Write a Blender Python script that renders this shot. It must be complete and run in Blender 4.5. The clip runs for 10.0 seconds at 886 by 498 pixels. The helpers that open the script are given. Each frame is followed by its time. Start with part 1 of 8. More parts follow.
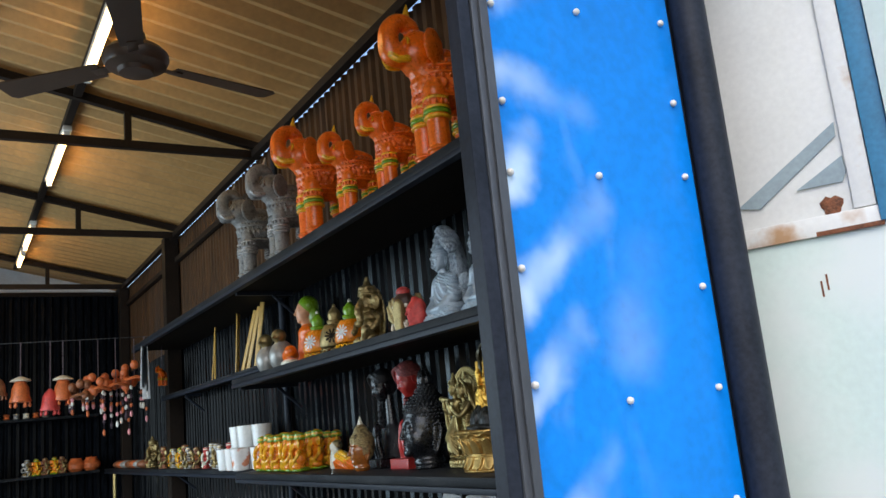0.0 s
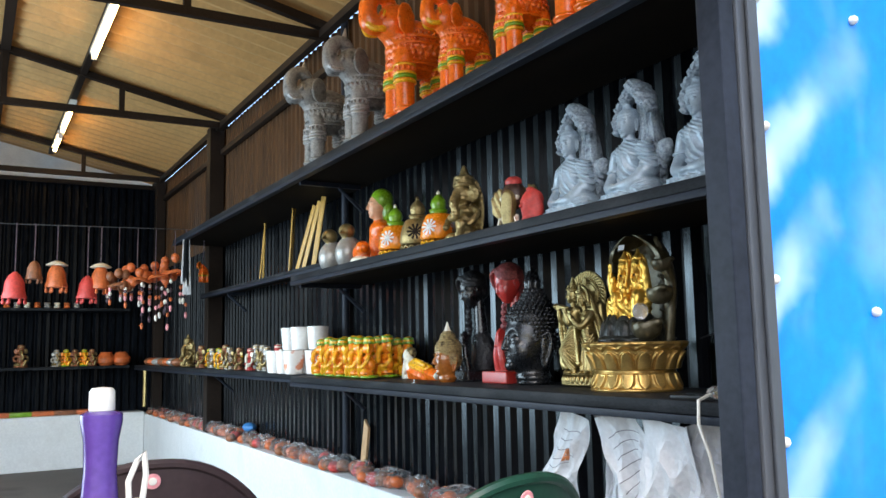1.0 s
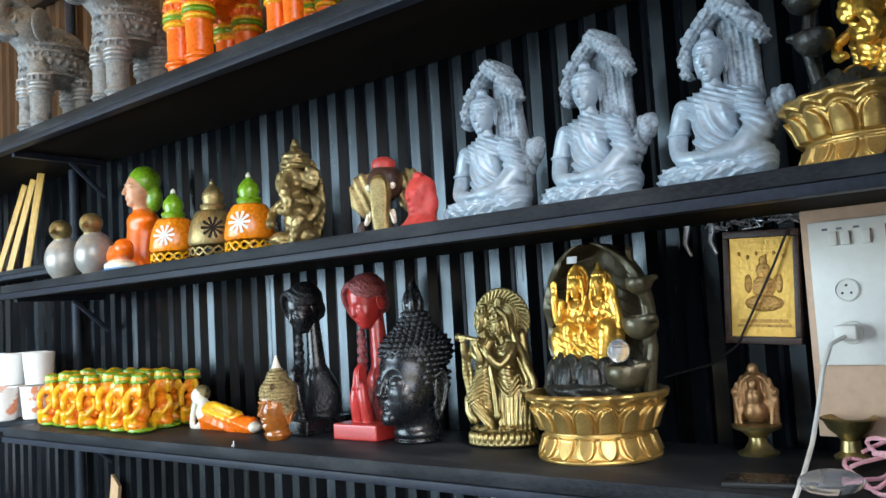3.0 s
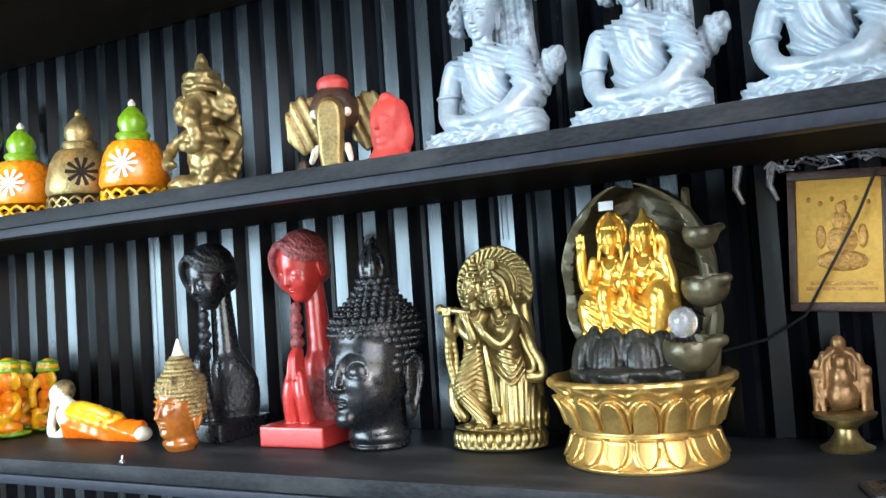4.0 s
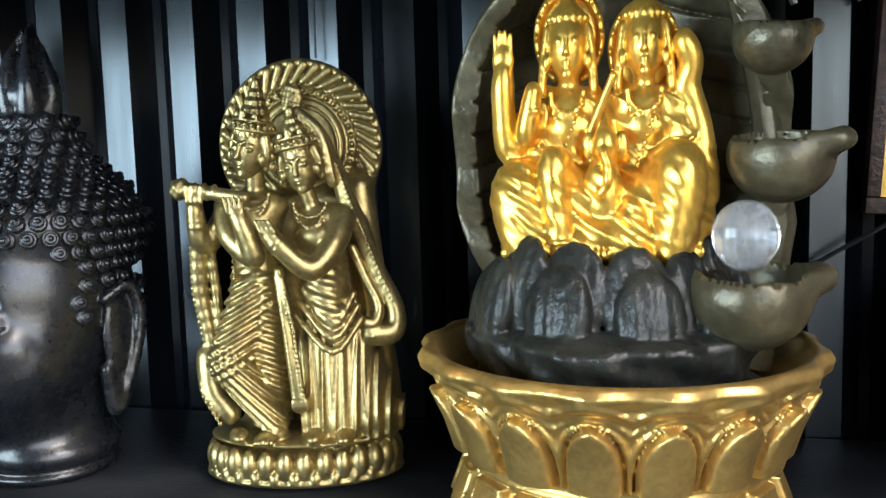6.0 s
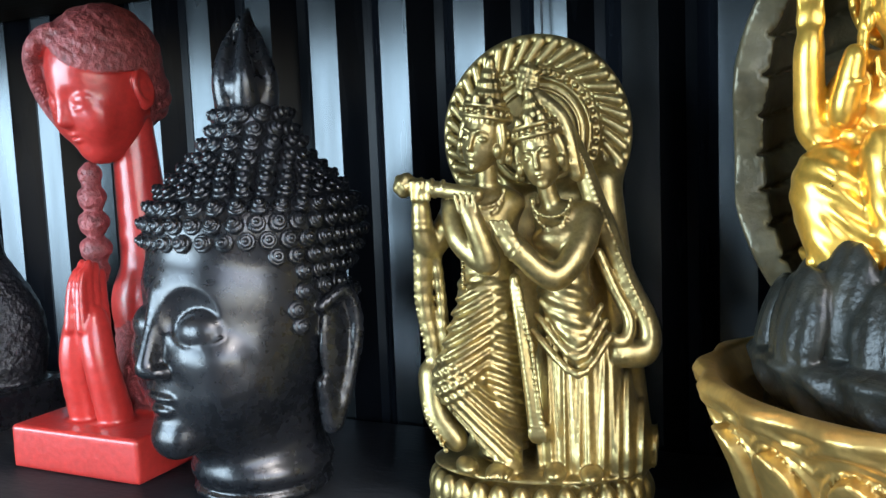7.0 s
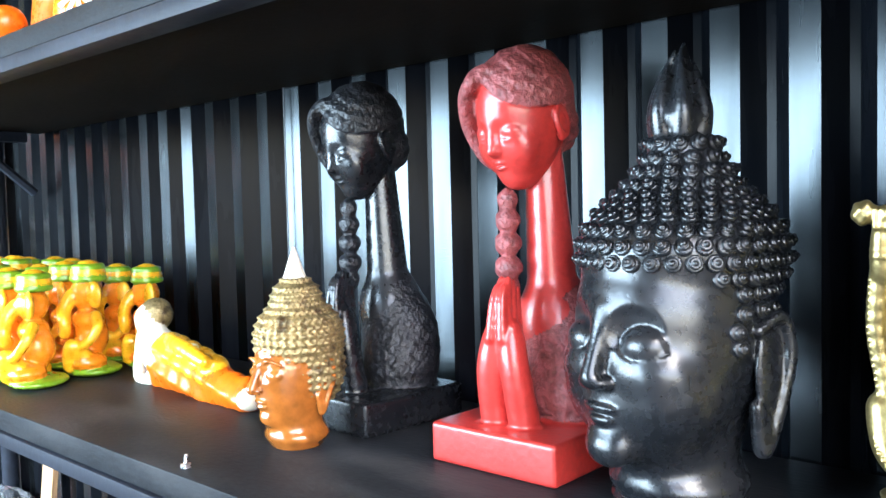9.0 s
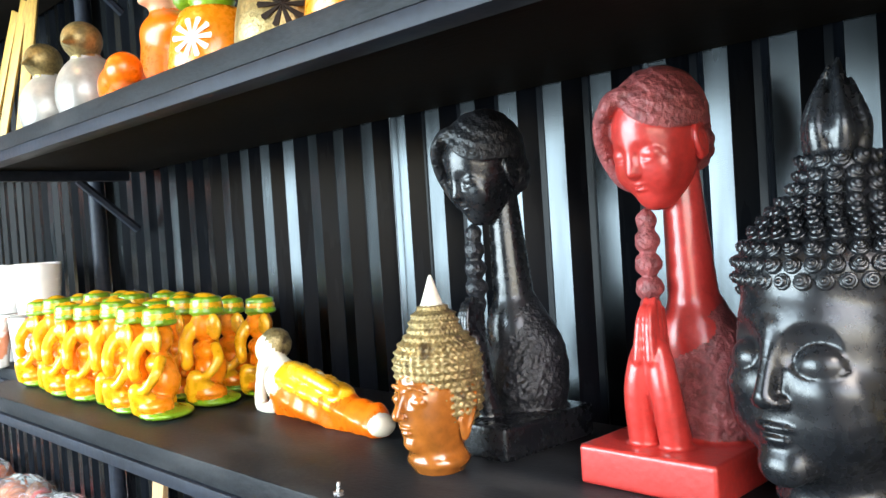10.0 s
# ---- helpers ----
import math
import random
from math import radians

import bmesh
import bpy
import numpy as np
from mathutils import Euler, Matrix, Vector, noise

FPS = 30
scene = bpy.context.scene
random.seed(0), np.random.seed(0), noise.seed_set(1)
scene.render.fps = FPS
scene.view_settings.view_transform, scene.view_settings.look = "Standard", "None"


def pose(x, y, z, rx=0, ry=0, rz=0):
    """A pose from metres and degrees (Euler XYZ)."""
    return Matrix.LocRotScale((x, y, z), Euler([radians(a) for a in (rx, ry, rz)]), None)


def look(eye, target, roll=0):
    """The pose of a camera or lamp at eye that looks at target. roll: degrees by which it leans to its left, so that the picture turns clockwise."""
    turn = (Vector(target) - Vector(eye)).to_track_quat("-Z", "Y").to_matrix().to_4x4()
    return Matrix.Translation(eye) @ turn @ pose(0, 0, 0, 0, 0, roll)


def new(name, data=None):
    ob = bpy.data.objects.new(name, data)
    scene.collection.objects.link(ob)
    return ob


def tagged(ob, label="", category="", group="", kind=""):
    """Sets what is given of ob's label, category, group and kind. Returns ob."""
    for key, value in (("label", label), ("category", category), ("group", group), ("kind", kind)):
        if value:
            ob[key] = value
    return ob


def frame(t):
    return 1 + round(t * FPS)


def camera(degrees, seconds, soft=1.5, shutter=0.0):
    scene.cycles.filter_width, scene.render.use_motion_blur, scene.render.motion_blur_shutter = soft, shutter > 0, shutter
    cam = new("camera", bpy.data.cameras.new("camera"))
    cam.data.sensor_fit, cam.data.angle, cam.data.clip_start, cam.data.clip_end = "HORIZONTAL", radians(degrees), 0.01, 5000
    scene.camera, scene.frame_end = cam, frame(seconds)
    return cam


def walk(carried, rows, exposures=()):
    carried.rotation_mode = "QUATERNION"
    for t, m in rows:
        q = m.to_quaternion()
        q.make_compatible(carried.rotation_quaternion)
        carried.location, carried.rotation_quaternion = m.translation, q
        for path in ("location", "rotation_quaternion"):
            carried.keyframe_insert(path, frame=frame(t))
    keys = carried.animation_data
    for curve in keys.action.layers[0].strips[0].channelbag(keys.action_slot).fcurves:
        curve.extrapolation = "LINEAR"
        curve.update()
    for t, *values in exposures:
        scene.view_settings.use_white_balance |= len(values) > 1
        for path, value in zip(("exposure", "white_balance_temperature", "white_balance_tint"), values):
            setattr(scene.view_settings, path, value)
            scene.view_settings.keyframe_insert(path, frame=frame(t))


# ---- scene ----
cam = camera(56.4, 10.0, shutter=0.0)
PATH = [
    (0, (0.038, 0.14, 1.395), (1.063, 1.81, 1.796), -5.6),
    (0.5, (0.026, 0.458, 1.407), (0.995, 2.173, 1.752), -3.4),
    (1, (-0.008, 0.656, 1.351), (0.981, 2.379, 1.586), -1.1),
    (1.5, (-0.079, 0.912, 1.418), (1.233, 2.41, 1.603), -1.5),
    (2, (-0.107, 1.019, 1.472), (1.355, 2.369, 1.668), -1.1),
    (2.5, (-0.015, 1.237, 1.475), (1.497, 2.534, 1.645), -2.4),
    (2.7, (0.027, 1.335, 1.489), (1.547, 2.624, 1.657), -2.8),
    (3.8, (0.219, 1.878, 1.532), (1.956, 2.865, 1.629), -4.0),
    (4, (0.281, 1.941, 1.495), (2.049, 2.871, 1.59), -3.8),
    (4.5, (0.533, 2.04, 1.493), (2.335, 2.896, 1.631), -2.6),
    (5, (0.67, 2.145, 1.448), (2.574, 2.755, 1.408), -1.9),
    (5.2, (0.709, 2.169, 1.463), (2.629, 2.711, 1.317), -3.2),
    (6.3, (0.967, 2.271, 1.479), (2.904, 2.719, 1.264), -1.2),
    (6.5, (0.984, 2.285, 1.481), (2.894, 2.835, 1.261), -1.7),
    (7, (0.976, 2.33, 1.473), (2.789, 3.149, 1.273), -2.3),
    (7.5, (0.97, 2.344, 1.471), (2.726, 3.286, 1.293), -2.3),
    (8, (0.953, 2.367, 1.468), (2.651, 3.413, 1.312), -1.9),
    (8.2, (0.924, 2.39, 1.47), (2.618, 3.441, 1.315), -2.0),
    (8.5, (0.922, 2.396, 1.472), (2.529, 3.578, 1.33), -1.8),
    (9, (0.879, 2.423, 1.471), (2.367, 3.757, 1.372), -1.4),
    (9.5, (0.843, 2.446, 1.468), (2.234, 3.881, 1.398), -1.2),
    (10, (0.816, 2.475, 1.482), (2.214, 3.904, 1.433), -3.7),
]
EXPOSURES = [(0.0, -0.55, 6500, 10), (0.5, -0.3, 6500, 10), (1.0, 0.15, 6500, 10), (1.5, 0.25, 6500, 10), (2.5, 0.4, 6500, 10), (4.0, 1.25, 6600, 10), (5.0, 1.4, 6700, 10), (6.5, 0.85, 6400, 10), (7.5, 1.65, 6150, 10), (8.5, 2.0, 6050, 10), (9.5, 2.0, 6500, 10), (10.0, 1.5, 6900, 10)]
walk(cam, [(t, look(eye, target, roll)) for t, eye, target, roll in PATH], EXPOSURES)

# world, sun
world = bpy.data.worlds.new("sky")
scene.world = world
world.use_nodes = True
_n = world.node_tree.nodes
_sky = _n.new("ShaderNodeTexSky")
_sky.sky_type, _sky.sun_disc = "NISHITA", False
_sky.sun_elevation, _sky.sun_rotation = radians(48), radians(215)
_sky.air_density, _sky.dust_density = 1.0, 1.8
world.node_tree.links.new(_sky.outputs[0], _n["Background"].inputs[0])
_n["Background"].inputs[1].default_value = 0.47
_sun = new("sun", bpy.data.lights.new("sun", "SUN"))
_sun.data.energy, _sun.data.angle, _sun.data.color = 1.5, radians(25), (1.0, 0.96, 0.9)
_sun.matrix_world = look((-4.0, -5.8, 7.8), (0, 0, 0))

# area lamp added in place of daylight from the west side, itself unseen
_day = new("west_daylight_standin", bpy.data.lights.new("west_daylight_standin", "AREA"))
_day.data.shape, _day.data.size, _day.data.size_y, _day.data.energy, _day.data.color = "RECTANGLE", 4.1, 1.70, 150, (0.66, 0.86, 1.0)
_day.matrix_world = look((-1.48, 5.45, 1.66), (1.0, 5.45, 1.64))

SLAB, S1, S2, S3 = 0.28, 1.232, 1.687, 2.172   # floor and the tops of the three shelves
FRONT, BACK = 1.27, 1.655                       # front edge of the shelves, face of the ribbed wall


# materials
def mat(name, col, rough=0.5, metal=0.0, var=0.2, scale=6.0, fine=70.0, bump=0.15, spec=0.5, col2=None, coat=0.0, rvar=0.15, vec="Object", stretch=(1, 1, 1), thr=None, emit=None):
    """Principled material with grain at two scales: col varies by var, col2 comes in as stains above thr."""
    m = bpy.data.materials.new(name)
    m.use_nodes = True
    n, l = m.node_tree.nodes, m.node_tree.links
    b = n["Principled BSDF"]
    tc = n.new("ShaderNodeTexCoord")
    mp = n.new("ShaderNodeMapping")
    mp.inputs["Scale"].default_value = stretch
    l.new(tc.outputs[vec], mp.inputs[0])
    oi = n.new("ShaderNodeObjectInfo")
    ad = n.new("ShaderNodeVectorMath")
    ad.operation = "ADD"
    l.new(mp.outputs[0], ad.inputs[0])
    mu = n.new("ShaderNodeMath")
    mu.operation, mu.inputs[1].default_value = "MULTIPLY", 17.0
    l.new(oi.outputs["Random"], mu.inputs[0])
    l.new(mu.outputs[0], ad.inputs[1])
    big, small = n.new("ShaderNodeTexNoise"), n.new("ShaderNodeTexNoise")
    big.inputs["Scale"].default_value, small.inputs["Scale"].default_value = scale, fine
    big.inputs["Detail"].default_value, small.inputs["Detail"].default_value = 5, 3
    for t in (big, small):
        l.new(ad.outputs[0], t.inputs["Vector"])
    mix = n.new("ShaderNodeMix")
    mix.data_type = "RGBA"
    mix.inputs["A"].default_value = (*[max(0, c * (1 - var)) for c in col], 1)
    mix.inputs["B"].default_value = (*[min(1, c * (1 + var)) for c in col], 1)
    av = n.new("ShaderNodeMath")
    av.operation = "MULTIPLY_ADD"
    av.inputs[1].default_value = 0.5
    l.new(small.outputs[0], av.inputs[0])
    h = n.new("ShaderNodeMath")
    h.operation, h.inputs[1].default_value = "MULTIPLY", 0.5
    l.new(big.outputs[0], h.inputs[0])
    l.new(h.outputs[0], av.inputs[2])
    r = n.new("ShaderNodeMapRange")
    r.inputs["From Min"].default_value, r.inputs["From Max"].default_value = 0.35, 0.65
    l.new(av.outputs[0], r.inputs[0])
    l.new(r.outputs[0], mix.inputs["Factor"])
    out = mix.outputs["Result"]
    if col2:
        lo, hi = thr or (0.55, 0.7)
        r2 = n.new("ShaderNodeMapRange")
        r2.inputs["From Min"].default_value, r2.inputs["From Max"].default_value = lo, hi
        l.new(big.outputs[0], r2.inputs[0])
        m2 = n.new("ShaderNodeMix")
        m2.data_type = "RGBA"
        l.new(r2.outputs[0], m2.inputs["Factor"])
        l.new(out, m2.inputs["A"])
        m2.inputs["B"].default_value = (*col2, 1)
        out = m2.outputs["Result"]
    l.new(out, b.inputs["Base Color"])
    rr = n.new("ShaderNodeMapRange")
    rr.inputs["To Min"].default_value, rr.inputs["To Max"].default_value = max(0.02, rough - rvar), min(1, rough + rvar)
    l.new(av.outputs[0], rr.inputs[0])
    l.new(rr.outputs[0], b.inputs["Roughness"])
    b.inputs["Metallic"].default_value = metal
    b.inputs["Specular IOR Level"].default_value = spec
    b.inputs["Coat Weight"].default_value = coat
    b.inputs["Coat Roughness"].default_value = 0.12
    if bump:
        bp = n.new("ShaderNodeBump")
        bp.inputs["Strength"].default_value, bp.inputs["Distance"].default_value = bump, 0.004
        l.new(small.outputs[0], bp.inputs["Height"])
        l.new(bp.outputs[0], b.inputs["Normal"])
    if emit:
        b.inputs["Emission Color"].default_value, b.inputs["Emission Strength"].default_value = (*emit[:3], 1), emit[3]
    return m


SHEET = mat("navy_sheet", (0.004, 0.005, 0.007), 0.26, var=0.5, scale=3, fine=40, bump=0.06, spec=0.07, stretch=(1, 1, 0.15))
# sheen put into the colour: metallic crests against near-black valleys of one paint
CREST_SHEEN = mat("rib_crest_sheen", (0.052, 0.059, 0.064), 0.26, metal=1.0, var=0.4, scale=3, fine=50, bump=0.04, rvar=0.08, stretch=(1, 1, 0.12), col2=(0.034, 0.039, 0.043), thr=(0.5, 0.75))
SHEET_BARE = mat("bare_sheet", (0.066, 0.031, 0.012), 0.6, spec=0.2, var=0.45, scale=3, fine=40, bump=0.06, stretch=(1, 1, 0.2), col2=(0.05, 0.03, 0.02))
SHELF = mat("black_board", (0.017, 0.019, 0.022), 0.50, spec=0.08, var=0.5, scale=5, fine=90, bump=0.12, stretch=(3, 1, 3), col2=(0.046, 0.047, 0.049), thr=(0.52, 0.80))
# brown-black for shelf undersides: their shade is put into this colour
SHADE_BOARD = mat("brown_shade_board", (0.010, 0.0075, 0.0055), 0.7, spec=0.05, var=0.4, scale=4, fine=60, bump=0.15, stretch=(3, 1, 3))
STEEL_DARK = mat("dark_steel", (0.018, 0.012, 0.009), 0.55, spec=0.15, var=0.3, bump=0.1)
STEEL_NAVY = mat("navy_steel", (0.018, 0.022, 0.032), 0.45, spec=0.15, var=0.35, bump=0.1)
STEEL_GREY = mat("grey_steel", (0.06, 0.066, 0.076), 0.42, metal=0.2, var=0.2, scale=4, bump=0.08, stretch=(1, 1, 0.3), col2=(0.08, 0.085, 0.095))
ROOF = mat("roof_sheet", (0.47, 0.275, 0.10), 0.6, var=0.14, scale=2.2, fine=30, bump=0.1, col2=(0.26, 0.145, 0.05), thr=(0.58, 0.9))
WHITE = mat("white_plaster", (0.72, 0.73, 0.72), 0.8, var=0.08, scale=2.5, fine=60, bump=0.25, col2=(0.55, 0.55, 0.53), thr=(0.55, 0.8))
CEMENT = mat("cement_floor", (0.12, 0.108, 0.095), 0.75, var=0.25, scale=2, fine=45, bump=0.3, col2=(0.08, 0.072, 0.062))
EARTH = mat("pale_ground", (0.17, 0.15, 0.125), 0.9, var=0.25, scale=0.7, fine=14, bump=0.4)
BRASS = mat("antique_brass", (0.37, 0.285, 0.12), 0.36, metal=0.88, var=0.3, scale=45, fine=300, bump=0.04, col2=(0.16, 0.12, 0.06), thr=(0.6, 0.8))
GOLD = mat("bright_gold_paint", (0.84, 0.50, 0.09), 0.30, metal=0.8, var=0.15, scale=40, fine=300, bump=0.02, rvar=0.08)
GOLD_BOWL = mat("gold_bowl_paint", (0.55, 0.36, 0.115), 0.34, metal=0.8, var=0.18, scale=14, fine=200, bump=0.05, col2=(0.32, 0.21, 0.06), thr=(0.62, 0.85))
BRONZE = mat("dull_bronze", (0.33, 0.24, 0.10), 0.42, metal=0.7, var=0.4, scale=30, fine=200, bump=0.3, col2=(0.10, 0.08, 0.04), thr=(0.55, 0.75))
BLACK_RESIN = mat("black_resin", (0.008, 0.009, 0.011), 0.27, var=0.4, scale=14, fine=160, bump=0.05, spec=0.6, col2=(0.018, 0.018, 0.020), thr=(0.5, 0.8))
BLACK_WORN = mat("black_carved", (0.014, 0.015, 0.018), 0.36, var=0.5, scale=60, fine=190, bump=0.9)
RED_RESIN = mat("red_resin", (0.44, 0.032, 0.026), 0.32, var=0.2, scale=14, fine=160, bump=0.08, coat=0.3)
RED_WORN = mat("red_carved", (0.26, 0.06, 0.06), 0.5, var=0.45, scale=60, fine=190, bump=0.9)
STONE_GREY = mat("grey_stone_paint", (0.35, 0.425, 0.49), 0.36, metal=0.2, var=0.16, scale=16, fine=120, bump=0.05, col2=(0.22, 0.26, 0.30), thr=(0.6, 0.85))
STONE_BARK = mat("grey_bark_paint", (0.34, 0.40, 0.45), 0.55, var=0.4, scale=50, fine=170, bump=0.45, col2=(0.10, 0.12, 0.15), thr=(0.5, 0.7))
ORANGE = mat("orange_glaze", (0.84, 0.14, 0.004), 0.30, var=0.25, scale=20, fine=120, bump=0.1, coat=0.2)
AMBER = mat("amber_glaze", (0.84, 0.24, 0.008), 0.28, var=0.2, scale=20, fine=120, bump=0.1, coat=0.3)
YELLOW = mat("yellow_glaze", (0.84, 0.41, 0.012), 0.28, var=0.2, scale=20, fine=120, bump=0.1, coat=0.4)
GREEN = mat("green_glaze", (0.17, 0.33, 0.012), 0.3, var=0.3, scale=20, fine=120, bump=0.1, coat=0.4)
GREY_EL = mat("grey_carved_stone", (0.21, 0.205, 0.195), 0.5, var=0.4, scale=25, fine=150, bump=0.4, col2=(0.07, 0.068, 0.066))
SILVER_EL = mat("silvered_carving", (0.36, 0.35, 0.34), 0.38, metal=0.4, var=0.3, scale=40, fine=150, bump=0.4, col2=(0.12, 0.118, 0.115))
ROCK = mat("dark_rock_resin", (0.020, 0.021, 0.018), 0.36, var=0.45, scale=25, fine=110, bump=0.45, spec=0.35, col2=(0.055, 0.048, 0.030), thr=(0.55, 0.8))
COPPER = mat("coppery_brass", (0.34, 0.18, 0.075), 0.38, metal=0.65, var=0.35, scale=40, fine=200, bump=0.25)
LEAFY = mat("olive_leaf_resin", (0.095, 0.080, 0.045), 0.33, metal=0.4, var=0.35, scale=20, fine=110, bump=0.25)
BROWN_GLOSS = mat("brown_glaze", (0.32, 0.10, 0.016), 0.18, var=0.3, scale=20, fine=90, bump=0.05, coat=0.7)
HAIR_GOLD = mat("gilded_curls", (0.36, 0.27, 0.12), 0.4, metal=0.55, var=0.5, scale=60, fine=260, bump=0.5, col2=(0.07, 0.045, 0.02), thr=(0.48, 0.66))
IVORY = mat("ivory_paint", (0.78, 0.72, 0.58), 0.4, var=0.12, bump=0.1)
PAPER = mat("paper", (0.64, 0.65, 0.67), 0.8, var=0.12, scale=9, bump=0.15)
INK = mat("newsprint", (0.20, 0.20, 0.22), 0.8, var=0.2, bump=0)
INK_ORANGE = mat("printed_photo", (0.50, 0.17, 0.06), 0.6, var=0.5, scale=40, bump=0)
PLASTIC_WHITE = mat("white_plastic", (0.76, 0.73, 0.66), 0.35, var=0.04, bump=0.03)
WOOD = mat("pale_wood", (0.52, 0.31, 0.15), 0.6, var=0.25, scale=6, fine=50, bump=0.15, stretch=(4, 4, 0.6))
BOARD = mat("peach_board", (0.62, 0.40, 0.26), 0.55, var=0.1, scale=5, fine=60, bump=0.08)
STICK = mat("yellow_stick", (0.55, 0.31, 0.06), 0.45, var=0.3, scale=20, fine=80, bump=0.2, stretch=(4, 4, 0.6))
TERRA = mat("terracotta", (0.56, 0.13, 0.035), 0.45, var=0.3, scale=20, fine=90, bump=0.2)
TERRA_DARK = mat("brown_terracotta", (0.24, 0.085, 0.035), 0.5, var=0.4, scale=25, fine=90, bump=0.3)
PINK = mat("pink_yarn", (0.82, 0.42, 0.46), 0.8, var=0.2, scale=60, fine=300, bump=0.5)
PINK_PAINT = mat("pink_paint", (0.75, 0.30, 0.32), 0.4, var=0.2, bump=0.1)
BLUE_PAINT = mat("blue_paint", (0.05, 0.20, 0.45), 0.4, var=0.3, bump=0.1)
RED_PAINT = mat("red_paint", (0.54, 0.055, 0.045), 0.5, var=0.3, bump=0.1)
SKIN_PAINT = mat("peach_paint", (0.68, 0.33, 0.18), 0.4, var=0.15, bump=0.05)
CERAMIC = mat("white_ceramic", (0.80, 0.79, 0.76), 0.25, var=0.05, bump=0.03, coat=0.3)
CERAMIC_PRINT = mat("flower_print_ceramic", (0.80, 0.76, 0.72), 0.25, var=0.05, scale=24, bump=0.0, col2=(0.70, 0.25, 0.12), thr=(0.56, 0.62))
GREY_PAINT = mat("pearl_grey_paint", (0.40, 0.38, 0.35), 0.35, metal=0.3, var=0.2, bump=0.1)
CHAIR_BROWN = mat("brown_plastic", (0.045, 0.028, 0.030), 0.38, var=0.2, bump=0.1)
CHAIR_GREEN = mat("green_plastic", (0.012, 0.055, 0.035), 0.38, var=0.2, bump=0.1)
PURPLE = mat("purple_plastic", (0.11, 0.055, 0.29), 0.22, var=0.15, bump=0.05, coat=0.3)
PALE_GREEN = mat("pale_green_sheet_metal", (0.58, 0.70, 0.66), 0.5, var=0.06, scale=2.5, fine=50, bump=0.08, col2=(0.66, 0.72, 0.70), thr=(0.45, 0.6))
RUST_WHITE = mat("rusty_white_sheet_metal", (0.70, 0.71, 0.69), 0.5, var=0.06, scale=5, fine=60, bump=0.1, col2=(0.45, 0.27, 0.14), thr=(0.66, 0.76))
RUST = mat("rust", (0.17, 0.06, 0.025), 0.8, var=0.5, scale=40, fine=160, bump=0.8)
GREY_BLUE = mat("grey_blue_sheet", (0.26, 0.33, 0.36), 0.5, var=0.15, bump=0.05)
STRIPE_BLUE = mat("blue_sheet", (0.04, 0.20, 0.36), 0.45, var=0.2, bump=0.08)
BLACK_RUBBER = mat("black_cable", (0.012, 0.012, 0.012), 0.5, var=0.2, bump=0)
RED_PRINT = mat("red_print", (0.60, 0.04, 0.03), 0.5, var=0.1, bump=0)
TINSEL = mat("tinsel_silver", (0.55, 0.56, 0.58), 0.3, metal=0.9, var=0.4, scale=80, fine=300, bump=0.6)
FAN_BROWN = mat("brown_enamel", (0.06, 0.035, 0.022), 0.35, var=0.2, bump=0.05)
BEAD_DARK = mat("dark_beads", (0.06, 0.035, 0.05), 0.3, var=0.5, scale=90, bump=0.1)
FRAME_BROWN = mat("dark_frame_wood", (0.055, 0.026, 0.018), 0.4, var=0.4, scale=60, fine=200, bump=0.4)
GOLD_FOIL = mat("gold_foil_sheet", (0.72, 0.42, 0.09), 0.35, metal=0.55, var=0.12, scale=18, fine=150, bump=0.2, col2=(0.62, 0.33, 0.06))
FOIL_RELIEF = mat("embossed_foil", (0.55, 0.28, 0.07), 0.4, metal=0.5, var=0.25, scale=60, fine=200, bump=0.6)


def glassy(name, col, rough, ior=1.45, trans=1.0):
    m = bpy.data.materials.new(name)
    m.use_nodes = True
    b = m.node_tree.nodes["Principled BSDF"]
    b.inputs["Base Color"].default_value = (*col, 1)
    b.inputs["Roughness"].default_value, b.inputs["IOR"].default_value = rough, ior
    b.inputs["Transmission Weight"].default_value = trans
    return m


CRYSTAL = glassy("crackled_crystal", (0.93, 0.95, 0.96), 0.12, 1.45, 0.85)
POLY = glassy("clear_plastic_bag", (0.95, 0.95, 0.95), 0.08, 1.2, 0.92)


def lamp_mat(name, col, power):
    m = bpy.data.materials.new(name)
    m.use_nodes = True
    b = m.node_tree.nodes["Principled BSDF"]
    b.inputs["Base Color"].default_value = (0.9, 0.9, 0.88, 1)
    b.inputs["Emission Color"].default_value, b.inputs["Emission Strength"].default_value = (*col, 1), power
    return m


TUBE_LIT = lamp_mat("lit_tube", (1.0, 0.62, 0.24), 26.0)


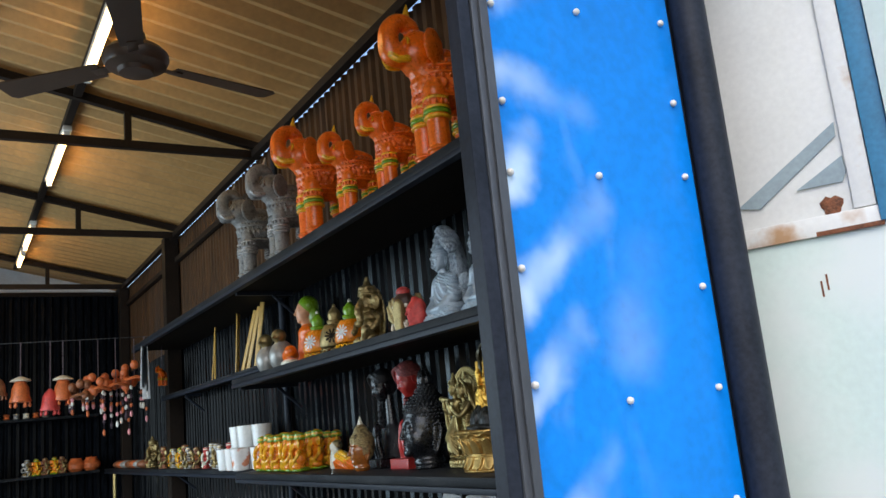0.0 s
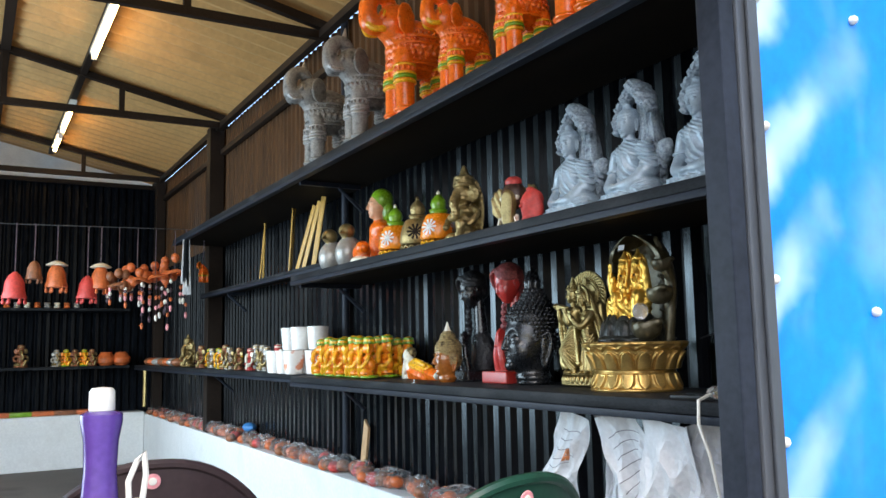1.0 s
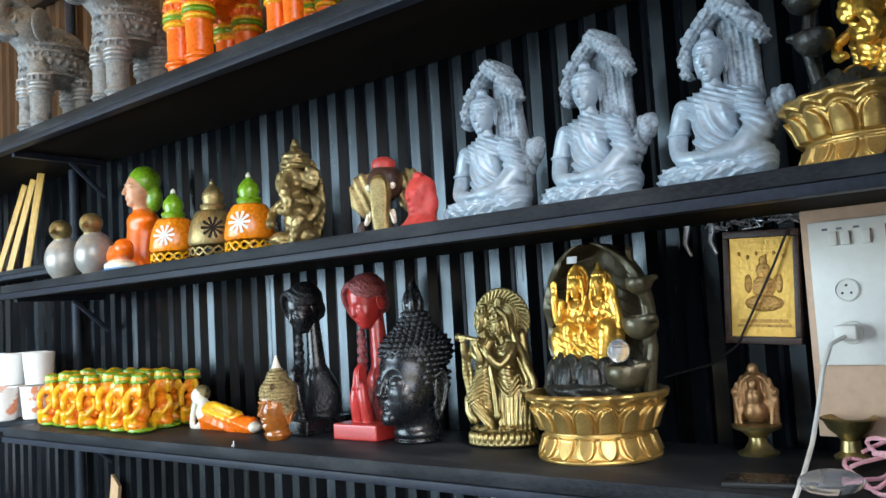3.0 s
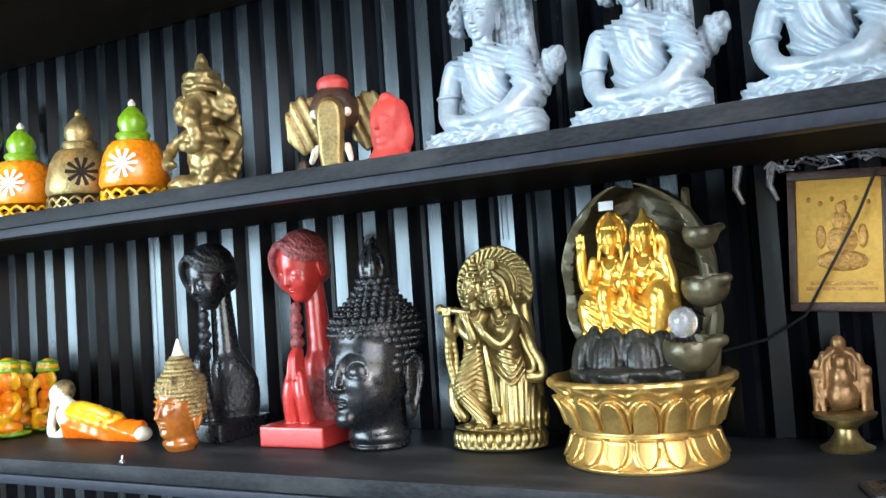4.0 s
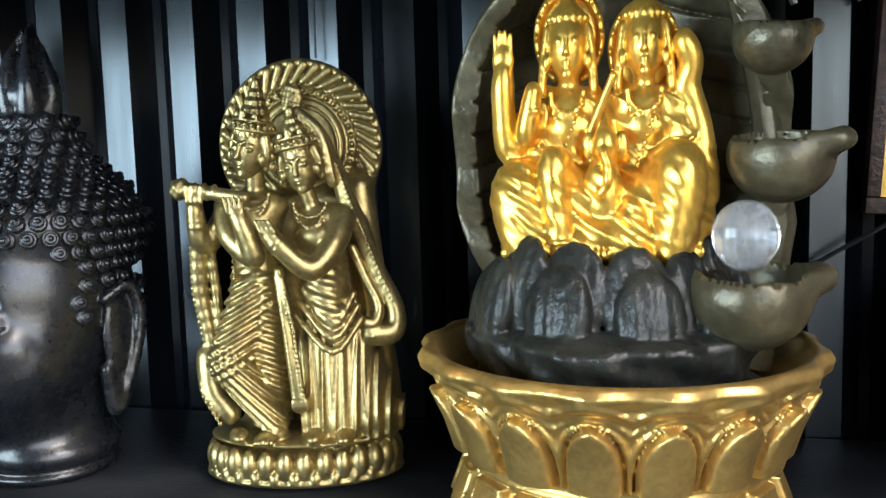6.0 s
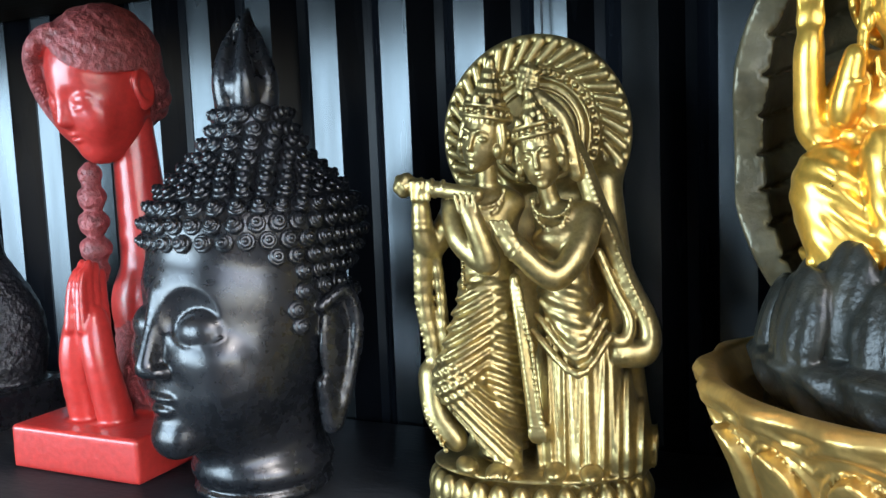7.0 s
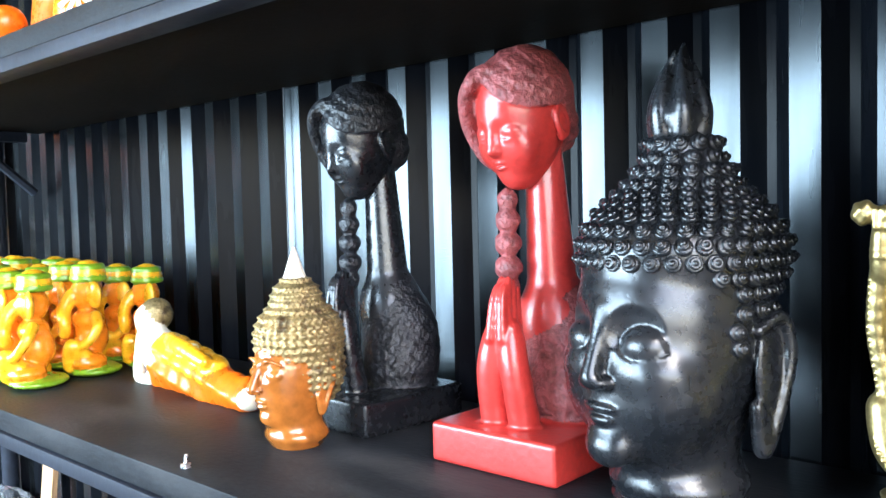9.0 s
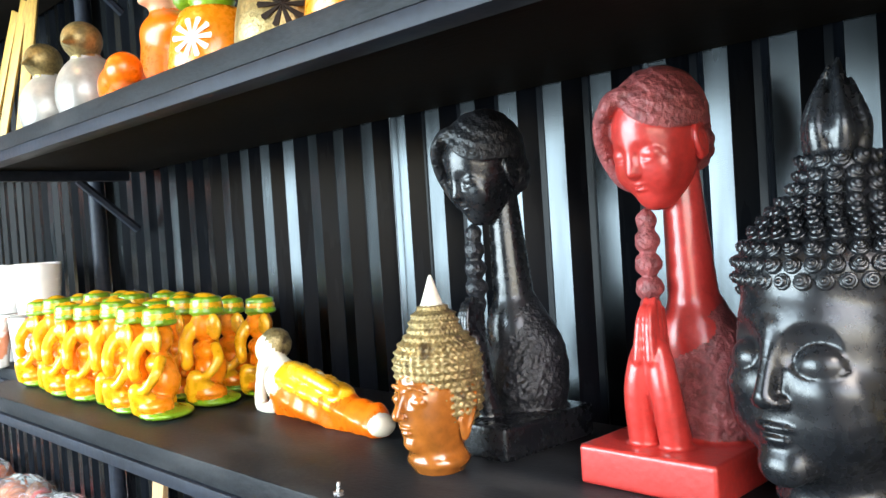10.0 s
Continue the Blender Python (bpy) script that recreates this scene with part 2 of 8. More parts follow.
def sky_print():
    """Blue printed flex sheet with soft white wisps of cloud and a swirl."""
    m = mat("blue_flex_print", (0.0005, 0.22, 0.74), 0.4, var=0.12, scale=3, fine=40, bump=0.03, spec=0.25)
    n, l = m.node_tree.nodes, m.node_tree.links
    b = n["Principled BSDF"]
    base = b.inputs["Base Color"].links[0].from_socket
    tc, mp = n.new("ShaderNodeTexCoord"), n.new("ShaderNodeMapping")
    mp.inputs["Scale"].default_value = (3.4, 1.0, 1.5)
    mp.inputs["Rotation"].default_value = (0, radians(28), 0)
    l.new(tc.outputs["Object"], mp.inputs[0])
    nz = n.new("ShaderNodeTexNoise")
    nz.inputs["Scale"].default_value, nz.inputs["Detail"].default_value, nz.inputs["Distortion"].default_value = 1.35, 2.5, 1.6
    l.new(mp.outputs[0], nz.inputs["Vector"])
    r = n.new("ShaderNodeMapRange")
    r.interpolation_type = "SMOOTHSTEP"
    r.inputs["From Min"].default_value, r.inputs["From Max"].default_value = 0.52, 0.80
    l.new(nz.outputs[0], r.inputs[0])
    sp = n.new("ShaderNodeSeparateXYZ")
    l.new(tc.outputs["Object"], sp.inputs[0])
    rx = n.new("ShaderNodeMapRange")
    rx.inputs["From Min"].default_value, rx.inputs["From Max"].default_value = 0.42, 0.02
    rx.inputs["To Min"].default_value, rx.inputs["To Max"].default_value = 0.02, 0.12
    l.new(sp.outputs[0], rx.inputs[0])
    mu = n.new("ShaderNodeMath")
    mu.operation = "MULTIPLY"
    l.new(r.outputs[0], mu.inputs[0])
    l.new(rx.outputs[0], mu.inputs[1])
    # a curl and tapered wisps of cloud, their outlines warped by noise
    total = mu.outputs[0]
    flat = n.new("ShaderNodeVectorMath")
    flat.operation, flat.inputs[1].default_value = "MULTIPLY", (1, 0, 1)
    l.new(tc.outputs["Object"], flat.inputs[0])
    wn = n.new("ShaderNodeTexNoise")
    wn.inputs["Scale"].default_value, wn.inputs["Detail"].default_value = 7.0, 3.0
    l.new(flat.outputs[0], wn.inputs["Vector"])
    warp = n.new("ShaderNodeVectorMath")
    warp.operation = "MULTIPLY_ADD"
    warp.inputs[1].default_value = (0.11, 0, 0.11)
    l.new(wn.outputs["Color"], warp.inputs[0])
    l.new(flat.outputs[0], warp.inputs[2])
    off = 0.055                                       # mean shift of the warp

    def math_node(op, a, b):
        k = n.new("ShaderNodeMath")
        k.operation = op
        for sock, v in zip(k.inputs, (a, b)):
            if isinstance(v, (int, float)):
                sock.default_value = v
            else:
                l.new(v, sock)
        return k.outputs[0]

    def ramp(v, a, b, lo=0.0, hi=1.0):
        k = n.new("ShaderNodeMapRange")
        k.interpolation_type = "SMOOTHSTEP"
        for q, val in zip(("From Min", "From Max", "To Min", "To Max"), (a, b, lo, hi)):
            k.inputs[q].default_value = val
        l.new(v, k.inputs[0])
        return k.outputs[0]

    for p0, p1, w, power in (((0.02, 0.43), (0.25, 0.63), 0.075, 0.85), ((-0.01, 0.19), (0.17, 0.36), 0.060, 0.80), ((0.00, 0.93), (0.24, 0.86), 0.070, 0.55), ((0.03, 1.10), (0.16, 1.16), 0.060, 0.35),
                           ((0.02, -0.10), (0.20, 0.08), 0.070, 0.6), ((0.30, 0.30), (0.36, 0.52), 0.12, 0.18), ((0.02, 0.66), (0.08, 0.79), 0.065, 0.95)):
        sub = n.new("ShaderNodeVectorMath")
        sub.operation, sub.inputs[1].default_value = "SUBTRACT", (p0[0] + off, 0, p0[1] + off)
        l.new(warp.outputs[0], sub.inputs[0])
        ab = Vector((p1[0] - p0[0], 0, p1[1] - p0[1]))
        dot = n.new("ShaderNodeVectorMath")
        dot.operation, dot.inputs[1].default_value = "DOT_PRODUCT", ab / ab.length_squared
        l.new(sub.outputs[0], dot.inputs[0])
        t = ramp(dot.outputs["Value"], 0, 1)
        along = n.new("ShaderNodeVectorMath")
        along.operation, along.inputs[0].default_value = "SCALE", ab
        l.new(t, along.inputs["Scale"])
        d = n.new("ShaderNodeVectorMath")
        d.operation = "DISTANCE"
        l.new(sub.outputs[0], d.inputs[0])
        l.new(along.outputs[0], d.inputs[1])
        near = ramp(d.outputs["Value"], w, 0.0)
        total = math_node("MAXIMUM", total, math_node("MULTIPLY", near, ramp(t, 0, 1, power, power * 0.25)))
    mx = n.new("ShaderNodeMix")
    mx.data_type = "RGBA"
    l.new(total, mx.inputs["Factor"])
    l.new(base, mx.inputs["A"])
    mx.inputs["B"].default_value = (0.62, 0.78, 0.90, 1)
    l.new(mx.outputs["Result"], b.inputs["Base Color"])
    return m


FLEX = sky_print()


# mesh helpers
class Geo:
    """Vertices and faces gathered for one mesh."""

    def __init__(self):
        self.v, self.f, self.m, self.cur = [], [], [], 0

    def put(self, verts, faces, x=None):
        o = len(self.v)
        self.v += [tuple(x @ Vector(p)) if x else tuple(p) for p in verts]
        self.f += [[i + o for i in q] for q in faces]
        self.m += [self.cur] * len(faces)
        return self

    def box(self, lo, hi, bev=0.0, x=None):
        a, b = Vector(lo), Vector(hi)
        e = min(bev, 0.49 * min(b - a))
        if e <= 0:
            vs = [(p[0], q[1], r[2]) for p in (a, b) for q in (a, b) for r in (a, b)]
            return self.put(vs, [(0, 1, 3, 2), (4, 6, 7, 5), (0, 4, 5, 1), (2, 3, 7, 6), (0, 2, 6, 4), (1, 5, 7, 3)], x)
        bm = bmesh.new()
        bmesh.ops.create_cube(bm, size=1.0)
        for v in bm.verts:
            v.co = [a[i] + (b[i] - a[i]) * (v.co[i] + 0.5) for i in range(3)]
        bmesh.ops.bevel(bm, geom=bm.edges[:], offset=e, segments=2, profile=0.6, affect="EDGES")
        bm.verts.index_update()
        self.put([v.co.copy() for v in bm.verts], [[v.index for v in f.verts] for f in bm.faces], x)
        bm.free()
        return self

    def lathe(self, prof, seg=24, x=None, wob=None, close=True):
        """prof: (radius, z) from below to above; wob(angle, index) scales the radius."""
        vs, fs = [], []
        for i, (r, z) in enumerate(prof):
            for s in range(seg):
                a = 2 * math.pi * s / seg
                k = r * (wob(a, i) if wob else 1)
                vs.append((k * math.cos(a), k * math.sin(a), z))
        for i in range(len(prof) - 1):
            for s in range(seg):
                t = (s + 1) % seg
                fs.append((i * seg + s, i * seg + t, (i + 1) * seg + t, (i + 1) * seg + s))
        if close:
            fs.append(tuple(range(seg))[::-1])
            fs.append(tuple((len(prof) - 1) * seg + s for s in range(seg)))
        return self.put(vs, fs, x)

    def tube(self, pts, r, seg=8, x=None, r2=None, close=True):
        pts = [Vector(p) for p in pts]
        n = len(pts)
        vs, fs = [], []
        side = None
        for i, p in enumerate(pts):
            d = (pts[min(i + 1, n - 1)] - pts[max(i - 1, 0)]).normalized()
            if side is None:
                side = d.orthogonal().normalized()
            side = (side - d * side.dot(d)).normalized()
            up = d.cross(side)
            k = r if r2 is None else r + (r2 - r) * i / (n - 1)
            for s in range(seg):
                a = 2 * math.pi * s / seg
                vs.append(p + (side * math.cos(a) + up * math.sin(a)) * k)
        for i in range(n - 1):
            for s in range(seg):
                t = (s + 1) % seg
                fs.append((i * seg + s, i * seg + t, (i + 1) * seg + t, (i + 1) * seg + s))
        if close:
            fs.append(tuple(range(seg))[::-1])
            fs.append(tuple((n - 1) * seg + s for s in range(seg)))
        return self.put(vs, fs, x)

    def ball(self, c, r, seg=12, rings=7, x=None):
        r = r if isinstance(r, (tuple, list)) else (r, r, r)
        vs, fs = [(c[0], c[1], c[2] - r[2])], []
        for i in range(1, rings):
            t = math.pi * i / rings
            for s in range(seg):
                a = 2 * math.pi * s / seg
                vs.append((c[0] + r[0] * math.sin(t) * math.cos(a), c[1] + r[1] * math.sin(t) * math.sin(a), c[2] - r[2] * math.cos(t)))
        vs.append((c[0], c[1], c[2] + r[2]))
        for s in range(seg):
            t = (s + 1) % seg
            fs.append((0, 1 + t, 1 + s))
            for i in range(rings - 2):
                fs.append((1 + i * seg + s, 1 + i * seg + t, 1 + (i + 1) * seg + t, 1 + (i + 1) * seg + s))
            o = 1 + (rings - 2) * seg
            fs.append((o + s, o + t, len(vs) - 1))
        return self.put(vs, fs, x)

    def prism(self, poly, y0, y1, x=None):
        """A polygon in x and z, pushed from y0 to y1."""
        n = len(poly)
        vs = [(p[0], y0, p[1]) for p in poly] + [(p[0], y1, p[1]) for p in poly]
        fs = [tuple(range(n)), tuple(range(n, 2 * n))[::-1]] + [(i, i + n, (i + 1) % n + n, (i + 1) % n) for i in range(n)]
        return self.put(vs, fs, x)

    def mesh(self, name, mats, smooth=True, angle=40):
        me = bpy.data.meshes.new(name)
        me.from_pydata(self.v, [], self.f)
        for m in mats if isinstance(mats, (list, tuple)) else [mats]:
            me.materials.append(m)
        me.polygons.foreach_set("material_index", self.m)
        bm = bmesh.new()
        bm.from_mesh(me)
        bmesh.ops.recalc_face_normals(bm, faces=bm.faces[:])
        if smooth:
            lim = radians(angle)
            for f in bm.faces:
                f.smooth = True
            for e in bm.edges:
                if len(e.link_faces) == 2 and e.calc_face_angle(0) > lim:
                    e.smooth = False
        bm.to_mesh(me)
        bm.free()
        return me


def thing(name, label, category, m=None, group="", kind=""):
    ob = new(name)
    ob.empty_display_size = 0.05
    if m:
        ob.matrix_world = m
    return tagged(ob, label, category, group, kind)


def part(name, geo, mats, parent, label="", m=None, smooth=True):
    ob = new(name, geo if isinstance(geo, bpy.types.Mesh) else geo.mesh(name, mats, smooth))
    ob.parent = parent
    if m:
        ob.matrix_basis = m
    return tagged(ob, label)


def solo(name, geo, mats, label, category, m=None, group="", kind="", smooth=True):
    ob = new(name, geo if isinstance(geo, bpy.types.Mesh) else geo.mesh(name, mats, smooth))
    if m:
        ob.matrix_world = m
    return tagged(ob, label, category, group, kind)


# sculpting: smooth unions of rounded forms on a grid, skinned with quads
class Clay:
    def __init__(self, lo, hi, h):
        self.lo, self.h = np.array(lo, float), h
        self.ax = [np.arange(lo[i], hi[i] + h, h, dtype=np.float32) for i in range(3)]
        shape = [len(a) for a in self.ax]
        self.d, self.i = np.full(shape, 1.0, np.float32), np.zeros(shape, np.int8)

    def region(self, c, r):
        sl = tuple(slice(max(0, int((c[k] - r - self.lo[k]) / self.h)), max(1, int((c[k] + r - self.lo[k]) / self.h) + 2)) for k in range(3))
        x, y, z = (self.ax[k][sl[k]] for k in range(3))
        return sl, x[:, None, None], y[None, :, None], z[None, None, :]

    def blend(self, sl, d, k, mid, cut=False):
        cur = self.d[sl]
        if cut:
            h = np.clip(0.5 - 0.5 * (cur + d) / max(k, 1e-6), 0, 1)
            self.d[sl] = cur * (1 - h) - d * h + k * h * (1 - h)
            return
        self.i[sl] = np.where(d < cur, mid, self.i[sl])
        h = np.clip(0.5 + 0.5 * (cur - d) / max(k, 1e-6), 0, 1)
        self.d[sl] = cur * (1 - h) + d * h - k * h * (1 - h)

    def ell(self, c, r, k=0.008, mid=0, rot=(0, 0, 0), wave=None, cut=False):
        sl, x, y, z = self.region(c, max(r) + k + 0.012)
        m = np.array(Euler([radians(a) for a in rot]).to_matrix(), np.float32)
        x, y, z = x - c[0], y - c[1], z - c[2]
        q = [m[0, j] * x + m[1, j] * y + m[2, j] * z for j in range(3)]
        k0 = np.sqrt(sum((q[j] / r[j]) ** 2 for j in range(3))) + 1e-6
        k1 = np.sqrt(sum((q[j] / r[j] ** 2) ** 2 for j in range(3))) + 1e-6
        d = k0 * (k0 - 1) / k1
        if wave:
            d = d + wave(*q)
        self.blend(sl, d, k, mid, cut)
        return self

    def cap(self, a, b, ra, rb=None, k=0.006, mid=0, wave=None, flat=1.0):
        rb = ra if rb is None else rb
        a, b = np.array(a, float), np.array(b, float)
        c = (a + b) / 2
        sl, x, y, z = self.region(c, np.linalg.norm(b - a) / 2 + max(ra, rb) + k + 0.008)
        ab = b - a
        px, py, pz = x - a[0], y - a[1], z - a[2]
        t = np.clip((px * ab[0] + py * ab[1] + pz * ab[2]) / max(ab @ ab, 1e-9), 0, 1)
        d = np.sqrt((px - t * ab[0]) ** 2 + ((py - t * ab[1]) / flat) ** 2 + (pz - t * ab[2]) ** 2) - (ra + (rb - ra) * t)
        if wave:
            d = d + wave(px, py, pz)
        self.blend(sl, d, k, mid)
        return self

    def line(self, pts, ra, rb=None, k=0.004, mid=0, flat=1.0):
        rb = ra if rb is None else rb
        v = [Vector(q) for q in pts]
        v = [2 * v[0] - v[1], *v, 2 * v[-1] - v[-2]]
        pts = [0.5 * (2 * v[i] + (v[i + 1] - v[i - 1]) * t + (2 * v[i - 1] - 5 * v[i] + 4 * v[i + 1] - v[i + 2]) * t ** 2 + (3 * v[i] - v[i - 1] - 3 * v[i + 1] + v[i + 2]) * t ** 3)
               for i in range(1, len(v) - 2) for t in ((0, 0.25, 0.5, 0.75) if len(v) > 4 else (0,))] + [v[-2]]
        n = len(pts) - 1
        for j in range(n):
            self.cap(pts[j], pts[j + 1], ra + (rb - ra) * j / n, ra + (rb - ra) * (j + 1) / n, k, mid, None, flat)
        return self

    def box(self, c, half, rad=0.004, k=0.003, mid=0, rot=(0, 0, 0), wave=None):
        sl, x, y, z = self.region(c, float(np.linalg.norm(half)) + k + 0.008)
        m = np.array(Euler([radians(a) for a in rot]).to_matrix(), np.float32)
        x, y, z = x - c[0], y - c[1], z - c[2]
        q = [abs(m[0, j] * x + m[1, j] * y + m[2, j] * z) - half[j] + rad for j in range(3)]
        d = np.sqrt(sum(np.maximum(e, 0) ** 2 for e in q)) + np.minimum(np.maximum(np.maximum(q[0], q[1]), q[2]), 0) - rad
        if wave:
            d = d + wave(x, y, z)
        self.blend(sl, d, k, mid)
        return self

    def ring(self, c, R, r, rot=(0, 0, 0), k=0.003, mid=0, sq=(1, 1)):
        sl, x, y, z = self.region(c, R * max(sq) + r + k + 0.008)
        m = np.array(Euler([radians(a) for a in rot]).to_matrix(), np.float32)
        x, y, z = x - c[0], y - c[1], z - c[2]
        q = [m[0, j] * x + m[1, j] * y + m[2, j] * z for j in range(3)]
        d = np.sqrt((np.sqrt((q[0] / sq[0]) ** 2 + (q[1] / sq[1]) ** 2) - R) ** 2 + q[2] ** 2) - r
        self.blend(sl, d, k, mid)
        return self

    def emboss(self, f):
        """Adds f(x, y, z) to the distance near the surface."""
        x, y, z = self.ax[0][:, None, None], self.ax[1][None, :, None], self.ax[2][None, None, :]
        self.d = np.where(np.abs(self.d) < 0.01, self.d + f(x, y, z), self.d).astype(np.float32)
        return self

    def skin(self, cx, cy, a, z):
        """Radius of the skin round (cx, cy) at angle a and height z."""
        k = int((z - self.lo[2]) / self.h)
        for r in np.arange(0.11, 0.0, -0.001):
            i, j = int((cx + r * math.cos(a) - self.lo[0]) / self.h), int((cy + r * math.sin(a) - self.lo[1]) / self.h)
            if 0 <= i < self.d.shape[0] and 0 <= j < self.d.shape[1] and self.d[i, j, k] < 0:
                return r
        return 0.0

    def geo(self, relax=0.25):
        """Surface nets, slightly relaxed."""
        d = self.d
        for k in range(3):
            for e in (0, -1):
                sl = [slice(None)] * 3
                sl[k] = e
                d[tuple(sl)] = np.maximum(d[tuple(sl)], 0.001)
        s = d < 0
        n = sum(s[a:s.shape[0] - 1 + a, b:s.shape[1] - 1 + b, c:s.shape[2] - 1 + c].astype(np.int8) for a in (0, 1) for b in (0, 1) for c in (0, 1))
        cell = np.argwhere((n > 0) & (n < 8))
        ids = np.full(n.shape, -1, np.int64)
        ids[tuple(cell.T)] = np.arange(len(cell))
        acc, cnt = np.zeros((len(cell), 3)), np.zeros(len(cell))
        corners = [(a, b, c) for a in (0, 1) for b in (0, 1) for c in (0, 1)]
        for p in corners:
            for q in corners:
                if sum(abs(p[k] - q[k]) for k in range(3)) == 1 and p < q:
                    vp, vq = d[tuple((cell + p).T)], d[tuple((cell + q).T)]
                    on = (vp < 0) != (vq < 0)
                    t = np.where(on, vp / np.where(on, vp - vq, 1), 0)[:, None]
                    acc += np.where(on[:, None], np.array(p) + t * (np.array(q) - np.array(p)), 0)
                    cnt += on
        verts = self.lo + (cell + acc / cnt[:, None]) * self.h
        faces, mids = [], []
        for k in range(3):
            u, w = (k + 1) % 3, (k + 2) % 3
            a = [slice(None)] * 3
            b = [slice(None)] * 3
            a[k], b[k] = slice(0, -1), slice(1, None)
            for ax in (u, w):
                a[ax] = b[ax] = slice(1, -1)
            sa, sb = s[tuple(a)], s[tuple(b)]
            e = np.argwhere(sa != sb)
            inside = sa[tuple(e.T)]
            e[:, u] += 1
            e[:, w] += 1
            du, dw = np.eye(3, dtype=int)[u], np.eye(3, dtype=int)[w]
            q = np.stack([ids[tuple((e - du - dw).T)], ids[tuple((e - dw).T)], ids[tuple(e.T)], ids[tuple((e - du).T)]], 1)
            q[~inside] = q[~inside][:, ::-1]
            faces.append(q)
            mids.append(self.i[tuple(e.T)])
        g = Geo()
        quad = np.concatenate(faces)
        tot, deg = np.zeros_like(verts), np.zeros(len(verts))
        for a in range(4):
            for b in (quad[:, (a + 1) % 4], quad[:, (a + 3) % 4]):
                np.add.at(tot, quad[:, a], verts[b])
                np.add.at(deg, quad[:, a], 1)
        verts = verts + relax * (tot / np.maximum(deg, 1)[:, None] - verts)
        g.v, g.f, g.m = verts.tolist(), quad.tolist(), np.concatenate(mids).tolist()
        return g


def clay_mesh(name, geo, mats):
    me = bpy.data.meshes.new(name)
    me.from_pydata(geo.v, [], geo.f)
    for m in mats:
        me.materials.append(m)
    me.polygons.foreach_set("material_index", geo.m)
    me.polygons.foreach_set("use_smooth", [True] * len(geo.f))
    me.update()
    return me


# the setting
def slab(name, lo, hi, m, label, category, bev=0.0):
    return solo(name, Geo().box(lo, hi, bev), m, label, category, kind="structure", smooth=False)


slab("ground", (-300, -300, -0.5), (300, 300, 0.10), EARTH, "dusty brown ground round the shop", "ground")
slab("floor", (-1.45, 1.40, 0.10), (1.75, 9.65, SLAB), CEMENT, "grey cement floor slab of the shop", "floor", 0.01)


def ribbed(length, height, pitch, depth, flat, seed, y0=0.0, jitter=0.0022):
    """Trapezoid-ribbed sheet in local x (along) and z (up), ribs proud towards -y, with a folded thickness."""
    rnd = random.Random(seed)
    front = []
    k = 0
    while k * pitch < length:
        u = k * pitch
        tl, tr = rnd.uniform(-jitter, jitter), rnd.uniform(-jitter, jitter)
        side = (pitch - flat) * 0.40
        front += [(u, depth), (u + side * 0.25, depth), (u + side * 1.25, tl), (u + side * 1.25 + flat, tr), (u + side * 2.25 + flat, depth)]
        k += 1
    front.append((length, depth))
    front = [p for p in front if p[0] <= length + 1e-6]
    g, t, n = Geo(), 0.0012, len(front)
    vs = [(u, y0 + d, z) for z in (0, height) for u, d in front] + [(u, y0 + d + t, z) for z in (0, height) for u, d in front]
    fs = []
    for i in range(n - 1):
        fs += [(i, i + 1, n + i + 1, n + i), (2 * n + i, 3 * n + i, 3 * n + i + 1, 2 * n + i + 1)]
        fs += [(i, 2 * n + i, 2 * n + i + 1, i + 1), (n + i, n + i + 1, 3 * n + i + 1, 3 * n + i)]
    g.put(vs, fs)
    # crest faces take the brighter sheen material
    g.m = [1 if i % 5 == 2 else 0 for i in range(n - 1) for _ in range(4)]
    return g


# ribbed wall behind the shelves: local x runs along -y of the world when turned by -90
def sheet_wall(name, label, runs, shiny=True):
    w = thing(name, label, "wall", kind="structure")
    for i, (m, length, height, material, seed) in enumerate(runs):
        sheet = clay_mesh("sheet", ribbed(length, height, 0.0735, 0.020, 0.0285, seed), [material, CREST_SHEEN if shiny and material is SHEET else material])
        sheet.polygons.foreach_set("use_smooth", [False] * len(sheet.polygons))
        part("sheet", sheet, None, w, m=m)
    return w


_runs, _y = [], 9.55
for _i in range(8):
    _len = 1.029 if _i < 7 else 0.735
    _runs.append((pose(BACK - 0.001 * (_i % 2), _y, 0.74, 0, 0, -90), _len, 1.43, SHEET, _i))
    _runs.append((pose(BACK + 0.004, _y, 2.17, 0, 0, -90), _len, 0.90, SHEET_BARE, _i + 30))
    _y -= _len
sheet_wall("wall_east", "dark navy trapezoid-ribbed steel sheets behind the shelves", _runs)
_runs = [(pose(-1.44 + 1.029 * _i, 9.50 + 0.001 * (_i % 2), 0.74, 0, 0, 0), 1.029, 2.30, SHEET, 50 + _i) for _i in range(3)]
sheet_wall("wall_north", "dark ribbed steel sheet end wall", _runs, False)
slab("wall_east_parapet", (1.53, 1.60, SLAB), (1.75, 9.50, 0.755), WHITE, "low white plastered wall with a ledge", "wall", 0.006)
slab("wall_north_parapet", (-1.45, 9.30, SLAB), (1.526, 9.62, 0.775), WHITE, "low white plastered end wall", "wall", 0.006)
# four unseen sheets added on the west to hold back light round the lamp
slab("wall_west_parapet", (-1.46, 1.60, SLAB), (-1.36, 9.29, 0.80), SHEET, "unseen dark low sheet added to bound the west light", "wall", 0.006)
slab("wall_west_header", (-1.42, 1.60, 2.52), (-1.37, 9.49, 3.05), SHEET, "unseen dark sheet added to block light from above west", "wall")
slab("wall_west_far", (-1.42, 7.55, 0.804), (-1.37, 9.49, 2.516), SHEET, "unseen dark sheet added to block light at the far west", "wall")
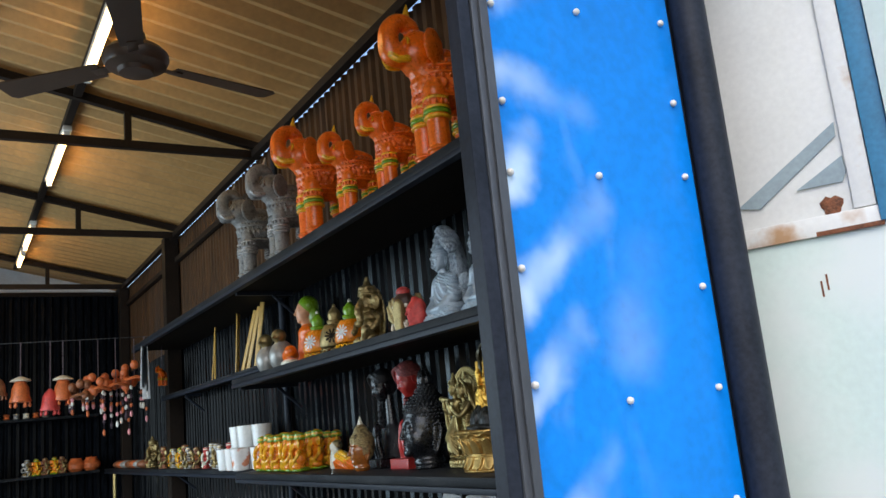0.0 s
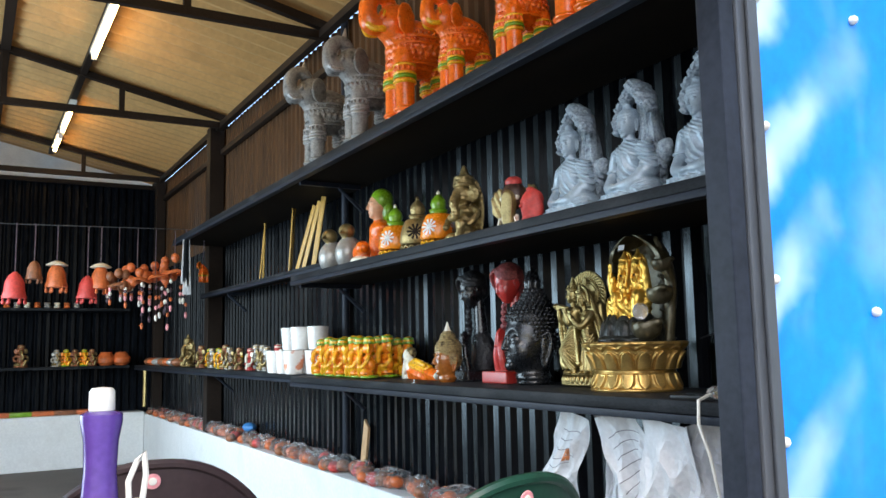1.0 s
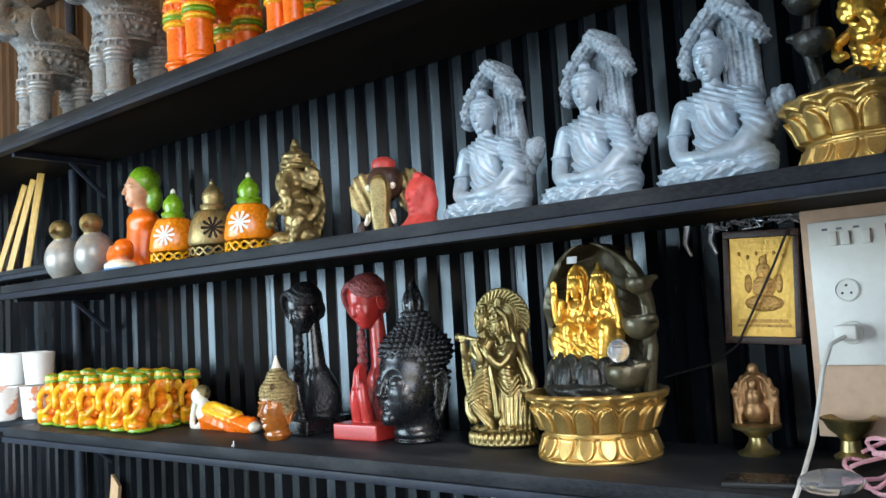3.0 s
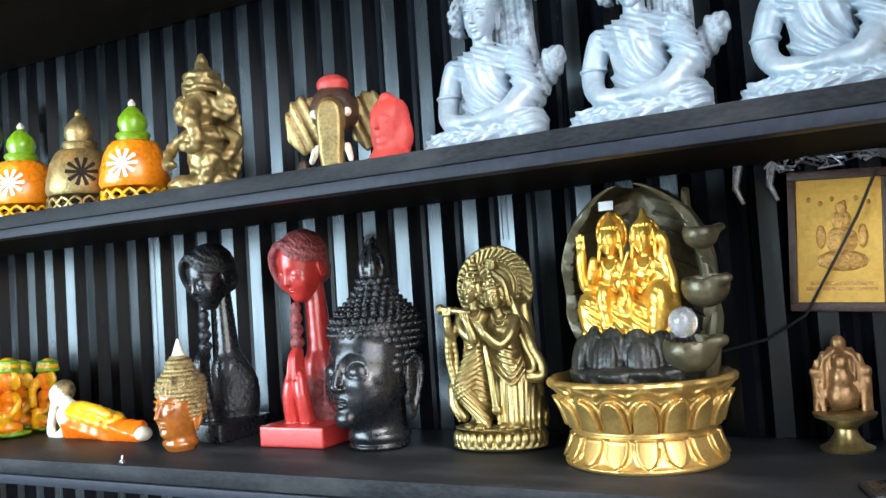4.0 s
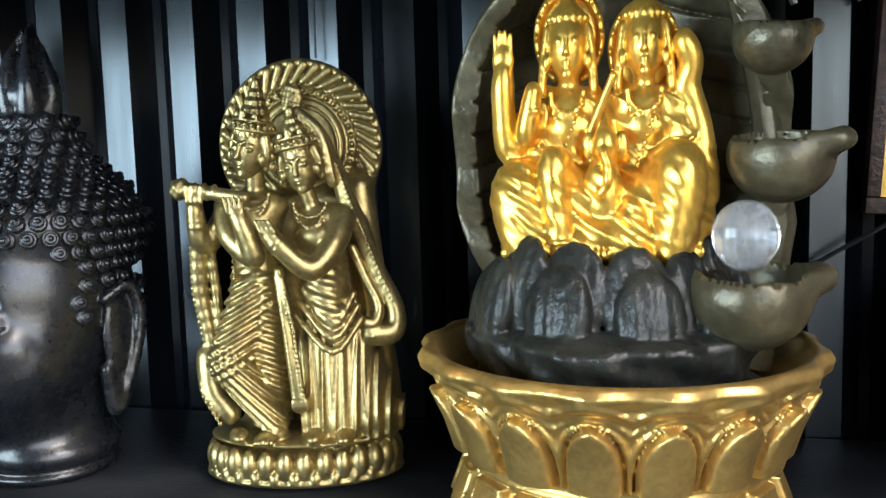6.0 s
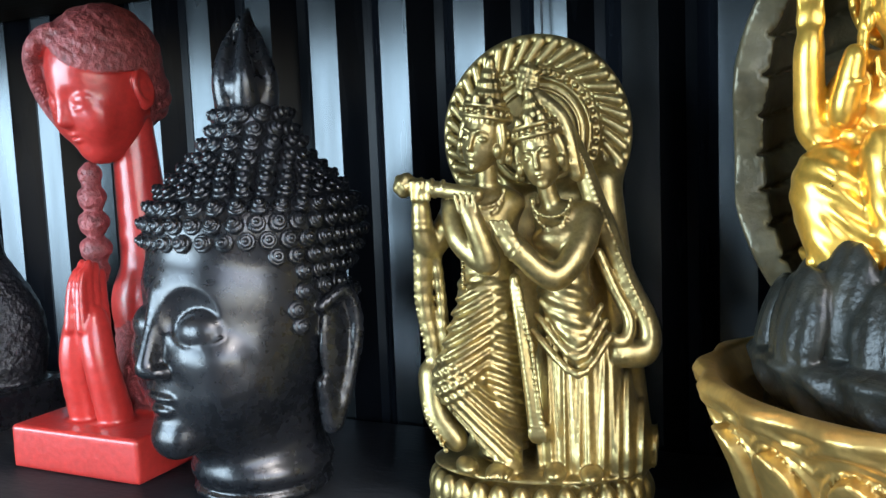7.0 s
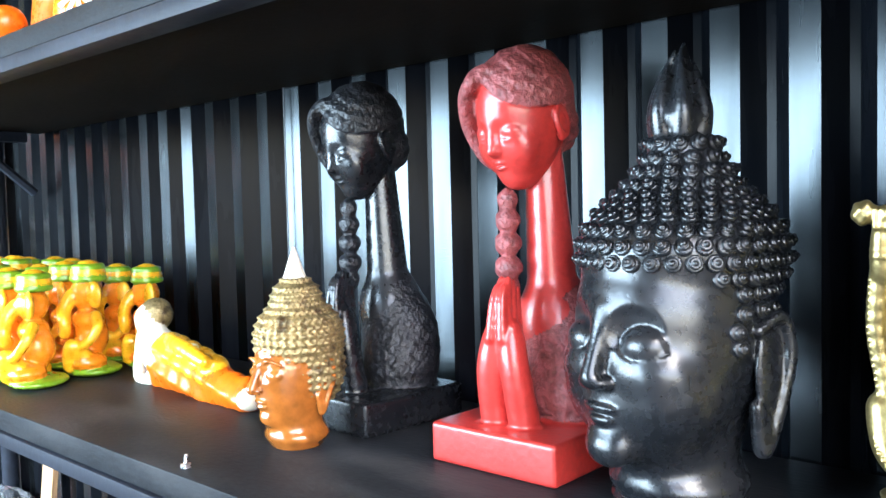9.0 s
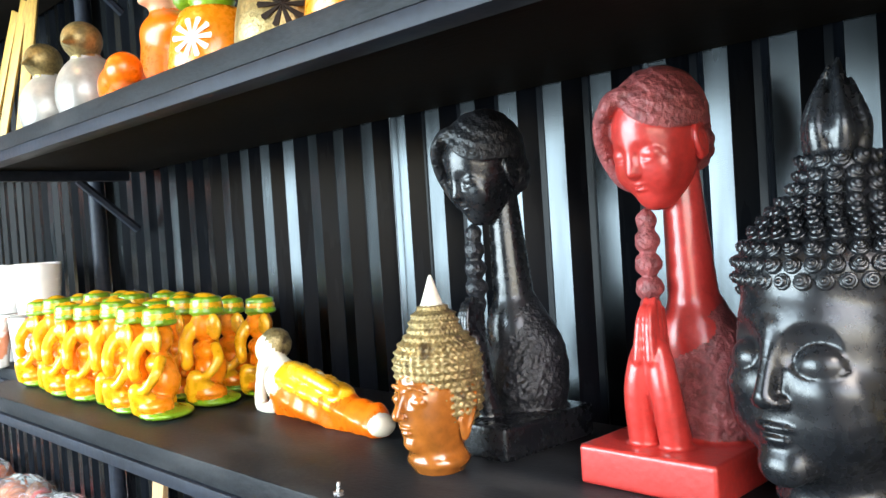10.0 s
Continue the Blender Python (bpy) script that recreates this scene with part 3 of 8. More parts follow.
slab("wall_west_near", (-1.42, 1.60, 0.804), (-1.37, 3.40, 2.516), SHEET, "unseen dark sheet added to block light at the near west", "wall")
slab("wall_gable", (-1.44, 9.44, 3.02), (1.70, 9.47, 3.06), STEEL_DARK, "dark steel rail on the end wall", "wall")
solo("wall_north_gable", Geo().prism([(-1.40, 3.065), (1.66, 3.065), (0.13, 3.40)], 9.475, 9.485), PAPER, "pale translucent gable sheet above the end wall", "wall", kind="structure", smooth=False)


# roof: two slopes of wavy sheet, with battens
def roof_slope(sign):
    g = Geo()
    pitch, n = 0.146, 6
    ys = np.arange(0.9, 9.9, pitch / n)
    run = 1.548 if sign > 0 else 1.72
    x0, x1 = 0.13, 0.13 + sign * run
    z0, z1 = 3.475, 3.475 - 0.2093 * run
    vs = []
    for y in ys:
        w = 0.027 * math.sin(2 * math.pi * y / pitch)
        vs += [(x0, y, z0 + w), (x1, y, z1 + w), (x1, y, z1 + w + 0.006), (x0, y, z0 + w + 0.006)]
    fs = []
    for i in range(len(ys) - 1):
        a, b = 4 * i, 4 * i + 4
        fs += [(a, b, b + 1, a + 1), (a + 2, b + 2, b + 3, a + 3), (a + 1, b + 1, b + 2, a + 2)]
    return g.put(vs, fs)


_roof = roof_slope(1)
_other = roof_slope(-1)
_roof.put(_other.v, _other.f)
solo("ceiling", _roof, ROOF, "pale brown wavy roof sheets, warmly lit from below", "ceiling", kind="structure")
solo("ridge_beam", Geo().box((0.10, 0.95, 3.40), (0.16, 9.46, 3.45)), STEEL_DARK, "dark steel ridge beam", "beam", kind="structure", smooth=False)
for _x, _z in ((0.62, 3.30), (1.60, 3.032), (-0.36, 3.30), (-1.36, 3.085)):
    solo("purlin", Geo().box((_x - 0.022, 0.95, _z), (_x + 0.022, 9.44, _z + 0.045), 0.003), STEEL_DARK, "dark steel purlin under the roof sheets", "beam", kind="structure", smooth=False)


def truss(y):
    t = thing("roof_truss", "dark painted steel roof truss", "truss", group="roof trusses")
    part("bottom_chord", Geo().box((-1.40, y - 0.02, 3.03), (1.64, y + 0.02, 3.078), 0.003), STEEL_DARK, t, smooth=False)
    for sg in (1, -1):
        xs = [(0.13, 3.395), (0.13 + sg * 1.50, 3.083), (0.13 + sg * 1.50, 3.130), (0.13, 3.442)]
        part("top_chord", Geo().prism(xs, y - 0.021, y + 0.021), STEEL_DARK, t, smooth=False)
    for x in (0.13, 0.88, -0.62):
        z = 3.395 - abs(x - 0.13) * 0.208
        part("strut", Geo().box((x - 0.018, y - 0.018, 3.07), (x + 0.018, y + 0.018, z + 0.02)), STEEL_DARK, t, smooth=False)
    return t


for _y in (4.75, 6.80, 9.08):
    truss(_y)

# posts on the ribbed wall, rails
for _y, _z1, _w in ((6.95, 3.06, 0.055), (9.12, 3.04, 0.045)):
    slab("wall_post", (1.648 - 2 * _w, _y - _w, 0.757), (1.648, _y + _w, _z1), STEEL_DARK, "dark square steel wall post", "post", 0.004)
for _y in (4.50,):
    solo("wall_pole", Geo().tube([(1.630, _y, 0.757), (1.630, _y, 3.08)], 0.019, 14), STEEL_NAVY, "navy painted round steel pole at the wall", "post", kind="structure")
slab("wall_rail", (1.612, 4.56, 2.845), (1.650, 6.88, 2.885), STEEL_DARK, "dark rail along the upper wall", "rail", 0.003)
slab("wall_rail", (1.612, 7.02, 2.845), (1.650, 9.05, 2.885), STEEL_DARK, "dark rail along the upper wall", "rail", 0.003)


def shelf(name, lo, hi, label, brackets=(), lip=0.0):
    s = thing(name, label, "shelf")
    part("board", Geo().box(lo, hi, 0.004), SHELF, s)
    part("edge_angle", Geo().box((lo[0] - 0.003, lo[1], lo[2] - 0.018), (lo[0] + 0.03, hi[1], lo[2] - 0.001), 0.002), STEEL_NAVY, s)
    # added dark sheet that deepens the shade below the board
    part("lining", Geo().box((lo[0] + 0.032, lo[1] + 0.002, lo[2] - 0.006), (hi[0] - 0.002, hi[1] - 0.002, lo[2] - 0.0005)), SHADE_BOARD, s, "dark brown sheet added for shade under the board", smooth=False)
    for y in brackets:
        z = lo[2] - 0.0065
        part("bracket", Geo().tube([(1.625, y, z - 0.13), (1.50, y, z - 0.02)], 0.009, 6), STEEL_NAVY, s)
        part("bracket_arm", Geo().box((lo[0] + 0.035, y - 0.01, z - 0.022), (1.61, y + 0.01, z - 0.001)), STEEL_NAVY, s)
    return s


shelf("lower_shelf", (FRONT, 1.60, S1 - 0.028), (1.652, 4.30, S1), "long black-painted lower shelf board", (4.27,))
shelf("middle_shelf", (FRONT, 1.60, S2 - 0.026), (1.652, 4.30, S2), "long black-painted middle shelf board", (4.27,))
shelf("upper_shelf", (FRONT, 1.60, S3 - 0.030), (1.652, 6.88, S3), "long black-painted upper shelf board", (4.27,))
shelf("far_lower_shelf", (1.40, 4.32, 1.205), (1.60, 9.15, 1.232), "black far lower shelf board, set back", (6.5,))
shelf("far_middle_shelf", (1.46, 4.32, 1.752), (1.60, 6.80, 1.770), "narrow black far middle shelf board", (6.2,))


def end_shelf(z):
    s = thing("end_wall_shelf", "black shelf board on the end wall", "shelf")
    part("board", Geo().box((-1.30, 9.18, z - 0.025), (1.36, 9.49, z), 0.004), SHELF, s)
    return s


end_shelf(1.232)
end_shelf(1.78)

# front: frame post, printed board with bulbs, dark pipe
slab("front_post_outer", (0.994, 1.484, 0.10), (1.034, 1.515, 3.05), STEEL_GREY, "grey-painted hollow steel frame post at the front", "post", 0.004)
slab("front_post_inner", (0.960, 1.488, 0.285), (0.992, 1.534, 3.05), STEEL_NAVY, "navy steel angle behind the front post", "post", 0.003)
slab("front_post_strip", (1.010, 1.476, 0.10), (1.032, 1.482, 3.05), STEEL_GREY, "grey flat bar along the front post", "post", 0.002)
board = thing("printed_board", "blue printed flex board with white cloud wisps", "sign board")
part("sheet", Geo().box((0, 0, -0.95), (0.585, 0.006, 1.75), 0.002), FLEX, board, m=pose(1.035, 1.500, 1.20), smooth=False)
part("backing", Geo().box((1.04, 1.508, 0.12), (1.70, 1.53, 2.98)), STEEL_NAVY, board, smooth=False)
bulb = Geo().lathe([(0.004, 0), (0.0075, 0.001), (0.0085, 0.004), (0.0075, 0.009), (0.004, 0.0125), (0.001, 0.0135)], 12)
bulb_mesh = bulb.mesh("bulb", PLASTIC_WHITE)
_zs = (2.283, 2.053, 1.892, 1.683, 1.443, 1.20)
for _z in _zs:
    part("bulb", bulb_mesh, None, board, m=pose(1.055, 1.500, _z, 90, 0, 0))
for _z in (2.308, 1.901, 1.395):
    part("bulb", bulb_mesh, None, board, m=pose(1.304, 1.500, _z, 90, 0, 0))
for _z in (2.327, 2.11, 1.918, 1.645, 1.406, 1.155):
    part("bulb", bulb_mesh, None, board, m=pose(1.584, 1.500, _z, 90, 0, 0))
solo("corner_pipe", Geo().tube([(1.668, 1.475, 0.10), (1.668, 1.475, 3.05)], 0.046, 20), STEEL_NAVY, "dark navy round corner pipe beside the board", "post", kind="structure")

# pale metal kiosk beyond the corner pipe
kiosk = thing("metal_kiosk", "pale green metal kiosk with a rusty white upper panel", "kiosk", m=pose(1.82, 1.56, 0, 0, 0, -65.7))
part("body", Geo().box((-0.02, 0.012, 0.10), (1.6, 1.2, 1.752), 0.008), PALE_GREEN, kiosk)
_panel = part("upper_panel", Geo().box((0.0, 0.016, 1.754), (0.335, 0.05, 3.0), 0.003), RUST_WHITE, kiosk, "white sheet panel, rusting at its lower rim")
part("rim", Geo().box((0.004, 0.002, 1.750), (0.345, 0.014, 1.800), 0.003), RUST_WHITE, kiosk, "white rim with rust at its edge")
part("upright", Geo().box((0.285, 0.004, 1.802), (0.335, 0.0145, 3.0), 0.003), RUST_WHITE, kiosk)
part("brace", Geo().prism([(0.010, 1.862), (0.276, 2.031), (0.274, 1.995), (0.066, 1.850)], 0.010, 0.0155), GREY_BLUE, _panel, smooth=False)
part("brace", Geo().prism([(0.162, 1.878), (0.280, 1.942), (0.282, 1.90), (0.270, 1.876)], 0.010, 0.0155), GREY_BLUE, _panel, smooth=False)
part("rust_hole", Geo().lathe([(0.026, 0), (0.024, 0.003), (0.008, 0.0035)], 16, wob=lambda a, i: 1 + 0.16 * math.sin(3 * a + i) + 0.1 * math.sin(7 * a)), RUST, _panel, m=pose(0.236, 0.0155, 1.822, 90, 0, 0))
part("rust_edge", Geo().box((0.19, 0.0008, 1.749), (0.345, 0.003, 1.761), 0.001), RUST, kiosk)
for _u, _z in ((0.176, 1.62), (0.190, 1.635)):
    part("scratch", Geo().box((_u, 0.0105, _z - 0.02), (_u + 0.005, 0.013, _z + 0.02), 0.001), RUST, kiosk)
for _k, _z in enumerate((1.655, 1.52, 1.475, 1.43)):
    part("rust_flake", Geo().lathe([(0.010, 0), (0.008, 0.004), (0.002, 0.005)], 9, wob=lambda a, i: 1 + 0.4 * math.sin(2 * a + _k)), RUST, kiosk, m=pose(-0.018, 0.012, _z, 90, 0, 0))
part("edge_bar", Geo().box((-0.045, -0.004, 1.70), (-0.022, 0.03, 3.0), 0.002), PLASTIC_WHITE, kiosk)
part("stripe", Geo().box((0.338, -0.004, 1.76), (0.392, 0.05, 3.0), 0.003), STRIPE_BLUE, kiosk, "blue upright strip")
part("side_panel", Geo().box((0.395, -0.02, 1.756), (1.6, 0.05, 3.0), 0.003), PALE_GREEN, kiosk)

# tube lamps under the purlin, ceiling fan
for _y0, _y1 in ((3.25, 4.35), (5.20, 6.20), (7.45, 8.25), (8.45, 9.0)):
    lamp = thing("tube_lamp", "lit warm white tube lamp under the roof", "lamp", group="tube lamps")
    _batten = part("batten", Geo().box((0.595, _y0 - 0.03, 3.268), (0.645, _y1 + 0.03, 3.298), 0.003), PLASTIC_WHITE, lamp)
    part("tube", Geo().tube([(0.62, _y0, 3.245), (0.62, _y1, 3.245)], 0.014, 12), TUBE_LIT, _batten)
    for _y in (_y0, _y1):
        part("end_cap", Geo().box((0.603, _y - 0.012, 3.226), (0.637, _y + 0.012, 3.27), 0.003), PLASTIC_WHITE, _batten)
fan = thing("ceiling_fan", "brown enamelled ceiling fan at rest on a long rod", "fan", m=pose(0.62, 3.14, 2.815) @ Matrix.Diagonal((0.86, 0.86, 1, 1)))
part("motor", Geo().lathe([(0.03, -0.062), (0.07, -0.058), (0.078, -0.042), (0.125, -0.030), (0.138, -0.008), (0.138, 0.014), (0.112, 0.038), (0.05, 0.058), (0.03, 0.062)], 32), FAN_BROWN, fan)
part("rod", Geo().tube([(0, 0, 0.05), (0, 0, 0.487)], 0.013, 10), FAN_BROWN, fan)
part("canopy", Geo().lathe([(0.014, 0.395), (0.050, 0.425), (0.060, 0.470), (0.056, 0.484)], 20), FAN_BROWN, fan)
part("lower_cup", Geo().lathe([(0.014, 0.125), (0.040, 0.105), (0.046, 0.075), (0.040, 0.060)], 20), FAN_BROWN, fan)
_blade = Geo().prism([(0.17, -0.045), (0.66, -0.065), (0.68, -0.045), (0.68, 0.050), (0.66, 0.068), (0.17, 0.050)], -0.003, 0.003).mesh("blade", FAN_BROWN)
_iron = Geo().box((0.11, -0.022, -0.008), (0.21, 0.022, -0.0035), 0.001).mesh("blade_iron", FAN_BROWN)
for _a in (15, 135, 255):
    part("blade", _blade, None, fan, m=pose(0, 0, -0.012, 98, 0, _a))
    part("blade_iron", _iron, None, fan, m=pose(0, 0, -0.012, 8, 0, _a))


# ---- statues ----
def curl_geo(r):
    """A snail curl: stepped dome with a coil."""
    g = Geo()
    g.lathe([(r, -0.3 * r), (r, 0.25 * r), (0.74 * r, 0.45 * r), (0.70 * r, 0.40 * r), (0.68 * r, 0.85 * r), (0.44 * r, 1.02 * r), (0.38 * r, 0.92 * r), (0.30 * r, 1.22 * r), (0.05 * r, 1.30 * r)], 10)
    return g


def set_curls(g, spots, r):
    """Curls on g at (point, outward) spots."""
    c = curl_geo(r)
    for p, nrm in spots:
        rot = Vector(nrm).to_track_quat("Z", "Y").to_matrix().to_4x4()
        g.put(c.v, c.f, Matrix.Translation(p) @ rot)


def face(c, at, w, hgt, mid=0, soft=False):
    """Brow, nose, lids, lips and chin on a head that looks along -y; at: centre of the face's front, w: half width."""
    x, y, z = at
    for s in (-1, 1):
        if soft or w < 0.02:
            c.ell((x + s * 0.44 * w, y - 0.04 * w, z + 0.20 * hgt), (0.30 * w, 0.15 * w, 0.13 * hgt), 0.10 * w, mid, rot=(0, 0, s * 20), cut=True)
            c.ell((x + s * 0.45 * w, y + 0.17 * w, z + 0.15 * hgt), (0.25 * w, 0.17 * w, 0.085 * hgt), 0.04 * w, mid, rot=(0, 0, s * 20))
            c.line([(x + s * 0.22 * w, y + 0.03 * w, z + 0.10 * hgt), (x + s * 0.45 * w, y + 0.00 * w, z + 0.065 * hgt), (x + s * 0.70 * w, y + 0.16 * w, z + 0.10 * hgt)], 0.030 * w, 0.020 * w, 0.02 * w, mid)
        else:
            c.ell((x + s * 0.49 * w, y - 0.01 * w, z + 0.20 * hgt), (0.44 * w, 0.225 * w, 0.22 * hgt), 0.02 * w, mid, rot=(0, s * 6, s * 24), cut=True)
            c.ell((x + s * 0.50 * w, y + 0.26 * w, z - 0.06 * hgt), (0.36 * w, 0.22 * w, 0.14 * hgt), 0.16 * w, mid, rot=(0, 0, s * 24))
            c.ell((x + s * 0.47 * w, y + 0.235 * w, z + 0.105 * hgt), (0.28 * w, 0.21 * w, 0.135 * hgt), 0.03 * w, mid, rot=(0, 0, s * 22))
            c.line([(x + s * 0.20 * w, y + 0.06 * w, z + 0.085 * hgt), (x + s * 0.36 * w, y + 0.03 * w, z + 0.025 * hgt), (x + s * 0.56 * w, y + 0.075 * w, z + 0.025 * hgt), (x + s * 0.80 * w, y + 0.25 * w, z + 0.095 * hgt)], 0.026 * w, 0.016 * w, 0.012 * w, mid)
    tip = 0.12 if soft else 0.17
    c.cap((x, y + 0.05 * w, z + 0.34 * hgt), (x, y - tip * w, z - 0.09 * hgt), 0.06 * w, 0.105 * w, 0.13 * w, mid)
    c.ell((x, y - 0.12 * w, z - 0.13 * hgt), (0.20 * w, 0.13 * w, 0.09 * w), 0.06 * w, mid)
    for s in (-1, 1):
        c.ell((x + s * 0.15 * w, y - 0.05 * w, z - 0.14 * hgt), (0.075 * w, 0.09 * w, 0.07 * w), 0.03 * w, mid)
    c.ell((x, y + 0.02 * w, z - 0.305 * hgt), (0.27 * w, 0.11 * w, 0.035 * hgt), 0.02 * w, mid)
    c.ell((x, y + 0.03 * w, z - 0.385 * hgt), (0.21 * w, 0.11 * w, 0.042 * hgt), 0.02 * w, mid)
    c.ell((x, y + 0.12 * w, z - 0.58 * hgt), (0.32 * w, 0.22 * w, 0.14 * hgt), 0.16 * w, mid)


def calm_face(c, o, k, mid=0):
    """Skull, jaw and a quiet face with closed eyes that looks along -y; o: centre of the head, k: scale."""
    at = lambda *q: tuple(o[i] + k * q[i] for i in range(3))
    size = lambda *q: tuple(k * e for e in q)
    c.ell(at(0, 0.004, 0.010), size(0.0375, 0.0440, 0.044), 0.01 * k, mid)
    c.ell(at(0, -0.010, -0.020), size(0.0300, 0.0310, 0.036), 0.022 * k, mid)
    for s in (-1, 1):
        c.ell(at(s * 0.0155, -0.0480, 0.001), size(0.0130, 0.0085, 0.0085), 0.004 * k, mid, cut=True)
        c.ell(at(s * 0.0155, -0.0325, -0.001), size(0.0112, 0.0082, 0.0066), 0.002 * k, mid)
        c.line([at(s * 0.005, -0.0400, 0.011), at(s * 0.016, -0.0410, 0.015), at(s * 0.029, -0.0310, 0.009)], 0.0020 * k, 0.0012 * k, 0.002 * k, mid)
    c.cap(at(0, -0.0400, 0.010), at(0, -0.0510, -0.0150), 0.0040 * k, 0.0056 * k, 0.004 * k, mid)
    c.ell(at(0, -0.0470, -0.0170), size(0.0082, 0.0048, 0.0038), 0.002 * k, mid)
    c.ell(at(0, -0.0400, -0.0290), size(0.0105, 0.0050, 0.0026), 0.0012 * k, mid)
    c.ell(at(0, -0.0390, -0.0345), size(0.0085, 0.0052, 0.0032), 0.0012 * k, mid)
    c.ell(at(0, -0.0300, -0.0480), size(0.0120, 0.0100, 0.0080), 0.008 * k, mid)


def ear(c, p, s, hgt, mid=0):
    """Long-lobed ear at p on side s."""
    x, y, z = p
    c.line([(x, y, z + 0.30 * hgt), (x + s * 0.05 * hgt, y + 0.18 * hgt, z + 0.38 * hgt), (x + s * 0.07 * hgt, y + 0.24 * hgt, z + 0.10 * hgt), (x + s * 0.03 * hgt, y + 0.12 * hgt, z - 0.35 * hgt), (x, y + 0.03 * hgt, z - 0.50 * hgt), (x, y - 0.02 * hgt, z - 0.2 * hgt)], 0.045 * hgt, 0.05 * hgt, 0.01 * hgt, mid)
    c.ell((x + s * 0.01 * hgt, y + 0.11 * hgt, z + 0.02 * hgt), (0.05 * hgt, 0.15 * hgt, 0.38 * hgt), 0.02 * hgt, mid)
    c.ell((x + s * 0.02 * hgt, y + 0.06 * hgt, z - 0.40 * hgt), (0.035 * hgt, 0.07 * hgt, 0.14 * hgt), 0.02 * hgt, mid)


def curly_head_mesh():
    c = Clay((-0.10, -0.115, -0.005), (0.10, 0.10, 0.39), 0.0018)
    c.ell((0, 0.005, 0.022), (0.055, 0.054, 0.022), 0.004)                       # foot of the neck
    c.ell((0, 0.005, 0.007), (0.054, 0.053, 0.011), 0.004)
    c.cap((0, 0.008, 0.02), (0, 0.008, 0.09), 0.044, 0.047, 0.01)
    c.ell((0, 0.0, 0.145), (0.071, 0.080, 0.096), 0.02)                          # skull
    c.ell((0, -0.020, 0.084), (0.046, 0.058, 0.046), 0.028)                      # jaw
    for s in (-1, 1):
        c.ell((s * 0.036, -0.038, 0.100), (0.028, 0.032, 0.034), 0.02)           # cheeks
    face(c, (0, -0.078, 0.124), 0.066, 0.112)
    for s in (-1, 1):
        ear(c, (s * 0.072, 0.008, 0.112), s, 0.110)
    c.ell((0, 0.010, 0.200), (0.076, 0.081, 0.050), 0.008)                       # hair cap
    c.cap((0, 0.011, 0.208), (0, 0.012, 0.276), 0.066, 0.027, 0.012)             # tapering knot
    g = c.geo()
    spots = []
    z, k = 0.172, 0
    while z < 0.294:
        rr = sum(c.skin(0, 0.010, a, z) for a in (0, 1.57, 3.14, 4.71)) / 4
        n = max(5, int(2 * math.pi * rr / 0.0142))
        for j in range(n):
            a = 2 * math.pi * (j + 0.5 * (k % 2)) / n
            r = c.skin(0, 0.010, a, z)
            x, y = r * math.cos(a), 0.010 + r * math.sin(a)
            edge = 0.200 - 0.034 * max(0, min(1, (y + 0.045) / 0.06))
            if z < edge - 0.010 and y < 0.02:
                continue
            r2 = c.skin(0, 0.010, a, z + 0.006)
            spots.append(((x, y, z), (math.cos(a), math.sin(a), max(0.15, (r - r2) / 0.006))))
        slope = max(0.0, rr - sum(c.skin(0, 0.010, a, z + 0.008) for a in (0, 1.57, 3.14, 4.71)) / 4)
        z += 0.0118 * 0.008 / math.hypot(0.008, slope)
        k += 1
    for s in (-1, 1):
        for y, z in ((0.030, 0.160), (0.012, 0.160), (-0.006, 0.158), (-0.014, 0.146), (-0.010, 0.134)):
            a = math.atan2(y - 0.010, s * 0.07)
            r = c.skin(0, 0.010, a, z)
            spots.append(((r * math.cos(a), 0.010 + r * math.sin(a), z), (math.cos(a), math.sin(a), 0.1)))
    for z in (0.150, 0.136, 0.122, 0.108):
        for j in range(12):
            a = radians(25 + 12 * j)
            r = c.skin(0, 0.010, a, z)
            spots.append(((r * math.cos(a), 0.010 + r * math.sin(a), z), (math.cos(a), math.sin(a), 0)))
    set_curls(g, spots, 0.0068)
    # flame: overlapping pointed leaves round a bud
    f = Clay((-0.034, -0.026, 0.275), (0.034, 0.046, 0.385), 0.0016)
    f.ell((0, 0.01, 0.304), (0.023, 0.023, 0.019), 0.004)
    f.cap((0, 0.01, 0.310), (0.002, 0.014, 0.362), 0.019, 0.002, 0.004)
    for a in range(20, 380, 60):
        x, y = math.cos(radians(a)), math.sin(radians(a))
        f.line([(0.015 * x, 0.01 + 0.015 * y, 0.294), (0.0185 * x, 0.01 + 0.0185 * y, 0.312), (0.0145 * x, 0.01 + 0.0145 * y, 0.332), ((0.011 if a % 120 == 20 else 0.004) * x, 0.012 + (0.011 if a % 120 == 20 else 0.004) * y, 0.346 if a % 120 == 20 else 0.358)], 0.0105, 0.0015, 0.0012)
    fg = f.geo()
    g.put(fg.v, fg.f)
    g.m = [0] * len(g.f)
    return clay_mesh("curly_head", g, [BLACK_RESIN])


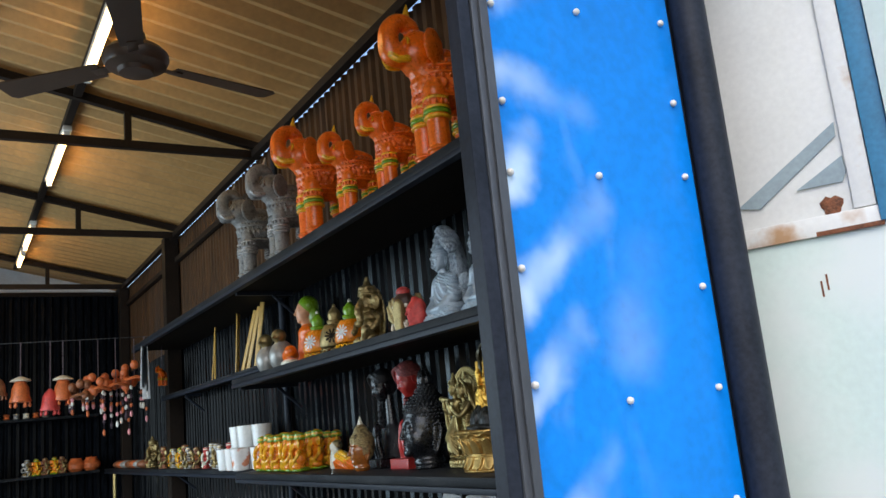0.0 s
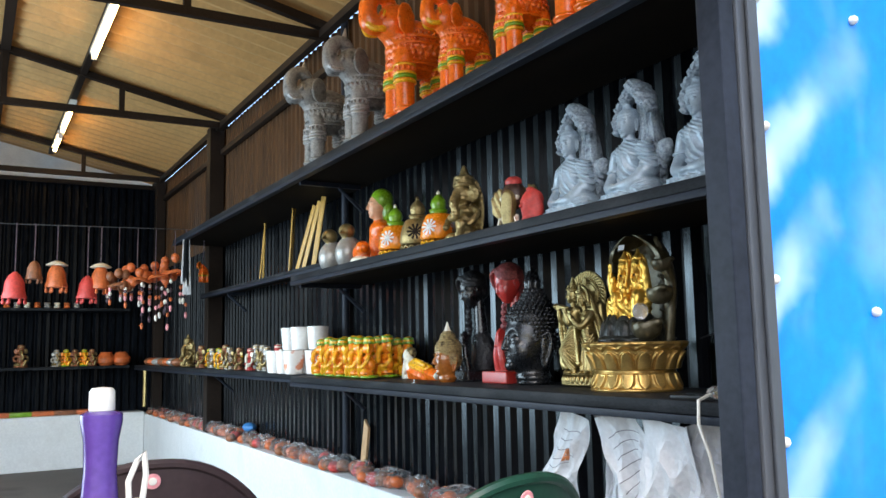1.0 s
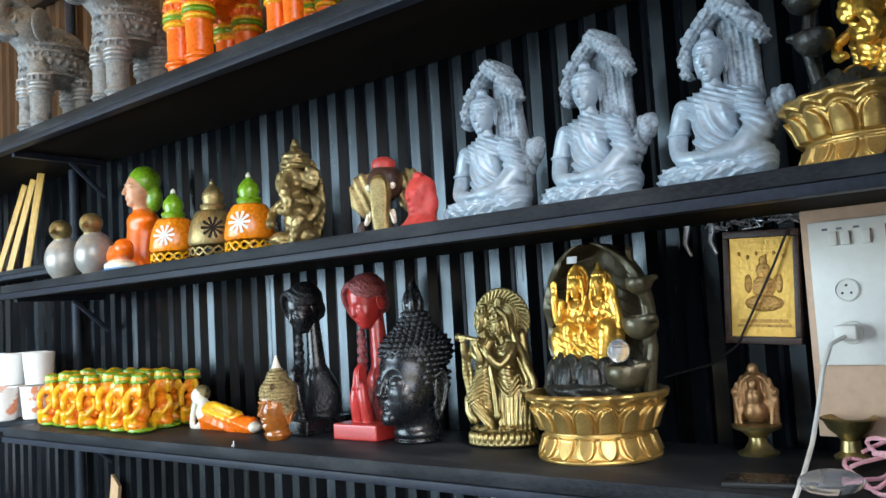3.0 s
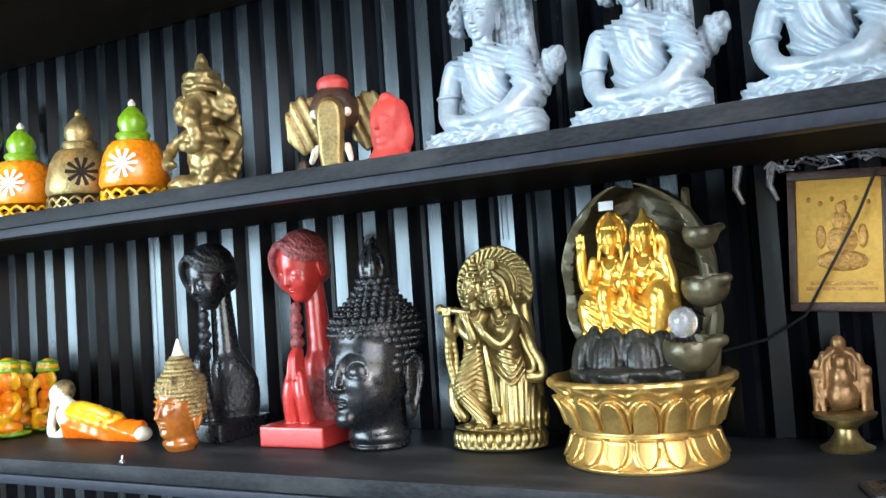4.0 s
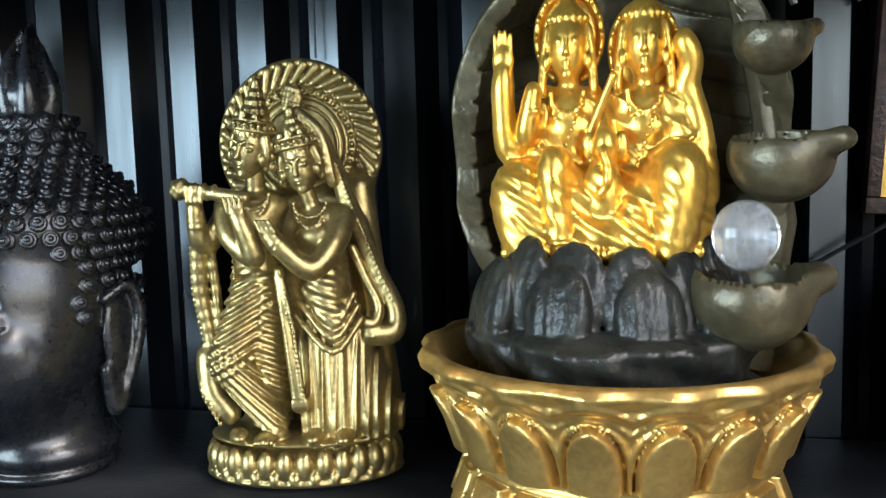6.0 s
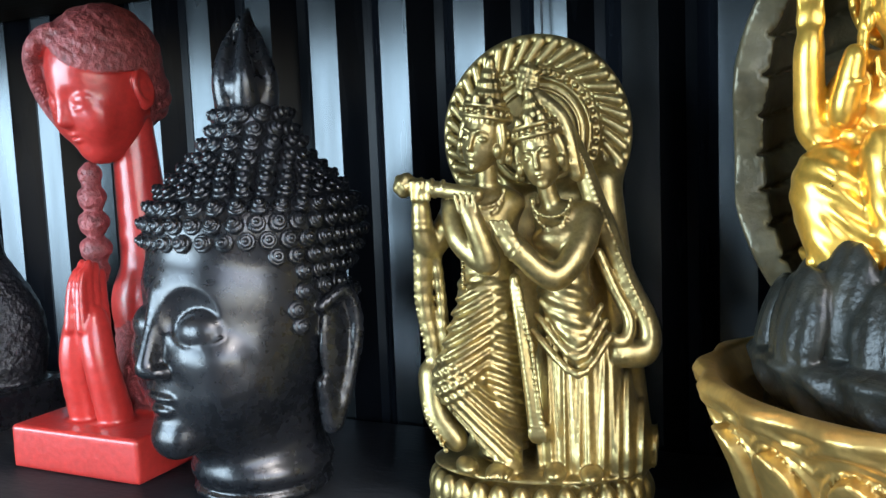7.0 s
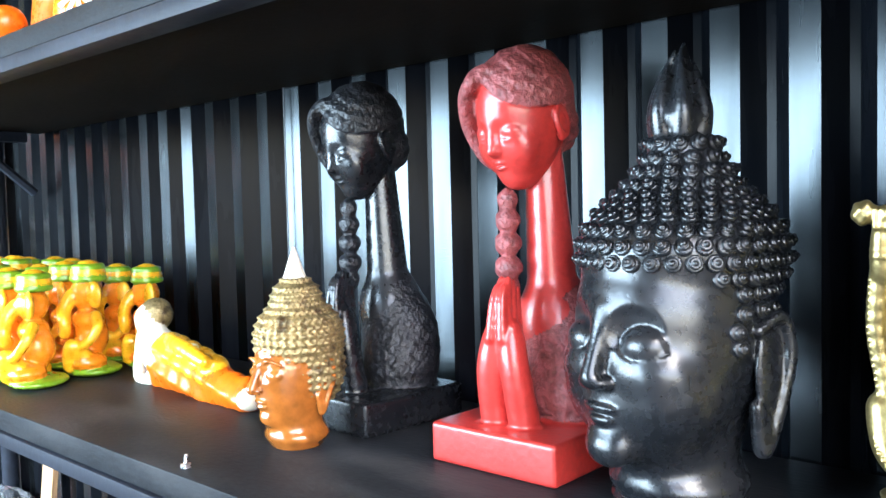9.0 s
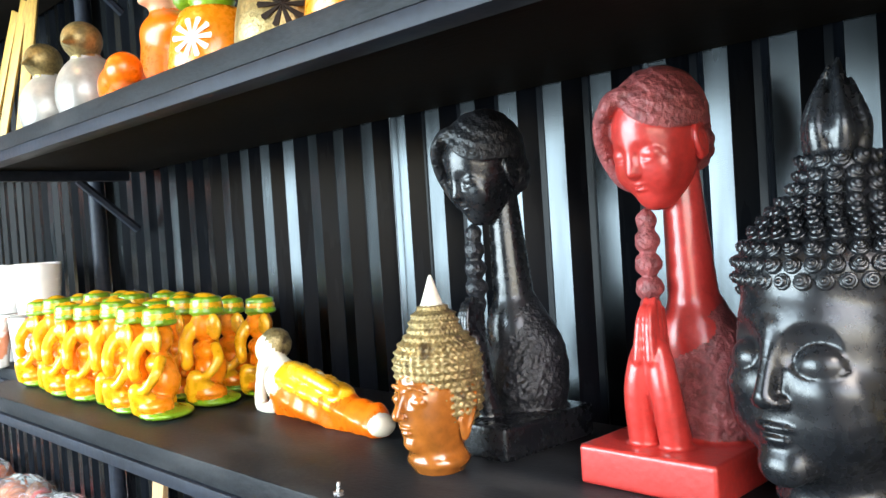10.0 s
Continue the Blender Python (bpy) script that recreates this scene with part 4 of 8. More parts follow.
def lady_head():
    """Smooth oval face with lowered lids, side-parted hair with a forward lock: 0 smooth, 1 carved."""
    c = Clay((-0.062, -0.066, -0.078), (0.062, 0.068, 0.076), 0.0013)
    c.ell((0, 0.004, 0.012), (0.0375, 0.0455, 0.047), 0.01)
    c.ell((0, -0.012, -0.020), (0.0295, 0.0315, 0.040), 0.022)
    c.ell((0, -0.028, -0.046), (0.011, 0.010, 0.009), 0.016)
    for s in (-1, 1):
        c.ell((s * 0.0155, -0.0475, 0.000), (0.0115, 0.0072, 0.0075), 0.008, cut=True)
        c.ell((s * 0.0155, -0.0335, -0.001), (0.0108, 0.0080, 0.0070), 0.002)
        c.line([(s * 0.006, -0.0395, -0.0045), (s * 0.015, -0.0418, -0.0075), (s * 0.0255, -0.0345, -0.0045)], 0.0010, 0.0007, 0.0008)
        c.ell((s * 0.018, -0.030, -0.020), (0.013, 0.010, 0.014), 0.012)
    c.cap((0, -0.0360, 0.005), (0, -0.0485, -0.0145), 0.0034, 0.0046, 0.009)
    for s in (-1, 1):
        c.ell((s * 0.0046, -0.0445, -0.0165), (0.0030, 0.0040, 0.0028), 0.0018)
    c.ell((0, -0.0410, -0.0272), (0.0088, 0.0046, 0.0024), 0.0022)
    c.ell((0, -0.0405, -0.0322), (0.0074, 0.0048, 0.0030), 0.0022)
    c.ell((0, -0.0440, -0.0296), (0.0095, 0.0018, 0.0006), 0.0008, cut=True)

    def hair(x, y, z):
        """Carved strands, and the bare wedge of the face below a side parting."""
        edge = 0.030 - np.where(x > -0.012, 0.78 * (x + 0.012), 2.4 * (-0.012 - x))
        bare = 1 / (1 + np.exp(np.clip(-(edge - z) / 0.0010, -30, 30))) / (1 + np.exp(np.clip((y - 0.004) / 0.0015, -30, 30)))
        return 0.014 * bare + 0.0009 * np.sin(480 * z + 300 * np.abs(x + 0.012) + 160 * y) * (0.6 + 0.4 * np.sin(230 * x + 320 * y))
    c.ell((0, 0.008, 0.017), (0.0425, 0.0500, 0.0480), 0.0015, 1, wave=hair)
    c.ell((0, 0.027, -0.014), (0.033, 0.026, 0.032), 0.006, 1, wave=lambda x, y, z: 0.0008 * np.sin(450 * z + 200 * x))
    c.line([(-0.012, -0.036, 0.049), (-0.031, -0.034, 0.032), (-0.0425, -0.029, 0.004), (-0.0400, -0.022, -0.026), (-0.030, -0.014, -0.040)], 0.0050, 0.0050, 0.006, 1)
    c.line([(-0.004, -0.026, 0.052), (-0.024, -0.024, 0.043), (-0.039, -0.018, 0.018), (-0.040, -0.010, -0.018)], 0.0060, 0.007, 0.008, 1)
    c.ring((0.0390, 0.007, -0.008), 0.0085, 0.0026, (0, 90, 12), 0.0015, 0, (1.45, 1))
    c.ell((0.0375, 0.007, -0.008), (0.0035, 0.0070, 0.0110), 0.002)
    c.ell((0.0375, 0.003, -0.0205), (0.0032, 0.0040, 0.0048), 0.002)
    return c.geo(0.3)


def lady_mesh(mats):
    """Bust of a praying lady with a long neck, on a block: 0 smooth, 1 carved."""
    rough = lambda x, y, z: 0.0012 * np.sin(310 * x + 120 * z) * np.sin(290 * y + 90 * x) * np.sin(330 * z)
    c = Clay((-0.075, -0.085, -0.002), (0.075, 0.085, 0.320), 0.0018)
    c.box((0, 0, 0.018), (0.068, 0.073, 0.018), 0.003, 0.001)
    c.ell((0.012, 0.030, 0.080), (0.050, 0.040, 0.070), 0.01, 1, wave=rough)      # shawl
    c.cap((0.022, 0.020, 0.06), (0.012, 0.026, 0.14), 0.040, 0.024, 0.012, 1, wave=rough)
    c.cap((0.006, 0.022, 0.12), (0.000, 0.016, 0.285), 0.0255, 0.0170, 0.010, 0)   # neck
    c.ell((0.004, 0.012, 0.125), (0.031, 0.022, 0.034), 0.012, 0)
    for z, r in ((0.236, 0.0095), (0.218, 0.0115), (0.197, 0.0125), (0.175, 0.013), (0.156, 0.010)):   # plait
        c.ell((-0.020, -0.014, z), (r, r, 0.0120), 0.002, 1, wave=lambda x, y, z: 0.0006 * np.sin(500 * x + 400 * z))
    for s in (-1, 1):                                                              # forearms and joined palms
        c.line([(s * 0.016 - 0.004, -0.036, 0.034), (s * 0.0135 - 0.004, -0.046, 0.085), (s * 0.007 - 0.004, -0.044, 0.122)], 0.0135, 0.0105, 0.005, 0)
        for j in range(4):
            c.line([(s * 0.0065 - 0.004, -0.055 + 0.0075 * j, 0.115), (s * 0.0045 - 0.004, -0.052 + 0.0070 * j, 0.150 - 0.003 * abs(j - 1.3)), (s * 0.0035 - 0.004, -0.047 + 0.006 * j, 0.168 - 0.006 * abs(j - 1.3))], 0.0052, 0.0032, 0.0015, 0)
    g, head = c.geo(), lady_head()
    join(g, head, pose(-0.009, -0.002, 0.311, 21, 0, -9))
    return clay_mesh("praying_lady", g, mats)


def join(g, other, m):
    """Adds other to g at the pose m, with its materials."""
    o = len(g.v)
    g.v += [tuple(m @ Vector(p)) for p in other.v]
    g.f += [[i + o for i in q] for q in other.f]
    g.m += list(other.m)


def crowned_head(w=1.0, veil=False):
    """A small crowned head looking along -y, chin at the origin's height less 0.02."""
    c = Clay((-0.026, -0.026, -0.026), (0.026, 0.028, 0.062), 0.0008)
    c.ell((0, 0.0, 0.002), (0.0148, 0.0162, 0.0180), 0.003)
    c.ell((0, -0.006, -0.009), (0.0112, 0.0105, 0.0120), 0.006)
    for s in (-1, 1):
        c.ell((s * 0.0062, -0.0175, 0.0015), (0.0046, 0.0030, 0.0026), 0.0015, cut=True)
        c.ell((s * 0.0062, -0.0128, 0.0010), (0.0040, 0.0032, 0.0021), 0.0006)
        c.line([(s * 0.0024, -0.0158, 0.0050), (s * 0.0065, -0.0160, 0.0066), (s * 0.0112, -0.0122, 0.0048)], 0.0009, 0.0005, 0.0008)
        c.line([(s * 0.0140, -0.002, 0.010), (s * 0.0165, -0.003, 0.000), (s * 0.0160, -0.003, -0.012)], 0.0034, 0.0028, 0.001)
        c.ell((s * 0.0152, -0.0070, -0.006), (0.0028, 0.0030, 0.0045), 0.0006)
        for k in range(3):
            c.ell((s * (0.0180 + 0.001 * k), 0.000, 0.004 - 0.0075 * k), (0.0030, 0.0030, 0.0036), 0.0008)
    c.cap((0, -0.0158, 0.0045), (0, -0.0192, -0.0045), 0.0014, 0.0022, 0.0020)
    c.ell((0, -0.0160, -0.0095), (0.0036, 0.0018, 0.0010), 0.0006)
    c.ell((0, -0.0156, -0.0118), (0.0029, 0.0019, 0.0011), 0.0006)
    c.ell((0, -0.0125, -0.0175), (0.0042, 0.0036, 0.0030), 0.003)
    c.ell((0, 0.003, 0.0125), (0.0170, 0.0170, 0.0075), 0.001, wave=lambda x, y, z: 0.0005 * np.sin(28 * np.arctan2(y, x)))
    c.ring((0, 0.000, 0.0125), 0.0168, 0.0017, (-10, 0, 0), 0.0005)
    c.ring((0, 0.001, 0.0190), 0.0150, 0.0014, (-10, 0, 0), 0.0005)
    for j in range(20):
        a = 2 * math.pi * j / 20
        c.ell((0.0166 * math.cos(a), 0.0166 * math.sin(a), 0.0158 - 0.003 * math.sin(a)), (0.0017, 0.0017, 0.0019), 0.0004)
    c.cap((0, 0.002, 0.018), (0, 0.004, 0.040 * w), 0.0135, 0.0050, 0.002, wave=lambda x, y, z: 0.0006 * np.sin(1100 * z) + 0.0004 * np.sin(12 * np.arctan2(y, x)))
    for s in (-1, 0, 1):
        c.ell((s * 0.0085, -0.0125 + 0.004 * abs(s), 0.0235 - 0.002 * abs(s)), (0.0034, 0.0022, 0.0055), 0.0006)
    c.ell((0, 0.004, 0.045 * w), (0.0036, 0.0036, 0.0046), 0.001)
    if veil:
        c.line([(0.004, 0.010, 0.036), (0.017, 0.009, 0.020), (0.021, 0.006, 0.002), (0.022, 0.004, -0.018)], 0.0050, 0.0060, 0.002)
    return c.geo(0.2)


def standing_couple_mesh():
    """Standing couple before a round halo on an oval lotus base."""
    def fold(k, a, b, amp=0.0013):
        return lambda x, y, z: amp * np.sin(k * (z + a * x + b * x * x)) - amp * 0.5
    pleat = lambda x, y, z: 0.0040 * np.abs(np.sin(330 * x * (1 - 2.5 * z) + 0.5)) - 0.0020
    c = Clay((-0.100, -0.062, -0.002), (0.112, 0.050, 0.338), 0.0012)

    def beads(pts, r, n, y_out=0.0):
        """n beads evenly along a polyline."""
        v = [Vector(q) for q in pts]
        run = [0.0]
        for p0, p1 in zip(v, v[1:]):
            run.append(run[-1] + (p1 - p0).length)
        for j in range(n):
            s = run[-1] * j / max(1, n - 1)
            k = max(i for i in range(len(v) - 1) if run[i] <= s + 1e-9)
            q = v[k].lerp(v[k + 1], (s - run[k]) / max(1e-9, run[k + 1] - run[k]))
            c.ell((q.x, q.y - y_out, q.z), (r, r, r), 0.0004)
    bx = 0.012
    c.ell((bx, 0, 0.006), (0.082, 0.046, 0.008), 0.002)
    for j in range(30):
        a = 2 * math.pi * j / 30
        c.ell((bx + 0.074 * math.cos(a), 0.040 * math.sin(a), 0.018), (0.0075, 0.0075, 0.0115), 0.0008)
        c.ell((bx + 0.076 * math.cos(a + 0.105), 0.042 * math.sin(a + 0.105), 0.009), (0.005, 0.005, 0.006), 0.0008)
    c.ell((bx, 0, 0.020), (0.070, 0.038, 0.013), 0.002)
    c.ell((bx, 0, 0.0335), (0.077, 0.044, 0.0045), 0.001)
    # halo: dished plate, slanting rays, ring of beads, inner rim
    hx0, hz0, q0 = 0.014, 0.243, 0.94
    c.ell((hx0, 0.028, hz0), (0.064, 0.005, 0.064 * q0), 0.002)
    c.ring((hx0, 0.024, hz0), 0.0650, 0.0032, (90, 0, 0), 0.001, 0, (1, q0))
    for rr, r in ((0.0475, 0.0018), (0.0385, 0.0018), (0.031, 0.0012)):
        c.ring((hx0, 0.0225, hz0), rr, r, (90, 0, 0), 0.0008, 0, (1, q0))
    for j in range(38):
        a = 2 * math.pi * j / 38
        if math.sin(a) < -0.62:
            continue
        ca, sa = math.cos(a), math.sin(a)
        c.cap((hx0 + 0.0495 * ca, 0.021, hz0 + 0.0495 * sa * q0), (hx0 + 0.062 * ca + 0.011 * sa, 0.022, hz0 + (0.062 * sa - 0.011 * ca) * q0), 0.0024, 0.0036, 0.0006)
        c.ell((hx0 + 0.043 * ca, 0.0215, hz0 + 0.043 * sa * q0), (0.0021, 0.003, 0.0021), 0.0004)
    c.box((0.010, 0.022, 0.12), (0.052, 0.007, 0.088), 0.006, 0.01)
    c.cap((0.062, 0.020, 0.21), (0.078, 0.020, 0.05), 0.012, 0.014, 0.006)
    # him: straight leg, crossed leg, folded dhoti
    c.line([(-0.016, -0.004, 0.040), (-0.016, -0.006, 0.095), (-0.020, -0.002, 0.142)], 0.013, 0.019, 0.004)
    c.cap((-0.012, -0.010, 0.056), (-0.018, -0.004, 0.140), 0.019, 0.019, 0.004, wave=fold(830, 0.35, 9, 0.0015))
    c.cap((-0.022, -0.008, 0.138), (-0.039, -0.024, 0.092), 0.018, 0.017, 0.005, wave=fold(850, -0.5, 0, 0.0015))
    c.cap((-0.039, -0.024, 0.092), (-0.006, -0.028, 0.048), 0.0165, 0.0095, 0.004, wave=fold(820, 0.9, 0, 0.0015))
    c.cap((-0.006, -0.028, 0.048), (-0.002, -0.030, 0.040), 0.0075, 0.007, 0.003)
    c.ell((-0.010, -0.038, 0.0385), (0.0085, 0.013, 0.0048), 0.002, rot=(0, 0, -20))
    c.ell((-0.034, -0.030, 0.0385), (0.0075, 0.013, 0.0048), 0.002, rot=(0, 0, 25))
    for k in range(5):
        c.ell((-0.0165 + 0.0032 * k, -0.0495 + 0.0005 * k, 0.0380), (0.0016, 0.0026, 0.0024), 0.0004)
    c.ring((-0.005, -0.029, 0.047), 0.0085, 0.0016, (20, 10, 0), 0.0005)
    # waist, sash knots, chest
    for z in (0.1385, 0.1440, 0.1495):
        c.ring((-0.020, -0.004, z), 0.0195, 0.0023, (0, 0, 0), 0.0006, 0, (1.0, 0.92))
    beads([(-0.037, -0.019, 0.132), (-0.022, -0.026, 0.122), (-0.005, -0.020, 0.131)], 0.0021, 13)
    for q in ((-0.036, -0.026, 0.128), (-0.031, -0.030, 0.112), (-0.038, -0.030, 0.106), (-0.029, -0.026, 0.120), (-0.041, -0.026, 0.118), (-0.034, -0.034, 0.100)):
        c.ell(q, (0.0046, 0.0040, 0.0042), 0.001)
    c.cap((-0.020, -0.003, 0.148), (-0.019, -0.004, 0.190), 0.0175, 0.0225, 0.006, flat=0.85)
    c.ell((-0.018, -0.003, 0.200), (0.0265, 0.0155, 0.0125), 0.006)
    c.cap((-0.018, -0.006, 0.205), (-0.017, -0.009, 0.224), 0.0078, 0.0075, 0.003)
    c.ell((0.010, 0.016, 0.276), (0.009, 0.003, 0.013), 0.002, wave=lambda x, y, z: 0.0007 * np.sin(900 * x + 500 * z) * np.sin(900 * z - 500 * x))
    # flute and the arms that hold it
    c.cap((-0.070, -0.020, 0.214), (-0.020, -0.030, 0.207), 0.0052, 0.0046, 0.0006)
    c.ell((-0.073, -0.020, 0.214), (0.0085, 0.0085, 0.0080), 0.001, wave=lambda x, y, z: 0.0007 * np.sin(700 * x) * np.sin(700 * z))
    for k in range(3):
        c.ring((-0.060 + 0.008 * k, -0.022 - 0.001 * k, 0.2125 - 0.0008 * k), 0.0055, 0.0012, (0, 82, 0), 0.0004)
    c.line([(-0.040, -0.004, 0.200), (-0.056, -0.008, 0.176), (-0.062, -0.016, 0.180), (-0.0625, -0.020, 0.203)], 0.0085, 0.0060, 0.003)
    for z in (0.187, 0.191):
        c.ring((-0.0625, -0.018, z), 0.0066, 0.0013, (0, 0, 0), 0.0004)
    for k in range(4):
        c.cap((-0.066 + 0.0036 * k, -0.0262, 0.205), (-0.066 + 0.0036 * k, -0.0262, 0.216), 0.0019, 0.0015, 0.0004)
    c.line([(-0.041, -0.010, 0.201), (-0.034, -0.024, 0.180), (-0.014, -0.032, 0.166), (-0.020, -0.036, 0.186), (-0.026, -0.034, 0.199)], 0.0092, 0.0056, 0.003)
    c.ring((-0.037, -0.018, 0.190), 0.0098, 0.0015, (50, -20, 0), 0.0005)
    c.ring((-0.0185, -0.035, 0.183), 0.0068, 0.0013, (15, -12, 0), 0.0004)
    for k in range(4):
        c.cap((-0.031 + 0.0037 * k, -0.0385, 0.198), (-0.034 + 0.0040 * k, -0.0380, 0.208), 0.0018, 0.0014, 0.0004)
    # his scarf at the side, garlands
    c.line([(-0.064, -0.012, 0.176), (-0.066, -0.008, 0.140), (-0.060, -0.006, 0.105), (-0.058, -0.008, 0.082)], 0.0065, 0.0065, 0.002)
    c.line([(-0.056, -0.010, 0.176), (-0.054, -0.006, 0.140), (-0.052, -0.006, 0.105)], 0.0035, 0.0040, 0.002)
    c.line([(-0.062, -0.006, 0.090), (-0.058, -0.012, 0.066), (-0.044, -0.016, 0.050)], 0.0110, 0.0080, 0.003)
    beads([(-0.070, -0.015, 0.172), (-0.0715, -0.012, 0.140), (-0.066, -0.010, 0.105), (-0.062, -0.014, 0.084)], 0.0015, 22)
    beads([(-0.068, -0.014, 0.082), (-0.065, -0.020, 0.066), (-0.050, -0.026, 0.046)], 0.0022, 10)
    beads([(-0.036, -0.016, 0.205), (-0.033, -0.022, 0.180), (-0.034, -0.022, 0.150)], 0.0018, 15)
    for q, n in ((0.010, 13), (0.016, 15)):
        beads([(-0.018 - 0.014 * math.cos(math.pi * k / 8), -0.0175 - 0.004 * math.sin(math.pi * k / 8), 0.209 - q * math.sin(math.pi * k / 8)) for k in range(9)], 0.0018, n)
    beads([(0.006, -0.030, 0.150), (0.014, -0.034, 0.115), (0.019, -0.036, 0.075), (0.022, -0.036, 0.058)], 0.0018, 28)
    beads([(0.001, -0.028, 0.150), (0.007, -0.032, 0.115), (0.012, -0.034, 0.075), (0.013, -0.034, 0.058)], 0.0018, 26)
    c.cap((0.003, -0.026, 0.155), (0.016, -0.031, 0.060), 0.004, 0.006, 0.002)
    c.box((0.017, -0.034, 0.062), (0.007, 0.004, 0.004), 0.002, 0.001)
    # her: flared pleated skirt with hems, apron, girdle
    c.cap((0.052, 0.000, 0.046), (0.034, -0.002, 0.140), 0.033, 0.017, 0.004, wave=pleat)
    c.cap((0.068, 0.002, 0.048), (0.040, 0.000, 0.130), 0.028, 0.014, 0.006, wave=pleat)
    c.cap((0.036, -0.008, 0.046), (0.031, -0.004, 0.130), 0.026, 0.016, 0.006, wave=pleat)
    for e, z in ((0, 0.128), (1, 0.119), (2, 0.110)):
        w = 0.017 + 0.003 * e
        c.line([(0.036 - w, -0.016 - 0.002 * e, z + 0.012), (0.044, -0.026 - 0.003 * e, z - 0.012), (0.036 + w + 0.006, -0.012 - 0.002 * e, z + 0.008)], 0.0026, 0.0026, 0.0012)
    c.cap((0.036, -0.010, 0.142), (0.046, -0.022, 0.104), 0.017, 0.006, 0.003, wave=fold(700, 0.3, 0, 0.0009))
    for z in (0.140, 0.1455):
        c.ring((0.034, -0.003, z), 0.0175, 0.0022, (0, 0, 0), 0.0006)
    c.cap((0.034, -0.003, 0.142), (0.034, -0.005, 0.176), 0.0150, 0.0190, 0.005)
    c.ell((0.032, -0.016, 0.178), (0.0180, 0.0105, 0.0100), 0.004)
    c.ell((0.036, -0.004, 0.190), (0.0220, 0.0135, 0.0115), 0.005)
    c.cap((0.028, -0.006, 0.195), (0.023, -0.009, 0.214), 0.0068, 0.0066, 0.003)
    for q, n in ((0.010, 12), (0.017, 14)):
        beads([(0.028 - 0.013 * math.cos(math.pi * k / 8), -0.0170 - 0.006 * math.sin(math.pi * k / 8), 0.202 - q * math.sin(math.pi * k / 8)) for k in range(9)], 0.0017, n)
    c.line([(0.052, -0.006, 0.190), (0.046, -0.022, 0.172), (0.030, -0.034, 0.157), (0.010, -0.040, 0.172), (-0.002, -0.040, 0.185)], 0.0095, 0.0058, 0.003)
    c.ring((0.048, -0.016, 0.179), 0.0098, 0.0015, (40, 30, 0), 0.0005)
    for k in range(2):
        c.ring((0.008 - 0.003 * k, -0.040, 0.1735 + 0.003 * k), 0.0070, 0.0013, (0, -40, 0), 0.0004)
    for k in range(4):
        c.cap((-0.004 + 0.0032 * k, -0.0455, 0.184), (-0.009 + 0.0034 * k, -0.0440, 0.192), 0.0018, 0.0014, 0.0004)
    # her veil: double edge from the crown to the skirt, curling back
    veil = [(0.034, 0.002, 0.250), (0.046, 0.000, 0.226), (0.056, 0.000, 0.200), (0.064, 0.004, 0.180), (0.076, 0.004, 0.150), (0.090, 0.002, 0.122), (0.088, -0.002, 0.106), (0.070, -0.008, 0.106)]
    c.line(veil, 0.0060, 0.0080, 0.003)
    c.line([(0.058, -0.004, 0.168), (0.068, -0.004, 0.146), (0.078, -0.006, 0.126), (0.074, -0.010, 0.114), (0.062, -0.012, 0.116)], 0.0036, 0.0046, 0.001)
    beads([(q[0] + 0.003, q[1] - 0.007, q[2] - 0.001) for q in veil], 0.0017, 48)
    c.ell((0.028, -0.036, 0.0385), (0.0075, 0.0120, 0.0048), 0.002)
    c.ell((0.052, -0.038, 0.0385), (0.0075, 0.0120, 0.0048), 0.002)
    g = c.geo(0.22)
    join(g, crowned_head(), pose(-0.0175, -0.0095, 0.2415, 6, 9, -22))
    join(g, crowned_head(0.85, True), pose(0.0210, -0.0105, 0.2300, 12, -10, -8) @ Matrix.Scale(0.95, 4))
    return clay_mesh("embracing_couple", g, [BRASS])


def stand(mesh, name, label, x, y, z, face_deg, scale=1.0, category="statue", group="", tilt=0.0):
    ob = new(name, mesh)
    ob.matrix_world = pose(x, y, z, 0, tilt, face_deg) @ Matrix.Scale(scale, 4)
    return tagged(ob, label, category, group)


stand(curly_head_mesh(), "head_statue", "glossy black resin head statue with snail curls and a flame knot", 1.480, 2.721, S1, -105)
stand(lady_mesh([RED_RESIN, RED_WORN]), "bust_statue", "red resin praying bust with a long neck on a square block", 1.522, 2.882, S1, -90, 1.035, group="praying busts")
stand(lady_mesh([BLACK_RESIN, BLACK_WORN]), "bust_statue", "black resin praying bust with a long neck on a square block", 1.530, 3.118, S1, -92, 1.02, group="praying busts")
_couple = stand(standing_couple_mesh(), "couple_statue", "antique brass statue of a standing couple before a rayed halo", 1.505, 2.515, S1, -79)
_couple.matrix_world = _couple.matrix_world @ Matrix.Diagonal((0.96, 1.0, 1.07, 1.0))


def rev_add(c, prof, z0, z1, mid=0, k=0.003, wave=None, centre=(0, 0)):
    """Adds a turned body: prof gives (z, radius) pairs; wave(angle, z) is added to the distance."""
    sl, x, y, z = c.region((centre[0], centre[1], (z0 + z1) / 2), max(max(p[1] for p in prof), (z1 - z0) / 2) + 0.012)
    x, y = x - centre[0], y - centre[1]
    rad = np.sqrt(x * x + y * y)
    R = np.interp(z, [p[0] for p in prof], [p[1] for p in prof])
    d = (rad - R) * 0.8
    if wave:
        d = d + wave(np.arctan2(y, x), z)
    d = np.maximum(np.maximum(d, z0 - z), z - z1)
    c.blend(sl, d.astype(np.float32), k, mid)


